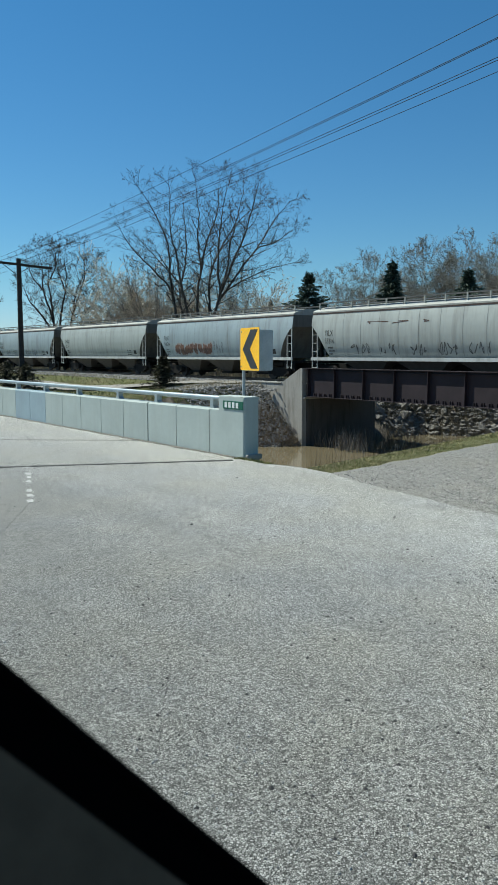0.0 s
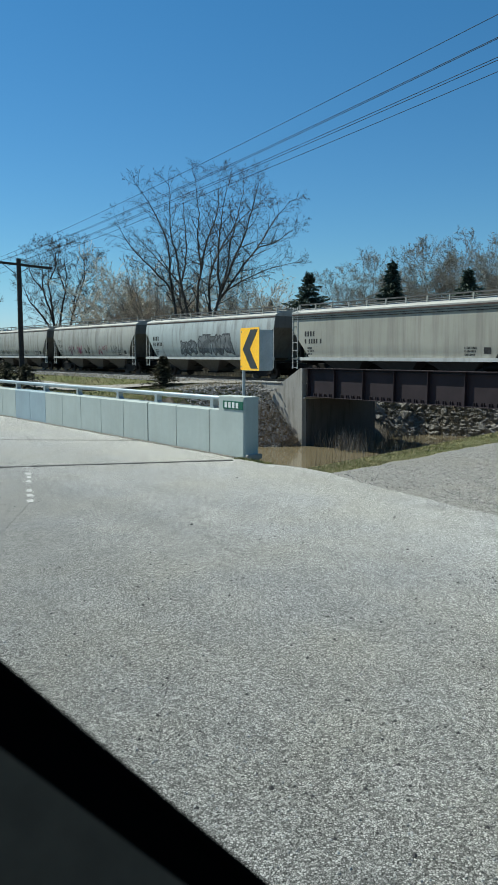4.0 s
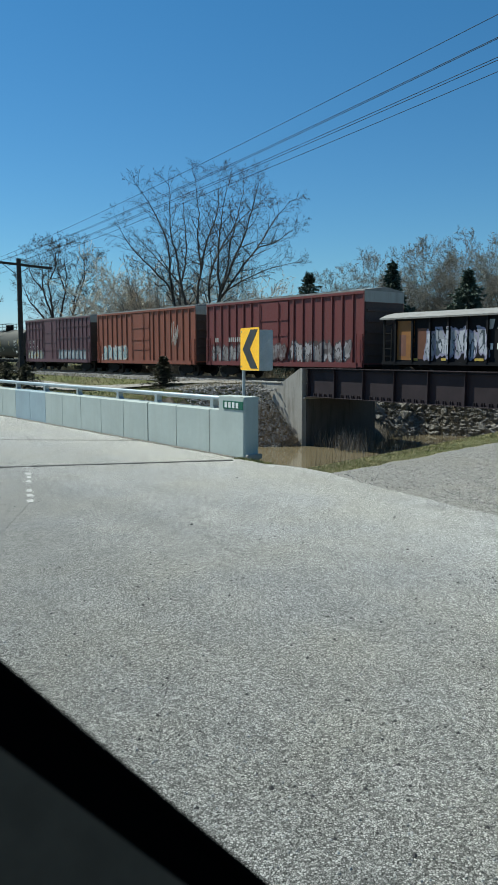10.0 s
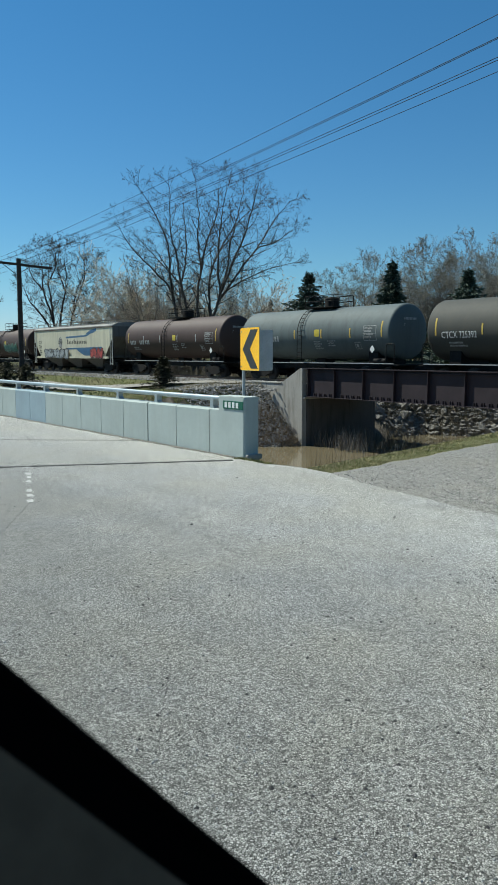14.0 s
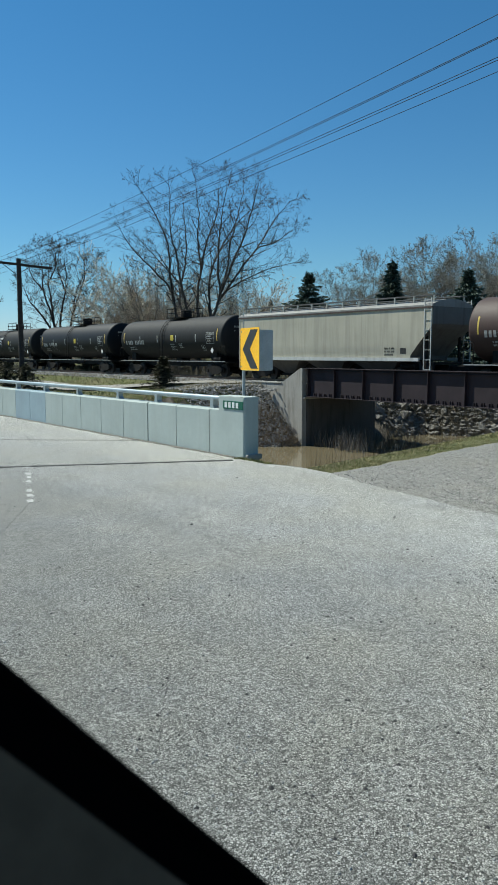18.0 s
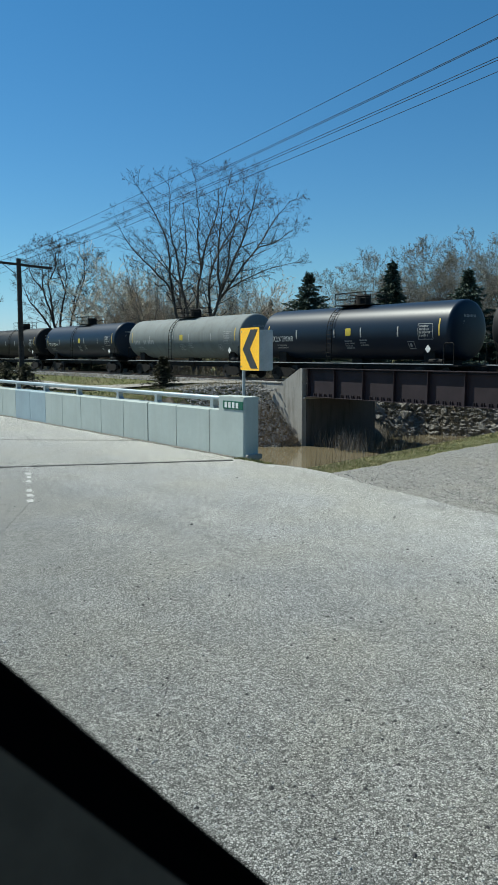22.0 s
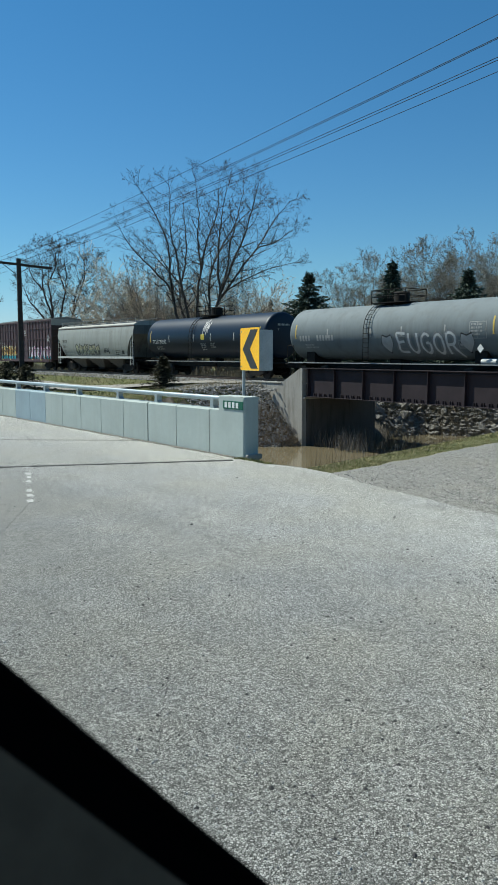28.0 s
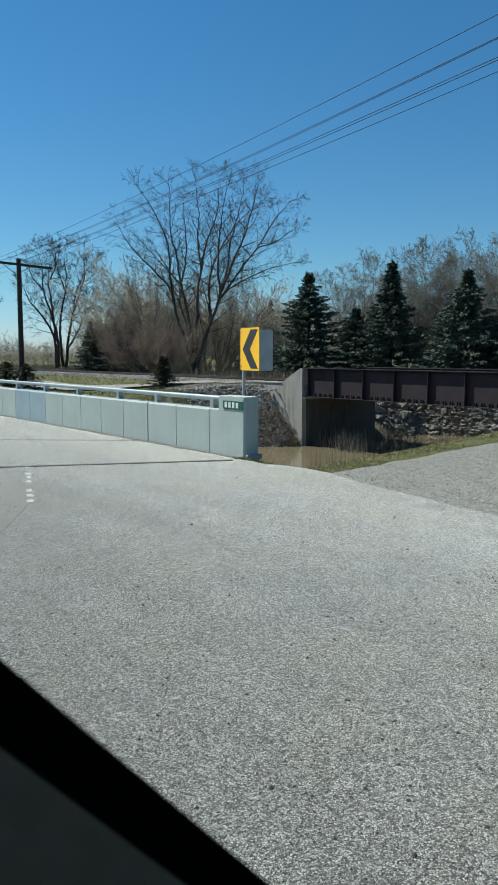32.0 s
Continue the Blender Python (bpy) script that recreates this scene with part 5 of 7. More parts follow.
WHEELM = plain("wheel_steel", (0.022, 0.017, 0.015), (0.045, 0.035, 0.03), 5, 0.6, 0.2, 0.005, metal=0.3)
# car ends face away from the sun: shade painted into both colours, plus grime streaks
SHADEGRIME = paint("end_grime", (0.072, 0.050, 0.045), 0.75, 0.5, (0.05, 0.042, 0.036), 0.3)
ENDGREY = paint("end_grey", (0.14, 0.14, 0.13), 0.75, 0.6, (0.06, 0.052, 0.045), 0.3)
SEAM = paint("seam_grey", (0.25, 0.26, 0.245), 0.6, 0.5)
# discharge bays: dark brown throughout, darker than the car sides, with dirt streaks
BAYDARK = paint("bay_grime", (0.085, 0.078, 0.070), 0.7, 0.8, (0.06, 0.05, 0.042))
WALK = plain("walkway_steel", (0.10, 0.10, 0.10), (0.17, 0.17, 0.165), 4, 0.6, 0.1, 0.004)
LADDERW = paint("ladder_white", (0.50, 0.51, 0.49), 0.55, 0.4)
ROOFW = paint("roof_pale", (0.34, 0.345, 0.32), 0.7, 0.35)
ROOFG = paint("roof_grey", (0.22, 0.22, 0.21), 0.7, 0.5)
MARKK = plain("black_stencil", (0.02, 0.02, 0.02), (0.05, 0.05, 0.05), 6, 0.7, 0.02, 0.001)
MARKW = plain("grey_white_stencil", (0.27, 0.28, 0.275), (0.38, 0.39, 0.385), 6, 0.7, 0.02, 0.001)
REFY = plain("yellow_reflector", (0.50, 0.36, 0.07), (0.55, 0.4, 0.1), 6, 0.4, 0.02, 0.001)
PLACY = plain("yellow_decal", (0.45, 0.36, 0.04), (0.52, 0.41, 0.05), 6, 0.5, 0.02, 0.001)
SPRAY = {}


def spray(rgb):
    if rgb not in SPRAY:
        SPRAY[rgb] = plain("spray_paint", rgb, shade(rgb, 0.75), 3, 0.6, 0.02, 0.001)
    return SPRAY[rgb]


CACHE = {}


def cached(key, fn, material, smooth=False):
    """One mesh for all alike parts."""
    if key not in CACHE:
        me = fn().mesh(key[0], smooth)
        me.materials.append(material)
        CACHE[key] = me
    return CACHE[key]


def wheel_shape():
    s = Shape()
    s.tube((0, -0.07, 0), (0, 0.07, 0), 0.46, n=20)
    s.tube((0, 0.07, 0), (0, 0.095, 0), 0.49, n=20)
    s.tube((0, -0.10, 0), (0, 0.12, 0), 0.13, n=10)
    return s


def side_frame_shape():
    return Shape().extrude_y([(-1.12, 0.62), (-1.12, 0.36), (-0.72, 0.36), (-0.45, 0.20), (0.45, 0.20), (0.72, 0.36), (1.12, 0.36), (1.12, 0.62), (0.55, 0.78), (-0.55, 0.78)], -0.07, 0.07) \
        .tube((-0.89, -0.13, 0.46), (-0.89, 0.09, 0.46), 0.13, n=10).tube((0.89, -0.13, 0.46), (0.89, 0.09, 0.46), 0.13, n=10)


def truck(parent, x):
    t = part("truck", cached(("truck",), lambda: Shape().box(-0.22, 0.22, -1.0, 1.0, 0.38, 0.70, 0.03).tube((-0.89, -0.7, 0.46), (-0.89, 0.7, 0.46), 0.09, n=8).tube((0.89, -0.7, 0.46), (0.89, 0.7, 0.46), 0.09, n=8), UNDER), UNDER, parent, at=(x, 0, 0))
    for y in (-1.0, 1.0):
        part("side_frame", cached(("side_frame",), side_frame_shape, UNDER), UNDER, t, at=(0, y, 0))
        for wx in (-0.89, 0.89):
            part("wheel", cached(("wheel",), wheel_shape, WHEELM, True), WHEELM, t, at=pose(wx, y * 0.80, 0.47, 0, 0, 0 if y < 0 else 180))


def running_gear(car, L):
    for k in (-1, 1):
        truck(car, k * (L / 2 - 2.75))
        part("coupler", cached(("coupler",), lambda: Shape().box(-0.55, 0.35, -0.09, 0.09, 0.76, 0.98, 0.02).box(0.30, 0.52, -0.16, 0.13, 0.72, 1.02, 0.04), UNDER), UNDER, car, at=pose(k * (L / 2 - 0.47), 0, 0, 0, 0, 0 if k > 0 else 180))
    part("centre_sill", cached(("centre_sill", L), lambda: Shape().box(-L / 2 + 0.75, L / 2 - 0.75, -0.3, 0.3, 0.72, 1.05, 0.02), UNDER), UNDER, car)


def ladder_shape(z0, z1, n, w=0.42):
    def make():
        s = Shape()
        for x in (-w / 2, w / 2):
            s.box(x - 0.022, x + 0.022, -0.022, 0.022, z0, z1)
        for i in range(n):
            z = z0 + 0.1 + (z1 - z0 - 0.2) * i / (n - 1)
            s.box(-w / 2, w / 2, -0.016, 0.016, z - 0.016, z + 0.016)
        return s
    return make


# decals lie a few millimetres proud of a surface given as y = surf(x, z)
def strip(s, pts, w, surf, lift):
    for (x0, z0), (x1, z1) in zip(pts, pts[1:]):
        d = math.hypot(x1 - x0, z1 - z0) or 1
        nx, nz = -(z1 - z0) / d * w / 2, (x1 - x0) / d * w / 2
        q = [(x0 + nx, z0 + nz), (x1 + nx, z1 + nz), (x1 - nx, z1 - nz), (x0 - nx, z0 - nz)]
        s.add([(x, surf(x, z) - lift, z) for x, z in q], [(0, 1, 2, 3)])


def rect(s, x0, x1, z0, z1, surf, lift):
    n = max(1, int((z1 - z0) / 0.12))
    m = max(1, int((x1 - x0) / 0.5))
    vs = [(x0 + (x1 - x0) * i / m, 0, z0 + (z1 - z0) * j / n) for i in range(m + 1) for j in range(n + 1)]
    s.add([(x, surf(x, z) - lift, z) for x, _, z in vs], [(i * (n + 1) + j, (i + 1) * (n + 1) + j, (i + 1) * (n + 1) + j + 1, i * (n + 1) + j + 1) for i in range(m) for j in range(n)])


def blob(s, ring, surf, lift):
    """A filled outline in three rings, so that it follows a curved side."""
    cx, cz = sum(p[0] for p in ring) / len(ring), sum(p[1] for p in ring) / len(ring)
    n, vs, fs = len(ring), [(cx, surf(cx, cz) - lift, cz)], []
    for k in (1, 2, 3):
        vs += [(x, surf(x, z) - lift, z) for x, z in ((cx + (px - cx) * k / 3, cz + (pz - cz) * k / 3) for px, pz in ring)]
    fs += [(0, 1 + i, 1 + (i + 1) % n) for i in range(n)]
    for k in (0, 1):
        fs += [(1 + k * n + i, 1 + (k + 1) * n + i, 1 + (k + 1) * n + (i + 1) % n, 1 + k * n + (i + 1) % n) for i in range(n)]
    s.add(vs, fs)


def marks(car, surf, x, z, rows, h, material, seed, label="stencilled reporting marks and data"):
    """Rows of plain bars in the size of the stencilled characters: (count, height factor)."""
    rng = random.Random(seed)
    s = Shape()
    for count, k in rows:
        hh = h * k
        q = x
        for i in range(count):
            rect(s, q, q + hh * 0.5, z - hh, z, surf, 0.006)
            q += hh * (0.78 if rng.random() < 0.88 else 1.3)
        z -= hh * 1.65
    part("stencil", s, material, car, label)


FONT = {}


def words(car, surf, x, z, text, h, material, label="stencilled reporting mark", wide=0.78):
    """Painted letters h high, their upper edge at z."""
    if text not in FONT:
        cu = bpy.data.curves.new("letters", "FONT")
        cu.body, cu.resolution_u = text, 3
        ob = bpy.data.objects.new("letters", cu)
        me = bpy.data.meshes.new_from_object(ob)
        FONT[text] = ([v.co[:] for v in me.vertices], [tuple(q.vertices) for q in me.polygons])
        for data, store in ((ob, bpy.data.objects), (me, bpy.data.meshes), (cu, bpy.data.curves)):
            store.remove(data)
    vs, fs = FONT[text]
    k = h / (max(v[1] for v in vs) or 1)
    s = Shape().add([(x + v[0] * k * wide, surf(x + v[0] * k * wide, z - h + v[1] * k) - 0.014, z - h + v[1] * k) for v in vs], fs)
    part("stencil", raw_mesh("stencil", s.v, s.f), material, car, label)


def scribble(car, surf, x0, x1, z0, z1, rgb, seed, w=0.05, n=5, label="thin spray-can scrawl"):
    rng = random.Random(seed)
    s = Shape()
    step = (x1 - x0) / n
    for i in range(n):
        p = [(x0 + step * (i + rng.uniform(0.0, 0.95)), rng.uniform(z0, z1)) for _ in range(rng.randint(4, 6))]
        strip(s, curve(p, 18), w * rng.uniform(0.7, 1.2), surf, 0.008)
    part("graffiti", s, spray(rgb), car, label)


def throwup(car, surf, x0, x1, z0, z1, n, fill, edge, seed, label, accent=None):
    """A row of swollen interlocking spray-painted forms with outlines, laid on the surface cell by cell."""
    rng = random.Random(seed)
    step, tall = (x1 - x0) / n, z1 - z0
    forms = [(x0 + step * (i + 0.5 + rng.uniform(-0.1, 0.1)), (z0 + z1) / 2 + rng.uniform(-0.07, 0.07) * tall, rng.uniform(0, 6.28), rng.choice((2, 3, 4)), rng.uniform(0.85, 1.1), rng.uniform(-0.25, 0.25)) for i in range(n)]
    cell = max(0.035, min(0.05, (x1 - x0) / 90))
    layers = {"edge": Shape(), "fill": Shape(), "tone": Shape(), "deco": Shape()}
    nx, nz = int((x1 - x0 + 0.5) / cell), int((tall + 0.2) / cell)
    for i in range(nx):
        x = x0 - 0.25 + cell * i
        near = [q for q in forms if abs(x - q[0]) < step * 1.2]
        for j in range(nz):
            z = z0 - 0.08 + cell * j
            best = 9.0
            for cx, cz, ph, lob, k, sl in near:
                u, w = (x - cx - sl * (z - cz)) / (step * 0.56 * k), (z - cz) / (tall * 0.5)
                a = math.atan2(w, u)
                r = 1 + 0.14 * math.sin(lob * a + ph) + 0.07 * math.sin(7 * a + ph * 2)
                best = min(best, (u ** 4 + w ** 4) ** 0.25 / r)
            if best > 1.0:
                continue
            stroke = abs(noise.noise((x * 2.2 / step, z * 2.0 / tall, seed * 0.37)))
            kind = "edge" if best > 0.82 else ("deco" if stroke < 0.075 else ("tone" if noise.noise((x * 1.1 / step + 5, z * 1.4 / tall, seed * 0.7)) > 0.12 else "fill"))
            y = surf(x + cell / 2, z + cell / 2) - 0.007
            layers[kind].add([(x, y, z), (x + cell, y, z), (x + cell, y, z + cell), (x, y, z + cell)], [(0, 1, 2, 3)])
    for kind, rgb in (("edge", edge), ("fill", fill), ("tone", tuple(0.55 * a + 0.25 * b for a, b in zip(fill, accent or edge))), ("deco", accent or edge)):
        if layers[kind].v:
            part("graffiti", raw_mesh("graffiti", layers[kind].v, layers[kind].f), spray(rgb), car, label)


# ---- covered hoppers ----
def hop_profile(flat):
    """Half cross-section (y, z) of a covered hopper, from the sill to the eave."""
    if flat:
        return [(1.50, 1.30), (1.555, 1.9), (1.56, 2.6), (1.56, 3.3), (1.56, 4.02)]
    return [(1.30, 1.36), (1.45, 1.62), (1.56, 2.05), (1.615, 2.6), (1.61, 3.1), (1.555, 3.6), (1.46, 4.02)]


def hop_surf(flat):
    pr = hop_profile(flat)

    def surf(x, z):
        for (y0, z0), (y1, z1) in zip(pr, pr[1:]):
            if z <= z1:
                return -(y0 + (y1 - y0) * (z - z0) / (z1 - z0))
        return -pr[-1][0]
    return surf


def hop_shell(Lb, flat, cut, end=0):
    def make():
        s = Shape()
        pr = hop_profile(flat)
        m = 24

        def half(z):
            if flat:
                k = max(0.0, min(1.0, (3.05 - z) / 1.6))
                return Lb / 2 - cut * k
            k = max(0.0, min(1.0, (3.2 - z) / 1.8))
            return Lb / 2 - cut * k ** 0.7
        zs = [1.30 + (4.02 - 1.30) * i / 12 for i in range(13)] if flat else [1.36 + (4.02 - 1.36) * i / 14 for i in range(15)]
        surf = hop_surf(flat)
        n = len(zs)
        if end:
            vs = [(end * half(z), sg * surf(0, z) * 0.995, z) for z in zs for sg in (1, -1)]
            return s.add(vs, [(2 * j, 2 * j + 1, 2 * j + 3, 2 * j + 2) for j in range(n - 1)])
        for sg in (1, -1):
            vs = [(half(z) * (2 * i / m - 1), sg * surf(0, z), z) for i in range(m + 1) for z in zs]
            s.add(vs, [(i * n + j, (i + 1) * n + j, (i + 1) * n + j + 1, i * n + j + 1) for i in range(m) for j in range(n - 1)])
        return s
    return make


def hop_roof(Lb, flat):
    def make():
        y = hop_profile(flat)[-1][0]
        pr = [(-y - 0.03, 3.98), (-y - 0.03, 4.06), (-y + 0.12, 4.14), (-y + 0.55, 4.27), (-0.55, 4.36), (0, 4.39), (0.55, 4.36), (y - 0.55, 4.27), (y - 0.12, 4.14), (y + 0.03, 4.06), (y + 0.03, 3.98)]
        return Shape().extrude_x(pr, -Lb / 2 - 0.02, Lb / 2 + 0.02)
    return make


def bay_shape(w, open_w):
    def make():
        t, b = w / 2, open_w / 2
        return Shape().add([(-t, -1.44, 1.36), (t, -1.44, 1.36), (t, 1.44, 1.36), (-t, 1.44, 1.36), (-b, -0.62, 0.42), (b, -0.62, 0.42), (b, 0.62, 0.42), (-b, 0.62, 0.42)],
                           [(3, 2, 1, 0), (4, 5, 6, 7), (0, 1, 5, 4), (1, 2, 6, 5), (2, 3, 7, 6), (3, 0, 4, 7)])
    return make


def hopper(L, color, label, bays=3, flat=False, bay_color=None, sill_color=None, roof=None, boards=True, extras=None):
    car = thing("covered_hopper_car", label, "freight car", group="train cars")
    mat = P_HOP[color]
    Lb = L - 1.75
    cut = 1.5 if flat else 1.4
    rf = roof or ROOFW
    part("body", cached(("body", Lb, flat, color), hop_shell(Lb, flat, cut), mat, True), mat, car)
    for e in (-1, 1):
        part("slope_sheet", cached(("slope_sheet", Lb, flat, e), hop_shell(Lb, flat, cut, e), ENDGREY), ENDGREY, car, "streaked grey sloped end sheet, darkened for shade")
    part("roof", cached(("roof", Lb, flat, rf.name), hop_roof(Lb, flat), rf), rf, car, "pale curved roof")
    if not flat:
        surf = hop_surf(False)
        for i in range(1, 10):
            part("weld_seam", cached(("weld_seam",), lambda: Shape().add([(x, surf(0, z) - 0.006, z) for z in [1.5 + 0.2 * q for q in range(13)] for x in (-0.012, 0.012)], [(2 * q, 2 * q + 1, 2 * q + 3, 2 * q + 2) for q in range(12)]), SEAM), SEAM, car, at=((Lb - 2.6) * (i / 10 - 0.5), 0, 0))
    for sg in (-1, 1):
        y = hop_profile(flat)[-1][0]
        # dark strip that paints the shadow line below the roof edge
        part("eave_rail", cached(("eave_rail", Lb, sg, flat), lambda: Shape().box(-Lb / 2, Lb / 2, sg * y - 0.045, sg * y + 0.045, 3.90, 3.975), SHADEGRIME), SHADEGRIME, car, "dark strip standing for the shadow under the eave")
        part("running_board", cached(("running_board", Lb, sg), lambda: Shape().box(-Lb / 2 + 0.1, Lb / 2 - 0.1, sg * 0.98 - 0.22, sg * 0.98 + 0.22, 4.545, 4.585), WALK), WALK, car, "steel grating roof walk")
        nb = max(8, int(Lb / 1.25))
        for i in range(nb):
            part("walk_bracket", cached(("walk_bracket",), lambda: Shape().box(-0.04, 0.04, -0.03, 0.03, 4.20, 4.56), ROOFW), ROOFW, car, at=(-Lb / 2 + 0.25 + (Lb - 0.5) * i / (nb - 1), sg * 1.17, 0))
        sm = sill_color or LADDERW
        inset = 0.0 if not flat else 0.8
        part("side_sill", cached(("side_sill", Lb, sg, sm.name, flat), lambda: Shape().box(-Lb / 2 + inset, Lb / 2 - inset, sg * 1.58 - 0.06, sg * 1.58 + 0.06, 1.24, 1.42), sm), sm, car, "pale side sill")
        for e in (-1, 1):
            part("ladder", cached(("ladder", flat), ladder_shape(0.72, 3.3 if not flat else 4.4, 6 if not flat else 8), LADDERW), LADDERW, car, "white steel ladder", at=(e * (Lb / 2 - 0.28), sg * 1.57, 0))
            part("end_post", cached(("end_post",), lambda: Shape().box(-0.05, 0.05, -0.05, 0.05, 1.1, 3.2), UNDER), UNDER, car, at=(e * (Lb / 2 - 0.55), sg * 1.30, 0))
    for e in (-1, 1):
        part("end_platform", cached(("end_platform",), lambda: Shape().box(-0.75, 0.2, -1.5, 1.5, 1.08, 1.2).box(-0.75, 0.2, -1.5, -1.42, 0.7, 1.1), UNDER), UNDER, car, at=pose(e * (Lb / 2 - 0.1), 0, 0, 0, 0, 0 if e > 0 else 180))
    span = Lb - 2 * cut - 1.3
    bm_ = bay_color or BAYDARK
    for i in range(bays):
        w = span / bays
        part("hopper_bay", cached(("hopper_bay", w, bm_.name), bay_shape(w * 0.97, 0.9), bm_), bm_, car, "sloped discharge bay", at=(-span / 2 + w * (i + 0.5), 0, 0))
        part("outlet_gate", cached(("outlet_gate",), lambda: Shape().box(-0.6, 0.6, -0.75, 0.75, 0.30, 0.42, 0.02), UNDER), UNDER, car, at=(-span / 2 + w * (i + 0.5), 0, 0))
    part("air_reservoir", cached(("air_reservoir",), lambda: Shape().tube((-0.5, -0.9, 1.0), (0.5, -0.9, 1.0), 0.18, n=12), UNDER, True), UNDER, car, at=(Lb / 2 - 2.0, 0, 0))
    running_gear(car, L)
    return car


# ---- tank cars ----
TR, TZ = 1.52, 2.82


def tank_surf(x, z):
    return -math.sqrt(max(0.01, TR * TR - (z - TZ) ** 2))


def tank_shell_profile(Lt):
    def make():
        s = Shape()
        cap = 0.31
        left = [(-Lt / 2 + x, max(0.02, TR * k)) for x, k in ((0.0, 0.0), (0.02, 0.4), (0.055, 0.65), (0.10, 0.82), (0.15, 0.925), (0.21, 0.98), (cap - 0.03, 0.998), (cap, 1.0), (cap + 0.03, 1.0))]
        prof = left + [(-Lt / 2 + cap + (Lt - 2 * cap) * k / 8, TR) for k in range(1, 8)] + [(-x, r) for x, r in left[::-1]]
        n = 40
        vs = [(x, r * math.cos(i * 2 * math.pi / n), TZ + r * math.sin(i * 2 * math.pi / n)) for x, r in prof for i in range(n)]
        fs = [(k * n + i, k * n + (i + 1) % n, (k + 1) * n + (i + 1) % n, (k + 1) * n + i) for k in range(len(prof) - 1) for i in range(n)]
        fs += [tuple(range(n)), tuple(range((len(prof) - 1) * n, len(prof) * n))]
        return s.add(vs, fs)
    return make


def platform_shape():
    s = Shape()
    s.box(-1.25, 1.25, -0.85, 0.85, TZ + TR + 0.02, TZ + TR + 0.06)
    return s


def platform_rail():
    s = Shape()
    z0, z1 = TZ + TR - 0.02, TZ + TR + 0.72
    for x in (-1.22, 0.0, 1.22):
        for y in (-0.82, 0.82):
            s.tube((x, y, z0), (x, y, z1), 0.022, n=6)
    for z in (z1, z0 + 0.40):
        for y in (-0.82, 0.82):
            s.tube((-1.22, y, z), (1.22, y, z), 0.02, n=6)
        for x in (-1.22, 1.22):
            s.tube((x, -0.82, z), (x, 0.82, z), 0.02, n=6)
    return s


def tank_ladder():
    s = Shape()
    pts = []
    for i in range(13):
        z = 1.2 + (TZ + 1.42 - 1.2) * i / 12
        pts.append((-(math.sqrt(max(0.02, (TR + 0.10) ** 2 - (z - TZ) ** 2))) if z > TZ else -(TR + 0.10), z))
    for x in (-0.2, 0.2):
        s.path([(x, y, z) for y, z in pts], 0.02, 5)
    for y, z in pts:
        s.tube((-0.2, y, z), (0.2, y, z), 0.016, n=5)
    return s


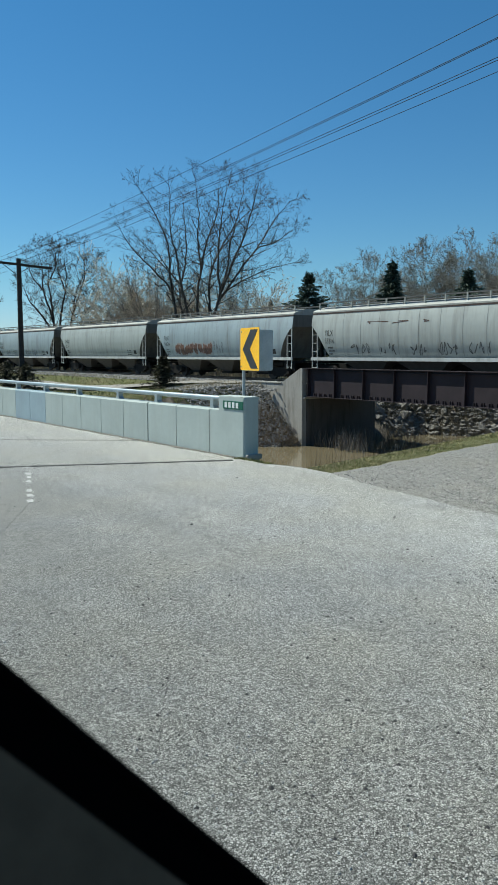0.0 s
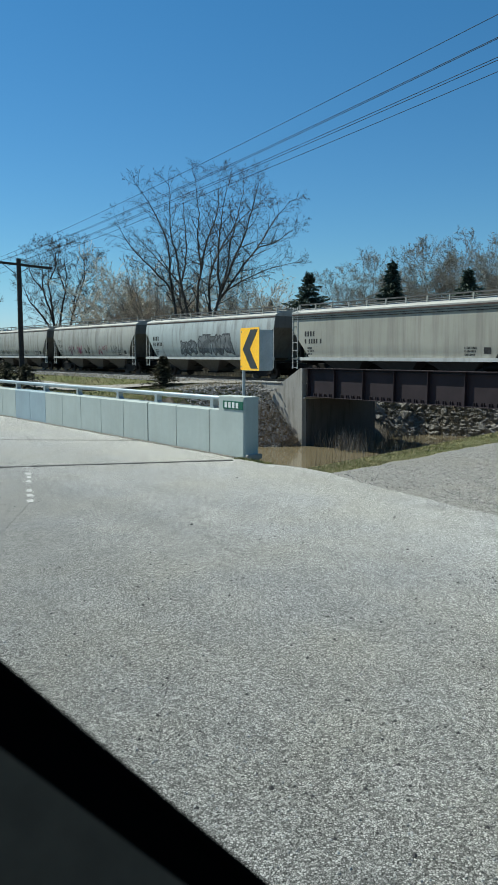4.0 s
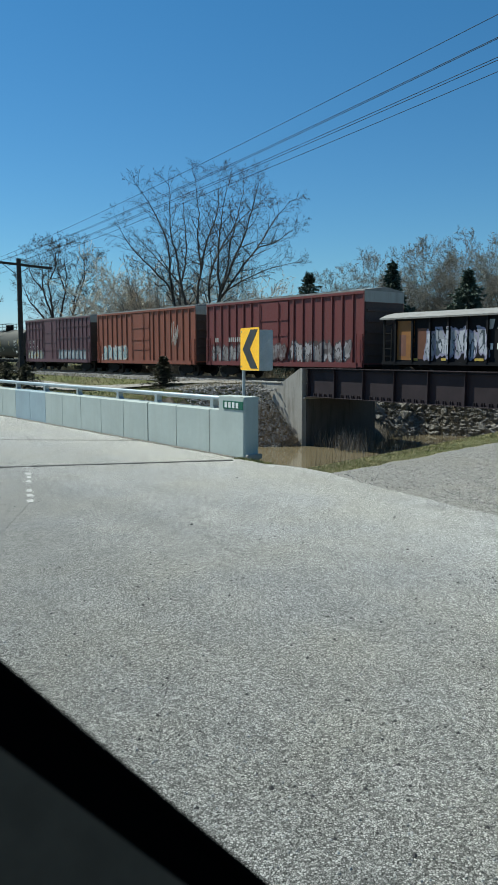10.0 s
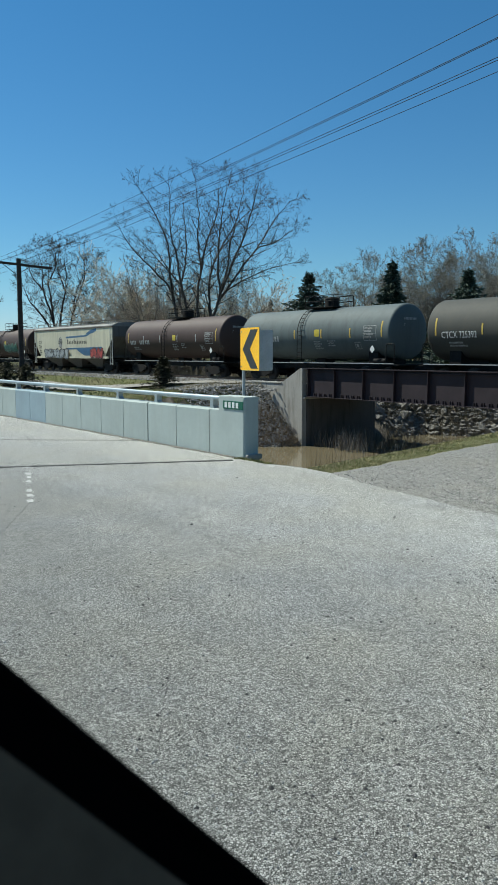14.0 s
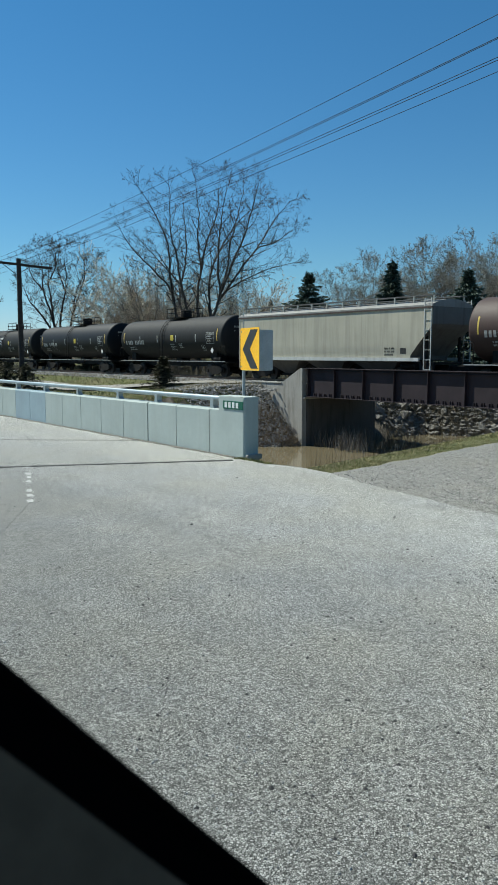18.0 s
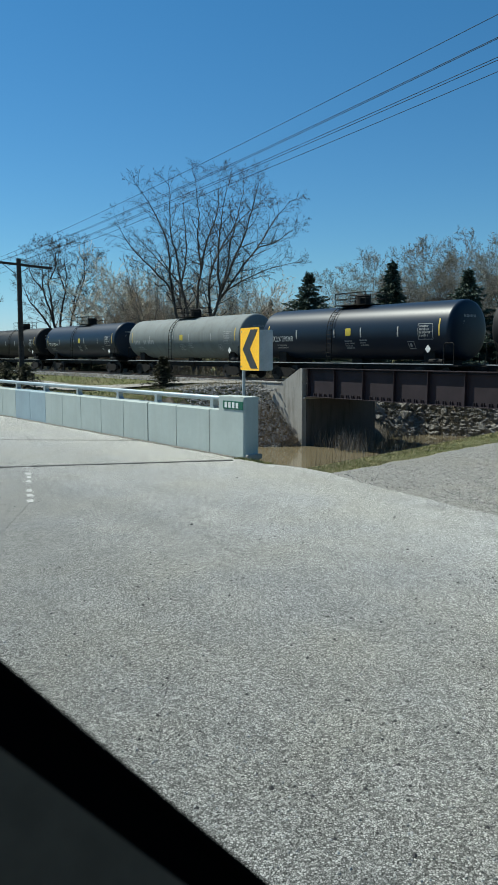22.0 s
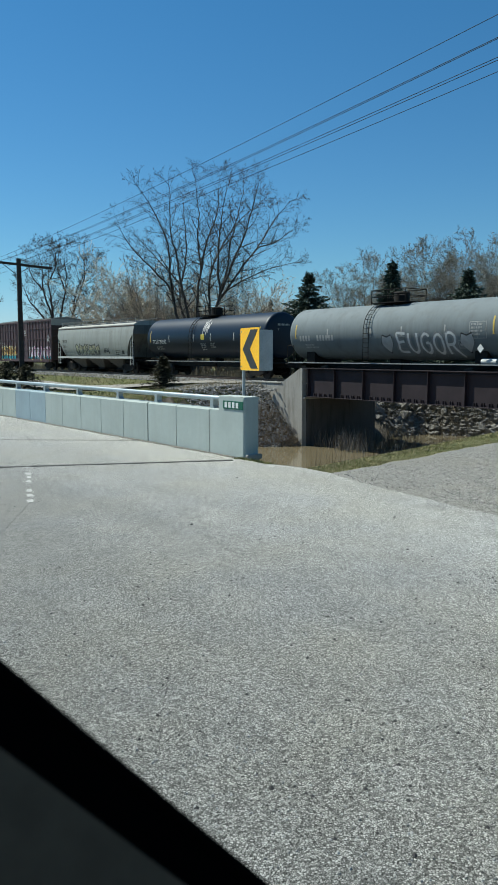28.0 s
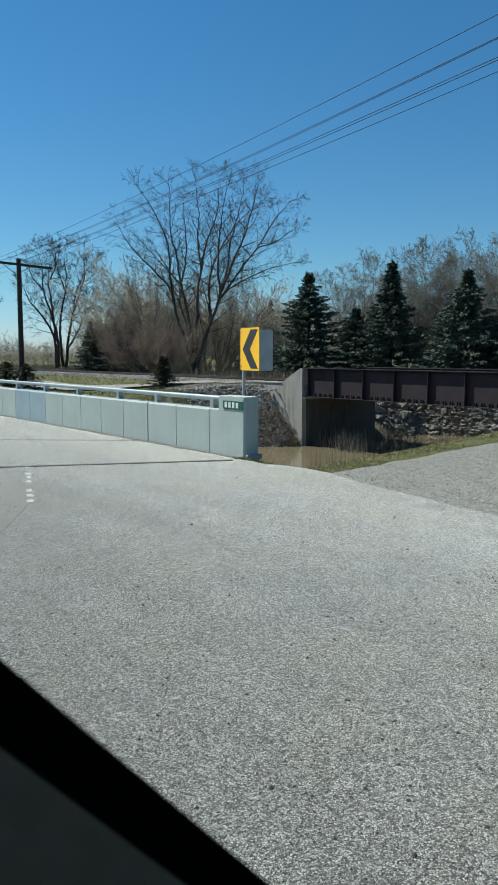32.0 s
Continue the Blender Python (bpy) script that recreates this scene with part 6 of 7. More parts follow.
def tank(L, color, label, sticker=True, seed=0):
    car = thing("tank_car", label, "freight car", group="train cars")
    mat = P_TANK[color]
    Lt = L - 2.15
    part("tank", cached(("tank", Lt, color), tank_shell_profile(Lt), mat, True), mat, car)
    ox = 0.2 if seed == 26 else (-0.7 if color in ("blueblack", "ash", "steel") else -0.25)
    part("dome_platform", cached(("dome_platform",), platform_shape, UNDER), UNDER, car, at=(ox + 0.5, 0, 0))
    part("platform_railing", cached(("platform_railing",), platform_rail, UNDER), UNDER, car, "dark safety railing", at=(ox + 0.5, 0, 0))
    part("manway_housing", cached(("manway_housing",), lambda: Shape().tube((0, 0, TZ + TR - 0.1), (0, 0, TZ + TR + 0.55), 0.42, n=18).tube((0, 0, TZ + TR + 0.55), (0, 0, TZ + TR + 0.60), 0.45, 0.40, n=18), UNDER), UNDER, car, at=(ox + 0.75, 0, 0))
    for sg in (0, 180):
        part("ladder", cached(("tank_ladder",), tank_ladder, UNDER), UNDER, car, "dark curved ladder", at=pose(ox - 0.35 if sg == 0 else ox + 0.35, 0, 0, 0, 0, sg))
    for sg in (-1, 1):
        part("side_walk", cached(("side_walk", L, sg), lambda: Shape().box(-L / 2 + 1.0, L / 2 - 1.0, sg * 1.40 - 0.03, sg * 1.40 + 0.03, 1.075, 1.12), MARKW), MARKW, car, "pale side rail")
        for e in (-1, 1):
            part("grab_rail", cached(("grab_rail",), lambda: Shape().path([(-0.3, 0, 1.1), (-0.3, 0, 2.05), (-0.22, 0, 2.15), (0.22, 0, 2.15), (0.3, 0, 2.05), (0.3, 0, 1.1)], 0.02, 6), UNDER), UNDER, car, at=(e * (L / 2 - 1.25), sg * 1.42, 0))
    for e in (-1, 1):
        part("saddle", cached(("saddle",), lambda: Shape().extrude_x([(-1.1, 1.05), (1.1, 1.05), (1.1, 1.75), (0.8, 1.5), (0, 1.3), (-0.8, 1.5), (-1.1, 1.75)], -0.35, 0.35), UNDER), UNDER, car, at=(e * (L / 2 - 2.75), 0, 0))
        part("end_platform", cached(("tank_platform",), lambda: Shape().box(-1.3, 0.3, -1.4, 1.4, 1.0, 1.06), UNDER), UNDER, car, at=pose(e * (L / 2 - 1.0), 0, 0, 0, 0, 0 if e > 0 else 180))
    part("bottom_outlet", cached(("bottom_outlet",), lambda: Shape().box(-0.4, 0.4, -0.4, 0.4, 0.75, 1.4, 0.06), UNDER), UNDER, car)
    part("brake_cylinder", cached(("brake_cylinder", color == "steel"), lambda: Shape().tube((-0.5, -1.05, 1.24), (0.35, -1.05, 1.24), 0.16, n=12), LADDERW if color == "steel" else UNDER, True), LADDERW if color == "steel" else UNDER, car, "brake cylinder", at=(L / 2 - 2.2, 0, 0))
    running_gear(car, L)
    # stripes, stencils, placards on the road side
    rng = random.Random(seed + 900)
    for i in range(6):
        x = -Lt / 2 + 0.75 + (Lt - 1.5) * i / 5
        if abs(x - ox + 0.35) < 0.4:
            x += 0.6
        end = i in (0, 5)
        s = Shape()
        rect(s, x - 0.045, x + 0.045, TZ - 0.30, TZ + (0.55 if end else 0.22), tank_surf, 0.006)
        part("reflector", s, REFY if end or sticker == 2 else MARKW, car, "vertical reflective stripe")
    mk = MARKW
    if seed in CODES:
        words(car, tank_surf, -Lt / 2 + 1.1, TZ - 0.12, " ".join(CODES[seed]), 0.31, WHITE)
    else:
        marks(car, tank_surf, -Lt / 2 + 1.1, TZ - 0.12, [(4, 1.0)], 0.32, mk, seed)
        marks(car, tank_surf, -Lt / 2 + 2.6, TZ - 0.12, [(6, 1.0)], 0.32, mk, seed + 1)
    marks(car, tank_surf, -Lt / 2 + 1.5, TZ - 0.62, [(12, 0.4), (14, 0.4)], 0.22, mk, seed + 2)
    px, pz = Lt / 2 - 2.0, TZ + 0.24
    marks(car, tank_surf, px, pz, [(8, 0.8), (7, 0.8), (8, 0.8), (6, 0.8)], 0.12, mk, seed + 3, "stencilled data panel")
    s = Shape()
    for x0, x1, z0, z1 in ((-0.10, 0.86, 0.06, 0.085), (-0.10, 0.86, -0.72, -0.695), (-0.10, -0.075, -0.72, 0.085), (0.835, 0.86, -0.72, 0.085), (0.33, 0.35, -0.72, 0.085), (-0.10, 0.86, -0.35, -0.335)):
        rect(s, px + x0, px + x1, pz + z0, pz + z1, tank_surf, 0.007)
    for x0, x1, z0, z1 in ((-0.85, -0.42, -0.82, -0.79), (-0.85, -0.42, -1.18, -1.15), (-0.85, -0.82, -1.18, -0.79), (-0.45, -0.42, -1.18, -0.79), (-0.75, -0.60, -1.08, -0.9)):
        rect(s, px + x0, px + x1, pz + z0, pz + z1, tank_surf, 0.007)
    part("stencil_border", s, mk, car, "white outlines of the data table and test stencil")
    if sticker:
        s = Shape()
        ring = rounded(ox + 0.85, ox + 1.29, TZ - 0.20, TZ + 0.22, 0.09)
        blob(s, ring, tank_surf, 0.006)
        part("warning_decal", s, PLACY, car, "yellow warning decal")
        marks(car, tank_surf, ox + 0.75, TZ - 0.45, [(9, 0.6), (11, 0.6), (8, 0.6), (10, 0.6)], 0.13, mk, seed + 4, "stencilled small print")
        marks(car, tank_surf, ox + 1.95, TZ - 0.42, [(9, 0.6), (7, 0.6), (9, 0.6)], 0.13, mk, seed + 5, "stencilled small print")
    s = Shape()
    px, pz = Lt / 2 - 1.55, TZ - 0.95
    s.add([(x, tank_surf(px, pz + 0.24) - 0.02, z) for x, z in ((px - 0.19, pz), (px, pz - 0.22), (px + 0.19, pz), (px, pz + 0.22))], [(0, 1, 2, 3)])
    part("placard", s, WHITE, car, "white diamond hazard placard")
    s = Shape()
    for z, n, hh in ((TZ + 0.62, 9, 0.13), (TZ + 0.36, 12, 0.07), (TZ + 0.24, 10, 0.07)):
        for i in range(n):
            y = -0.55 + i * hh * 0.85
            s.add([(Lt / 2 - 0.02, y, z), (Lt / 2 - 0.02, y + hh * 0.55, z), (Lt / 2 - 0.02, y + hh * 0.55, z + hh), (Lt / 2 - 0.02, y, z + hh)], [(0, 1, 2, 3)])
    part("stencil", s, mk, car, "small stencilled marks on the tank's end")
    return car


# ---- boxcars ----
BW, BZ0, BZ1 = 1.56, 1.02, 5.05


def box_surf_for(L):
    """The side of a boxcar, out over its posts."""
    Lb = L - 1.45

    def surf(x, z):
        k = (x + Lb / 2 - 0.05) / ((Lb - 0.1) / 18)
        off = abs(k - round(k)) * (Lb - 0.1) / 18
        return -(BW - 0.05) - (0.073 if off < 0.055 else 0.0)
    return surf


def boxcar(L, color, label, grid=False, end_band=ROOFW, roof=None, door_x=0.0, door_w=3.0, seed=0):
    car = thing("boxcar", label, "freight car", group="train cars")
    mat = P_BOX[color]
    Lb = L - 1.45
    h = Lb / 2
    part("body", Shape().box(-h, h, -BW + 0.05, BW - 0.05, BZ0, BZ1, 0.02), mat, car)
    rf = roof or ROOFG
    part("roof", Shape().extrude_x([(-BW - 0.02, BZ1 - 0.02), (-BW - 0.02, BZ1 + 0.05), (0, BZ1 + 0.26), (BW + 0.02, BZ1 + 0.05), (BW + 0.02, BZ1 - 0.02)], -h - 0.03, h + 0.03), rf, car, "grey shallow-pitched roof")
    for i in range(int(Lb / 1.3)):
        x = -h + 0.6 + 1.3 * i
        part("roof_rib", cached(("roof_rib", rf.name), lambda: Shape().add([(-0.06, -BW, 5.12), (0.06, -BW, 5.12), (0.06, 0, 5.34), (-0.06, 0, 5.34), (0.06, BW, 5.12), (-0.06, BW, 5.12), (-0.06, -BW, 5.06), (0.06, -BW, 5.06), (0.06, BW, 5.06), (-0.06, BW, 5.06)],
                                                                     [(0, 1, 2, 3), (3, 2, 4, 5), (0, 3, 5, 9, 6), (1, 7, 8, 4, 2), (0, 6, 7, 1), (5, 4, 8, 9)]), rf), rf, car, at=(x, 0, 0))
    for sg in (-1, 1):
        part("side_sill", cached(("box_sill", Lb, sg, color), lambda: Shape().box(-h, h, sg * BW - 0.035, sg * BW + 0.035, BZ0 - 0.16, BZ0 + 0.12), mat), mat, car)
        part("top_chord", cached(("top_chord", Lb, sg, color), lambda: Shape().box(-h, h, sg * BW - 0.03, sg * BW + 0.03, BZ1 - 0.16, BZ1 - 0.02), mat), mat, car)
        n = 18
        for i in range(n + 1):
            x = -h + 0.05 + (Lb - 0.1) * i / n
            if abs(x - door_x) < door_w / 2:
                continue
            part("side_post", cached(("side_post", color), lambda: Shape().add([(-0.06, 0.04, BZ0), (-0.045, -0.018, BZ0), (0.045, -0.018, BZ0), (0.06, 0.04, BZ0), (-0.06, 0.04, BZ1 - 0.1), (-0.045, -0.018, BZ1 - 0.1), (0.045, -0.018, BZ1 - 0.1), (0.06, 0.04, BZ1 - 0.1)],
                                                                       [(0, 1, 5, 4), (1, 2, 6, 5), (2, 3, 7, 6), (0, 3, 2, 1), (4, 5, 6, 7)]), mat), mat, car, at=pose(x, sg * BW, 0, 0, 0, 0 if sg < 0 else 180))
        if grid:
            for z in (BZ0 + 1.05, BZ0 + 2.15, BZ0 + 3.2):
                for a, b in ((-h + 0.2, door_x - door_w / 2 - 0.05), (door_x + door_w / 2 + 0.05, h - 0.2)):
                    part("side_girt", Shape().box(a, b, sg * (BW - 0.02) - 0.03, sg * (BW - 0.02) + 0.03, z - 0.04, z + 0.04), mat, car)
        d = part("door", Shape().box(door_x - door_w / 2, door_x + door_w / 2, sg * (BW - 0.03) - 0.03, sg * (BW - 0.03) + 0.03, BZ0 + 0.1, BZ1 - 0.2), mat, car, "sliding side door")
        for z in (BZ0 + 1.0, BZ0 + 1.75, BZ0 + 2.7):
            part("door_rib", Shape().box(door_x - door_w / 2 + 0.08, door_x + door_w / 2 - 0.08, sg * BW - 0.03, sg * BW + 0.03, z - 0.05, z + 0.05), mat, d)
        for x in (-0.42, 0.2):
            part("lock_bar", Shape().tube((door_x + x * door_w, sg * (BW + 0.05), BZ0 + 0.15), (door_x + x * door_w, sg * (BW + 0.05), BZ1 - 0.25), 0.03, n=6), mat, d)
        for e in (-1, 1):
            part("ladder", cached(("box_ladder", color), ladder_shape(0.85, 2.7, 5, 0.45), mat), mat, car, at=(e * (h - 0.3), sg * (BW + 0.07), 0))
    for e in (-1, 1):
        part("end_panel", cached(("box_end",), lambda: Shape().box(-0.02, 0.03, -BW + 0.06, BW - 0.06, BZ0 + 0.1, BZ1 - 0.62), SHADEGRIME), SHADEGRIME, car, "grimy end panel, darkened for shade", at=pose(e * h, 0, 0, 0, 0, 0 if e > 0 else 180))
        part("end_band", cached(("end_band", end_band.name), lambda: Shape().box(-0.02, 0.035, -BW, BW, BZ1 - 0.6, BZ1 - 0.0), end_band), end_band, car, "pale band across the top of the end", at=pose(e * h, 0, 0, 0, 0, 0 if e > 0 else 180))
        for z in (1.6, 2.2, 2.8, 3.4, 4.0):
            part("end_rib", cached(("end_rib",), lambda: Shape().box(0, 0.08, -BW + 0.15, BW - 0.15, -0.08, 0.08, 0.03), SHADEGRIME), SHADEGRIME, car, at=pose(e * (h + 0.02), 0, z, 0, 0, 0 if e > 0 else 180))
    part("underframe", Shape().box(-h, h, -1.2, 1.2, 0.88, 1.02), UNDER, car)
    running_gear(car, L)
    return car


# the older black car with a tarnished roof over its hopper body
def roofed_hopper(L):
    car = thing("roofed_hopper_car", "old black ribbed hopper car with a tarnished grey roof and graffiti", "freight car", group="train cars")
    mat = P_BOX["black"]
    h = (L - 1.3) / 2
    part("body", Shape().extrude_y([(-h + 1.0, 3.45), (h - 1.0, 3.45), (h - 1.0, 2.9), (h - 2.6, 1.2), (-h + 2.6, 1.2), (-h + 1.0, 2.9)], -1.42, 1.42), mat, car)
    part("roof", Shape().extrude_x([(-1.66, 3.40), (-1.66, 3.48), (-1.2, 3.66), (-0.5, 3.80), (0, 3.83), (0.5, 3.80), (1.2, 3.66), (1.66, 3.48), (1.66, 3.40)], -h - 0.1, h + 0.1), ROOFG, car, "tarnished grey curved roof")
    for sg in (-1, 1):
        part("side_panel", Shape().box(-h + 0.95, h - 0.95, sg * 1.44 - 0.02, sg * 1.44 + 0.02, 1.22, 3.42), mat, car)
        part("side_sill", Shape().box(-h, h, sg * 1.5 - 0.06, sg * 1.5 + 0.06, 1.06, 1.22), mat, car)
        for i in range(10):
            x = -h + 0.95 + (2 * h - 1.9) * i / 9
            part("side_post", cached(("ore_post",), lambda: Shape().box(-0.05, 0.05, -0.08, 0.08, 1.2, 3.42), mat), mat, car, at=(x, sg * 1.51, 0))
        for e in (-1, 1):
            part("ladder", cached(("ore_ladder",), ladder_shape(1.0, 3.2, 6, 0.45), UNDER), UNDER, car, at=(e * (h - 0.4), sg * 1.5, 0))
            part("corner_post", cached(("ore_corner",), lambda: Shape().box(-0.05, 0.05, -0.05, 0.05, 1.2, 3.42), mat), mat, car, at=(e * (h - 0.06), sg * 1.45, 0))
    for e in (-1, 1):
        part("end_platform", Shape().box(min(e * h, e * (h - 1.2)), max(e * h, e * (h - 1.2)), -1.45, 1.45, 1.0, 1.07), UNDER, car)
    for i in (-1, 1):
        part("hopper_bay", Shape().add([(i * 2.0 - 1.7, -1.2, 1.2), (i * 2.0 + 1.7, -1.2, 1.2), (i * 2.0 + 1.7, 1.2, 1.2), (i * 2.0 - 1.7, 1.2, 1.2), (i * 2.0 - 0.5, -0.6, 0.4), (i * 2.0 + 0.5, -0.6, 0.4), (i * 2.0 + 0.5, 0.6, 0.4), (i * 2.0 - 0.5, 0.6, 0.4)],
                                       [(3, 2, 1, 0), (4, 5, 6, 7), (0, 1, 5, 4), (1, 2, 6, 5), (2, 3, 7, 6), (3, 0, 4, 7)]), mat, car)
    running_gear(car, L)
    sf = lambda x, z: -1.462
    orange, pinkish, pale = (0.30, 0.13, 0.035), (0.20, 0.09, 0.06), (0.45, 0.46, 0.5)
    s = Shape()
    rect(s, -h + 1.0, -h + 2.15, 1.3, 3.3, sf, 0.006)
    part("graffiti", s, spray(orange), car, "orange painted end panel")
    s = Shape()
    rect(s, -h + 1.15, -h + 1.6, 1.5, 2.6, sf, 0.010)
    part("graffiti", s, spray(pinkish), car, "faded pink paint patch")
    s = Shape()
    rect(s, -h + 2.35, -h + 2.95, 1.35, 2.9, sf, 0.006)
    part("graffiti", s, spray((0.14, 0.055, 0.03)), car, "rust-red painted patch")
    post = (2 * h - 1.9) / 9
    over = lambda x, z: -1.60 if abs((x + h - 0.95) / post - round((x + h - 0.95) / post)) * post < 0.06 else -1.462
    throwup(car, over, -h + 2.9, -h + 6.6, 1.35, 2.85, 6, (0.50, 0.52, 0.58), (0.30, 0.29, 0.40), 400, "white and lilac swirling graffiti", (0.05, 0.07, 0.09))
    throwup(car, over, h - 3.4, h - 2.2, 1.5, 2.4, 2, (0.20, 0.34, 0.33), (0.04, 0.05, 0.055), 401, "small green graffiti", pale)
    s = Shape()
    for i in range(6):
        x = -h + 6.5 + i * 0.60
        s.add([(x, -1.476, 2.76), (x + 0.36, -1.476, 2.76), (x + 0.48, -1.476, 3.22), (x + 0.12, -1.476, 3.22)], [(0, 1, 2, 3)])
    part("lettering", s, spray((0.42, 0.42, 0.41)), car, "large slanting white lettering")
    marks(car, over, -h + 6.1, 2.5, [(2, 1.0)], 0.28, WHITE, 402)
    marks(car, over, -h + 6.1, 2.1, [(6, 1.0)], 0.28, WHITE, 403)
    for x in (-h + 1.9, -h + 3.9, -h + 5.9, -h + 7.9, h - 2.4):
        s = Shape()
        rect(s, x, x + 0.5, 1.28, 1.4, sf, 0.014)
        part("reflector", s, REFY, car, "yellow reflective plate")
    return car


GAPS = [-17.41, -35.41, -53.45, -71.61, -89.58, -107.23, -125.17, -143.37, -161.48, -179.38, -191.71, -205.1, -221.85, -239.09, -255.97, -273.35, -288.98, -305.28, -324.43, -341.81,
        -359.79, -376.97, -394.44, -411.7, -428.87, -446.81, -464.21, -481.75, -499.55, -516.21, -533.87, -551.47, -568.3, -584.4]
SHIFT = [(0, 0.0), (4, 70.05), (8, 140.3), (12, 210.8), (16, 281.59), (20, 352.7), (24, 424.12), (28, 496.0), (32, 566.8)]
CODES = {0: ("TILX", "55316"), 1: ("TILX", "54634"), 2: ("SHQX", "41114"), 3: ("MWCX", "482298"), 6: ("TILX", "541034"), 7: ("MWCX", "483162"), 8: ("MWCX", "483215"), 14: ("CTCX", "725392"),
         17: ("CCLX", "52056"), 19: ("BLHX", "56301"), 23: ("TCLX", "290368"), 25: ("TCLX", "290295"), 30: ("TCLX", "290242"), 31: ("WSOR", "52016")}
TRAIN = []
CV, FL = hop_surf(False), hop_surf(True)
BLACKP, RUSTP = (0.02, 0.02, 0.022), (0.20, 0.10, 0.065)


def length(k):
    return round(GAPS[k] - GAPS[k + 1], 1)


def hop_marks(car, k, n=5, surf=CV):
    Lb = length(k) - 1.75
    if k in CODES:
        words(car, surf, -Lb / 2 + 1.15, 2.95, CODES[k][0], 0.30, MARKK)
        words(car, surf, -Lb / 2 + 1.15, 2.50, CODES[k][1], 0.28, MARKK)
    else:
        marks(car, surf, -Lb / 2 + 1.15, 2.95, [(4, 1.0)], 0.30, MARKK, k)
        marks(car, surf, -Lb / 2 + 1.15, 2.50, [(6, 1.0)], 0.27, MARKK, k + 50)
    marks(car, surf, -Lb / 2 + 1.4, 2.02, [(5, 0.7), (6, 0.7), (4, 0.7)], 0.15, MARKK, k + 90, "stencilled small print")
    marks(car, surf, Lb / 2 - 3.2, 1.95, [(8, 0.7), (8, 0.7), (8, 0.7)], 0.14, MARKK, k + 120, "stencilled small print")
    s = Shape()
    rect(s, Lb / 2 - 2.1, Lb / 2 - 1.7, 1.62, 1.92, surf, 0.006)
    part("stencil", s, MARKK, car, "black square stencil panel")


car = hopper(length(0), "pale", "weathered pale grey covered hopper car with black tags")
hop_marks(car, 0)
for i, (a, b) in enumerate(((-4.9, -3.3), (-2.8, -1.6), (-0.6, 0.5), (1.2, 2.4), (3.0, 4.3), (4.9, 6.4))):
    scribble(car, CV, a, b, 1.55, 2.2, (0.09, 0.09, 0.09), 200 + i, 0.045, 4)
scribble(car, CV, -3.6, 1.4, 3.22, 3.36, (0.10, 0.055, 0.04), 207, 0.03, 3, "long rusty scrape")
TRAIN.append(car)
car = hopper(length(1), "blue", "blue-grey covered hopper car with rust-brown graffiti")
hop_marks(car, 1)
throwup(car, CV, -5.4, -0.6, 1.55, 2.35, 8, RUSTP, (0.34, 0.30, 0.28), 210, "rust-brown block graffiti", (0.10, 0.05, 0.04))
scribble(car, CV, -0.4, 0.8, 1.7, 2.5, (0.16, 0.17, 0.18), 211, 0.04, 4)
TRAIN.append(car)
car = hopper(length(2), "pale", "pale grey covered hopper car with plain stained sides")
hop_marks(car, 2)
TRAIN.append(car)
car = hopper(length(3), "blue", "dented blue-grey covered hopper car with grimy lower sides")
hop_marks(car, 3)
for i in range(5):
    scribble(car, CV, -5.2 + 1.9 * i, -3.9 + 1.9 * i, 1.5, 2.1, (0.14, 0.16, 0.17), 220 + i, 0.05, 6, "dark smeared grime and tags")
TRAIN.append(car)
car = hopper(length(4), "beige", "beige-grey ribbed-roof covered hopper car", flat=True)
hop_marks(car, 4, surf=FL)
for z in (3.66, 3.78):
    part("roof_bead", Shape().box(-7.9, 7.9, -1.60, -1.55, z, z + 0.03), UNDER, car)
TRAIN.append(car)
car = hopper(length(5), "cool", "cool grey covered hopper car with dark block graffiti")
hop_marks(car, 5)
throwup(car, CV, -3.0, -0.9, 1.55, 2.55, 3, (0.10, 0.11, 0.115), (0.05, 0.05, 0.055), 230, "dark grey block graffiti", (0.32, 0.35, 0.36))
throwup(car, CV, -0.6, 3.6, 1.55, 2.9, 5, (0.20, 0.215, 0.22), (0.07, 0.075, 0.08), 231, "dark grey block graffiti")
TRAIN.append(car)
car = hopper(length(6), "dusty", "dusty grey covered hopper car with pink and black tags")
hop_marks(car, 6)
for i, (a, b, c) in enumerate(((-4.8, -3.6, (0.16, 0.05, 0.10)), (-2.9, -1.9, (0.30, 0.06, 0.14)), (-1.3, -0.1, BLACKP), (1.3, 3.3, (0.22, 0.03, 0.07)), (3.8, 5.9, (0.14, 0.14, 0.14)))):
    scribble(car, CV, a, b, 1.55, 2.4, c, 240 + i, 0.07, 5, "spray-can tag")
TRAIN.append(car)
car = hopper(length(7), "dusty", "dusty beige-grey covered hopper car with small black tags")
hop_marks(car, 7)
for i, (a, b) in enumerate(((-5.0, -4.0), (-3.4, -2.5), (-0.5, 0.4), (2.0, 3.2))):
    scribble(car, CV, a, b, 1.6, 2.1, (0.06, 0.06, 0.06), 250 + i, 0.045, 5, "small black tag")
TRAIN.append(car)
car = hopper(length(8), "cool", "streaked cool grey covered hopper car with black scrawled graffiti")
hop_marks(car, 8)
throwup(car, CV, -4.6, -2.7, 1.55, 2.25, 3, (0.12, 0.12, 0.17), (0.02, 0.02, 0.025), 260, "black scrawled graffiti")
throwup(car, CV, -1.3, 2.2, 1.5, 2.3, 6, (0.24, 0.25, 0.28), (0.018, 0.018, 0.022), 261, "bold black outlined graffiti", (0.03, 0.03, 0.05))
TRAIN.append(car)
car = hopper(length(9), "clean", "short clean light grey two-bay covered hopper car", bays=2, flat=True)
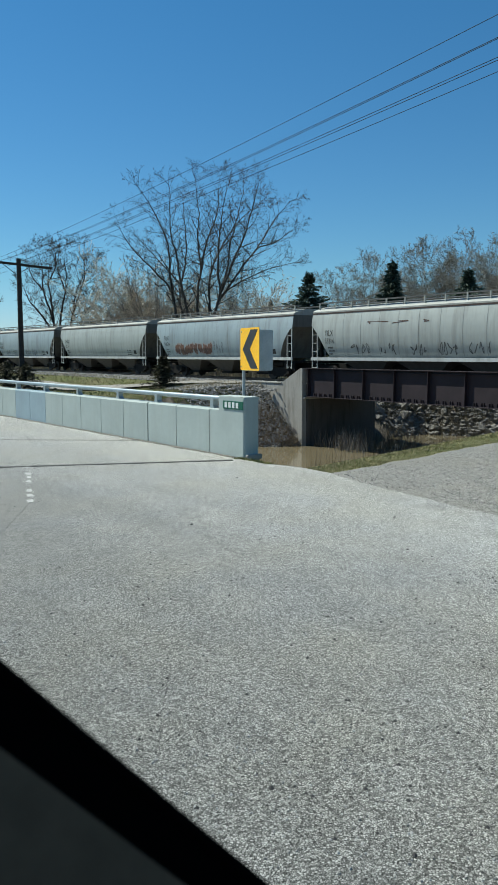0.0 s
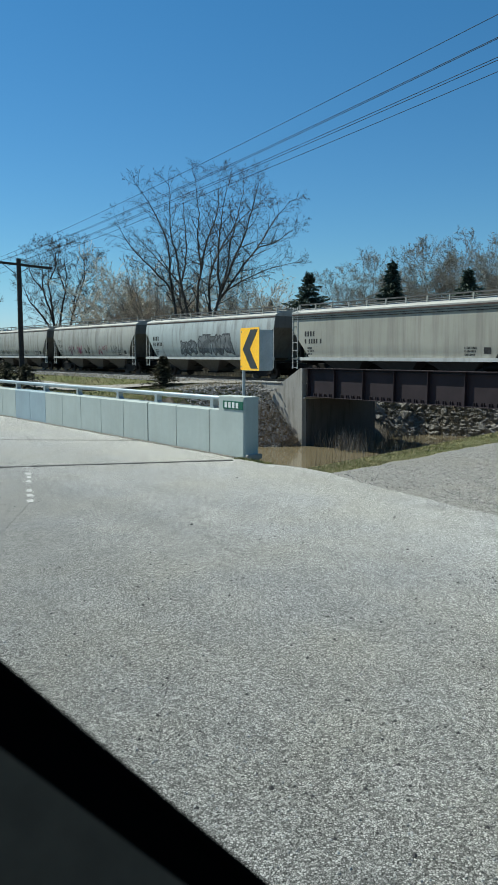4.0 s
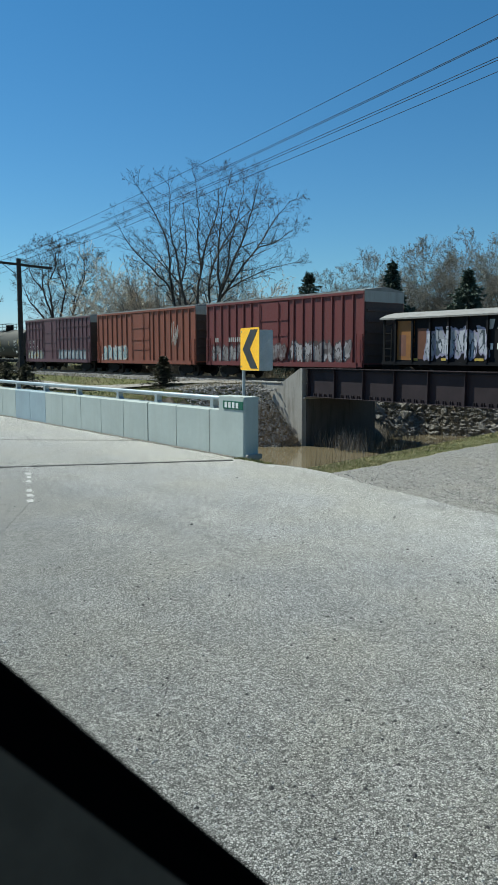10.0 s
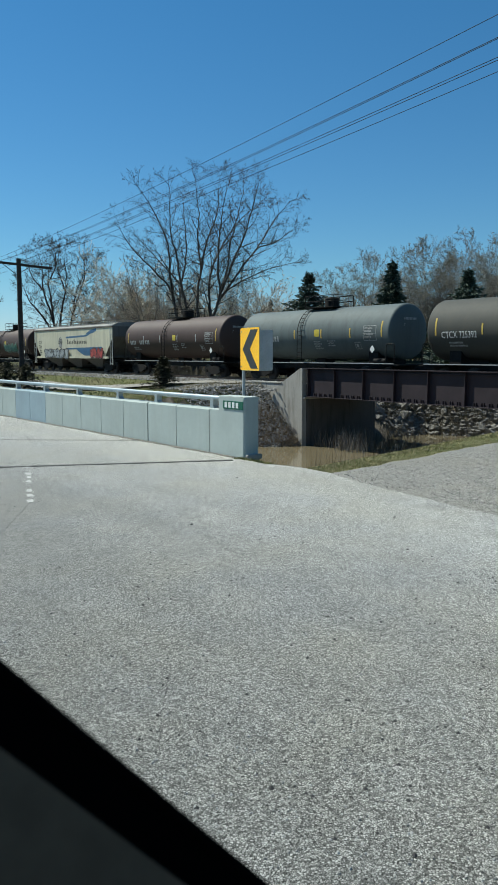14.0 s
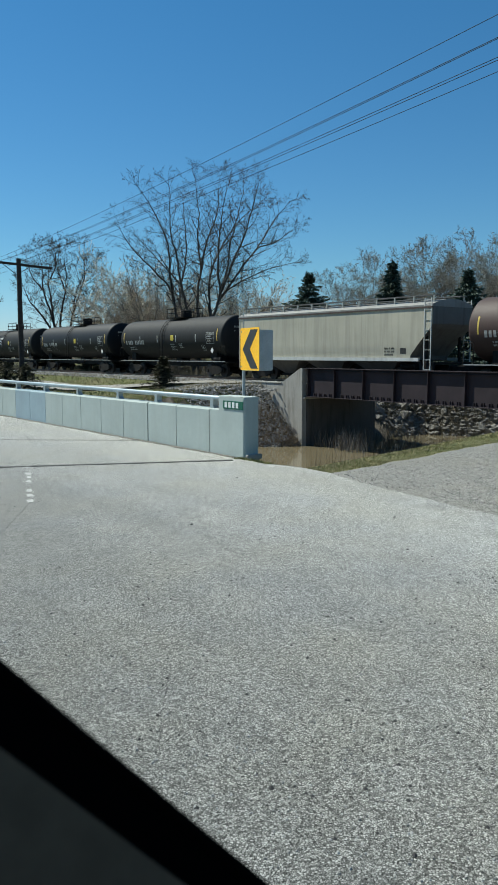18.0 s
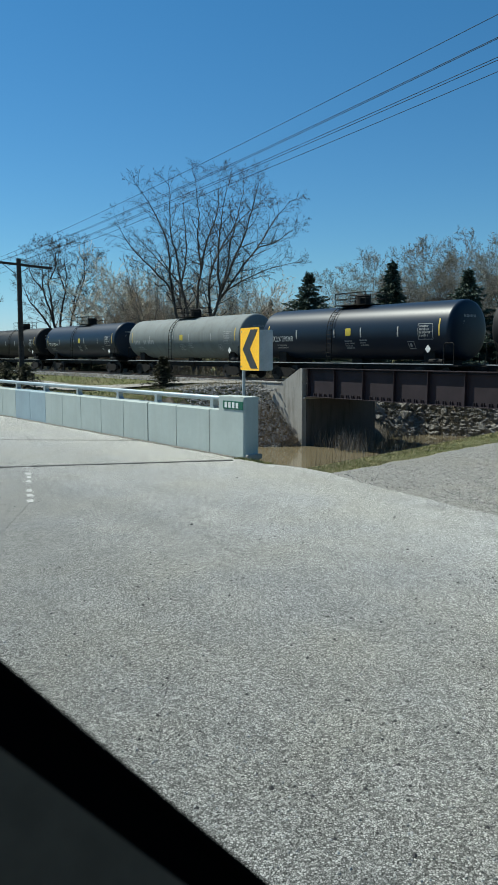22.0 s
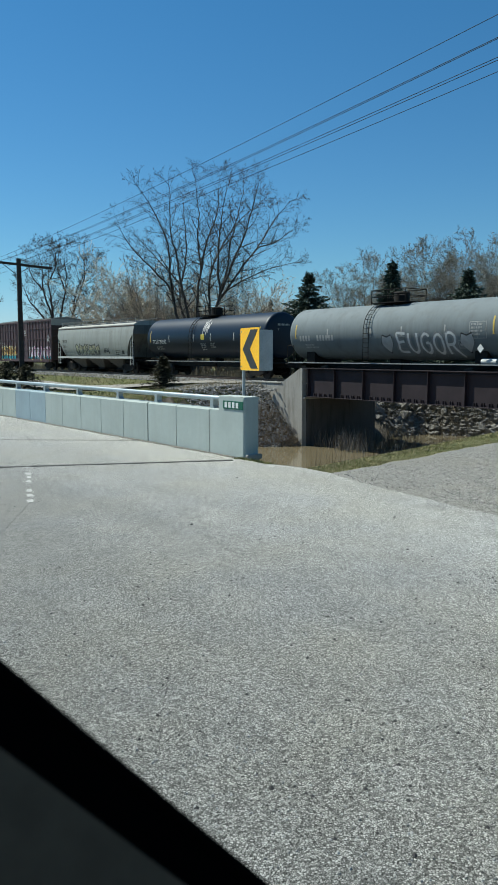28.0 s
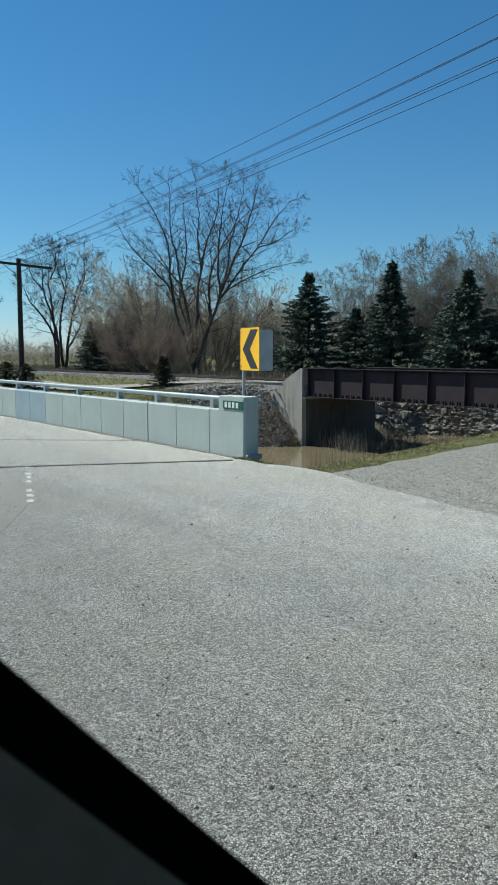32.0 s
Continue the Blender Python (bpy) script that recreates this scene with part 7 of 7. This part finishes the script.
for x0, x1, z1, text in ((-3.7, -2.3, 3.68, "WFRX"), (-3.9, -2.0, 3.06, "804537")):
    s = Shape()
    rect(s, x0, x1, z1 - 0.46, z1, FL, 0.006)
    part("stencil", s, WHITE, car, "white painted patch")
    words(car, FL, x0 + 0.10, z1 - 0.08, text, 0.30, MARKK)
for x in (-3.4, -1.4, 0.9, 3.0):
    s = Shape()
    rect(s, x, x + 0.07, 1.5, 2.0, FL, 0.006)
    part("stencil", s, MARKK, car, "dark vertical stripe")
TRAIN.append(car)
TRAIN.append(roofed_hopper(length(10)))
L = length(11)
car = boxcar(L, "red", "oxide-red ribbed boxcar with silver graffiti along the bottom", door_w=3.0, door_x=-0.3)
throwup(car, box_surf_for(L), -7.1, -2.0, 1.12, 2.25, 8, (0.30, 0.285, 0.29), (0.10, 0.07, 0.07), 300, "silver and black graffiti")
throwup(car, box_surf_for(L), 1.3, 6.6, 1.12, 2.35, 8, (0.36, 0.34, 0.35), (0.08, 0.06, 0.06), 301, "silver and black graffiti")
throwup(car, lambda x, z: -1.63, -1.7, 1.1, 1.2, 2.2, 4, (0.24, 0.22, 0.225), (0.09, 0.05, 0.05), 302, "silver and black graffiti")
marks(car, lambda x, z: -BW - 0.02, -6.6, 2.72, [(2, 1.0)], 0.3, MARKW, 11)
marks(car, lambda x, z: -BW - 0.02, -5.0, 2.72, [(6, 1.0)], 0.3, MARKW, 12)
TRAIN.append(car)
L = length(12)
car = boxcar(L, "rust", "rust-brown ribbed boxcar with pale blue and white graffiti", door_w=3.0, door_x=-0.3)
throwup(car, box_surf_for(L), -6.9, -2.6, 1.12, 2.3, 6, (0.45, 0.50, 0.48), (0.55, 0.55, 0.52), 310, "pale blue and white graffiti", (0.12, 0.25, 0.33))
scribble(car, lambda x, z: -BW - 0.03, 4.6, 5.6, 2.2, 4.0, (0.5, 0.48, 0.45), 311, 0.05, 5)
TRAIN.append(car)
L = length(13)
car = boxcar(L, "plum", "plum-brown boxcar with panelled sides and colourful graffiti", grid=True, door_w=3.2, door_x=-1.5)
throwup(car, box_surf_for(L), -7.3, -3.3, 1.12, 1.95, 7, (0.35, 0.42, 0.42), (0.42, 0.38, 0.36), 320, "multicoloured graffiti", (0.45, 0.30, 0.10))
throwup(car, box_surf_for(L), 0.6, 6.6, 1.12, 2.05, 10, (0.34, 0.40, 0.42), (0.14, 0.20, 0.24), 321, "multicoloured graffiti", (0.42, 0.36, 0.40))
for x, z, text in ((-7.0, 3.0, "UC"), (-5.95, 3.0, "RY"), (-7.0, 2.45, "30"), (-5.95, 2.45, "01"), (-4.9, 2.45, "51")):
    words(car, lambda x, z: -BW + 0.035, x, z, text, 0.34, WHITE)
TRAIN.append(car)
TANKS = {14: ("olive", "dusty olive-black tank car"), 15: ("slate", "slate-grey tank car with yellow decals"), 16: ("brown", "grimy brown tank car"), 18: ("brown", "brown tank car with green graffiti"),
         20: ("soot", "sooty black tank car"), 21: ("black", "black tank car with scratched tags"), 22: ("soot", "sooty black tank car with white stencilled lines"), 23: ("blueblack", "glossy blue-black tank car"),
         24: ("ash", "ash-grey stained tank car"), 25: ("blueblack", "glossy blue-black tank car"), 26: ("black", "dull black tank car"), 27: ("dust", "dusty brown-grey tank car"),
         28: ("blueblack", "glossy blue-black tank car"), 29: ("steel", "steel-grey tank car with large pale graffiti"), 30: ("blueblack", "glossy blue-black tank car with a white scrawl")}
for k in range(14, 33):
    L = length(k)
    if k in TANKS:
        color, label = TANKS[k]
        car = tank(L, color, label, sticker=2 if k in (14, 15) else k not in (26, 29), seed=k)
        if k == 18:
            throwup(car, tank_surf, 0.2, 4.2, 1.75, 2.75, 9, (0.05, 0.16, 0.10), (0.12, 0.13, 0.115), 500, "green wild-style graffiti", (0.16, 0.30, 0.22))
        if k == 21:
            scribble(car, tank_surf, -4.6, -3.2, 1.9, 2.6, (0.18, 0.18, 0.18), 510, 0.03, 5)
            scribble(car, tank_surf, 0.4, 2.2, 1.9, 2.4, (0.18, 0.18, 0.18), 511, 0.03, 5)
        if k == 22:
            marks(car, tank_surf, -4.5, TZ + 0.62, [(22, 1.0), (20, 1.0), (22, 1.0)], 0.17, WHITE, 22, "three lines of white stencilled warning")
        if k == 29:
            # five tall letters in strokes: x from 0 to 1, height from 0 to 1
            letters = ([[(0.95, 0.95), (0.1, 1.0), (0.0, 0.9), (0.15, 0.45), (0.1, 0.05), (0.95, 0.0)], [(0.15, 0.5), (0.8, 0.55)]], [[(0.0, 1.0), (0.05, 0.3), (0.35, 0.0), (0.75, 0.1), (0.9, 0.4), (0.9, 1.0)]],
                       [[(0.9, 0.85), (0.5, 1.0), (0.1, 0.75), (0.05, 0.3), (0.4, 0.0), (0.85, 0.15), (0.9, 0.5), (0.5, 0.5)]], [[(0.5, 1.0), (0.1, 0.75), (0.1, 0.25), (0.5, 0.0), (0.9, 0.25), (0.9, 0.75), (0.5, 1.0)]],
                       [[(0.05, 0.0), (0.1, 1.0), (0.7, 1.0), (0.9, 0.75), (0.65, 0.5), (0.15, 0.48)], [(0.5, 0.48), (1.15, -0.15)]])
            for tone, wide, lift, text in (((0.20, 0.22, 0.235), 0.36, 0.008, "soft grey fill of the large letters"), ((0.60, 0.62, 0.63), 0.13, 0.012, "large pale spray-painted letters EUGOR")):
                s = Shape()
                for q, strokes in enumerate(letters):
                    for line in strokes:
                        strip(s, curve([(1.05 + 0.80 * q + 0.62 * u, 1.72 + 0.98 * v - 0.03 * q) for u, v in line], 26), wide, tank_surf, lift)
                part("graffiti", s, spray(tone), car, text)
            for x in (0.35, 5.5):
                s = Shape()
                ring = [(x - 0.42, 2.15), (x - 0.3, 2.6), (x, 2.48), (x + 0.3, 2.6), (x + 0.42, 2.15), (x, 1.68)]
                blob(s, [(a[0] + (b[0] - a[0]) * q / 4, a[1] + (b[1] - a[1]) * q / 4) for a, b in zip(ring, ring[1:] + ring[:1]) for q in range(4)], tank_surf, 0.012)
                part("graffiti", s, spray((0.38, 0.40, 0.41)), car, "small pale pointed graffiti shape")
                s = Shape()
                strip(s, [(x - 0.42, 2.15), (x - 0.3, 2.62), (x, 2.50), (x + 0.3, 2.62), (x + 0.42, 2.15), (x, 1.66), (x - 0.42, 2.15)], 0.06, tank_surf, 0.018)
                part("graffiti", s, spray((0.02, 0.022, 0.025)), car, "black outline of the small shape")
        if k == 30:
            scribble(car, tank_surf, 0.3, 1.1, 2.9, 4.1, (0.5, 0.5, 0.5), 530, 0.06, 4, "looping white scrawl")
    elif k == 17:
        car = hopper(L, "cream", "cream covered hopper car with blue bands and grey block graffiti", bays=3, flat=True, roof=ROOFG, sill_color=P_HOP["cream"])
        hop_marks(car, k, surf=FL)
        s = Shape()
        strip(s, curve([(-0.9, 3.18), (2.2, 3.24), (3.6, 3.3), (4.3, 3.5), (5.2, 3.62)], 30), 0.16, FL, 0.006)
        strip(s, curve([(3.6, 3.36), (4.4, 3.62), (5.6, 3.78)], 16), 0.26, FL, 0.007)
        strip(s, curve([(-0.6, 2.12), (2.4, 2.14), (6.6, 2.18)], 20), 0.14, FL, 0.006)
        blob(s, [(1.3, 2.08), (2.2, 1.75), (3.0, 1.48), (6.2, 1.48), (6.4, 2.1), (4.0, 2.1)], FL, 0.008)
        part("livery_band", s, spray((0.05, 0.13, 0.25)), car, "blue sweeping livery band")
        s = Shape()
        blob(s, [(-2.2 + 0.45 * math.cos(a * 0.35), 2.72 + 0.52 * math.sin(a * 0.35)) for a in range(18)], FL, 0.006)
        part("emblem", s, MARKK, car, "round dark striped emblem")
        s = Shape()
        for i in range(5):
            strip(s, curve([(-2.2 + (i - 2) * 0.07, 3.2), (-2.2 + (i - 2) * 0.17, 2.75), (-2.2 + (i - 2) * 0.08, 2.3)], 12), 0.035, FL, 0.010)
        part("emblem_stripes", s, WHITE, car)
        s = Shape()
        for i in range(12):
            rect(s, -0.6 + 0.36 * i, -0.6 + 0.36 * i + 0.2, 2.56, 2.98 if i in (0, 4) else 2.82, FL, 0.006)
        part("lettering", s, MARKK, car, "dark painted company lettering")
        throwup(car, lambda x, z: -1.67, -5.9, -0.2, 1.2, 2.12, 6, (0.34, 0.36, 0.37), (0.02, 0.02, 0.022), 540, "grey block graffiti with black outlines")
        throwup(car, lambda x, z: -1.67, 4.6, 7.0, 1.2, 2.12, 4, (0.40, 0.06, 0.05), (0.05, 0.02, 0.02), 541, "red block graffiti")
    elif k == 19:
        car = hopper(L, "sand", "plain sandy beige covered hopper car with a pale sill", bays=3, flat=True, roof=ROOFG)
        hop_marks(car, k, surf=FL)
    elif k == 31:
        car = hopper(L, "grey", "grey covered hopper car with cream and black graffiti")
        hop_marks(car, k)
        throwup(car, CV, -3.6, 1.3, 1.55, 2.45, 7, (0.42, 0.40, 0.26), (0.05, 0.05, 0.045), 550, "cream graffiti with black outlines")
        scribble(car, CV, 2.1, 3.3, 1.6, 2.2, BLACKP, 551, 0.07, 4)
    else:
        car = boxcar(L, "maroon", "maroon panelled boxcar with orange, turquoise and white graffiti", grid=True, door_w=3.2, door_x=-0.6)
        throwup(car, box_surf_for(L), -7.0, -2.3, 1.5, 2.45, 7, (0.72, 0.40, 0.10), (0.70, 0.66, 0.38), 560, "orange and cream graffiti", (0.03, 0.02, 0.02))
        throwup(car, lambda x, z: box_surf_for(L)(x, z) - 0.012, -7.1, -2.4, 1.06, 1.42, 5, (0.05, 0.42, 0.50), (0.04, 0.30, 0.38), 561, "turquoise graffiti underline")
        throwup(car, box_surf_for(L), 1.3, 6.9, 1.12, 2.4, 9, (0.74, 0.72, 0.74), (0.03, 0.025, 0.03), 562, "white, pink and black graffiti", (0.55, 0.16, 0.34))
        for i, x in enumerate((1.2, 2.9, 4.6, 6.0)):
            scribble(car, lambda x, z: box_surf_for(L)(x, z) - 0.014, x, x + 0.9, 1.05, 1.45, (0.06, 0.40, 0.48), 570 + i, 0.10, 3, "turquoise spray underline")
        scribble(car, lambda x, z: -BW - 0.03, 6.3, 6.9, 2.7, 3.5, (0.6, 0.6, 0.6), 580, 0.05, 5, "white scrawled tag")
        marks(car, lambda x, z: -BW - 0.012, 0.1, 4.1, [(6, 0.8), (5, 0.8), (6, 0.8)], 0.16, WHITE, 581, "small white stencil on the door")
        for x in (-6.6, -4.2, 2.2, 4.4, 6.6):
            s = Shape()
            rect(s, x, x + 0.3, 1.0, 1.1, lambda x, z: -BW - 0.04, 0.006)
            part("reflector", s, REFY, car, "yellow reflective plate")
        for x, text in ((-6.9, "CO"), (-5.95, "ER")):
            words(car, lambda x, z: -BW + 0.035, x, 2.85, text, 0.34, WHITE)
    TRAIN.append(car)


def motions():
    """The train rolls past at a steady pace."""
    for k, car in enumerate(TRAIN):
        x0 = (GAPS[k] + GAPS[k + 1]) / 2
        walk(car, [(t, pose(x0 + s, TRACK, RAIL)) for t, s in SHIFT])


motions()
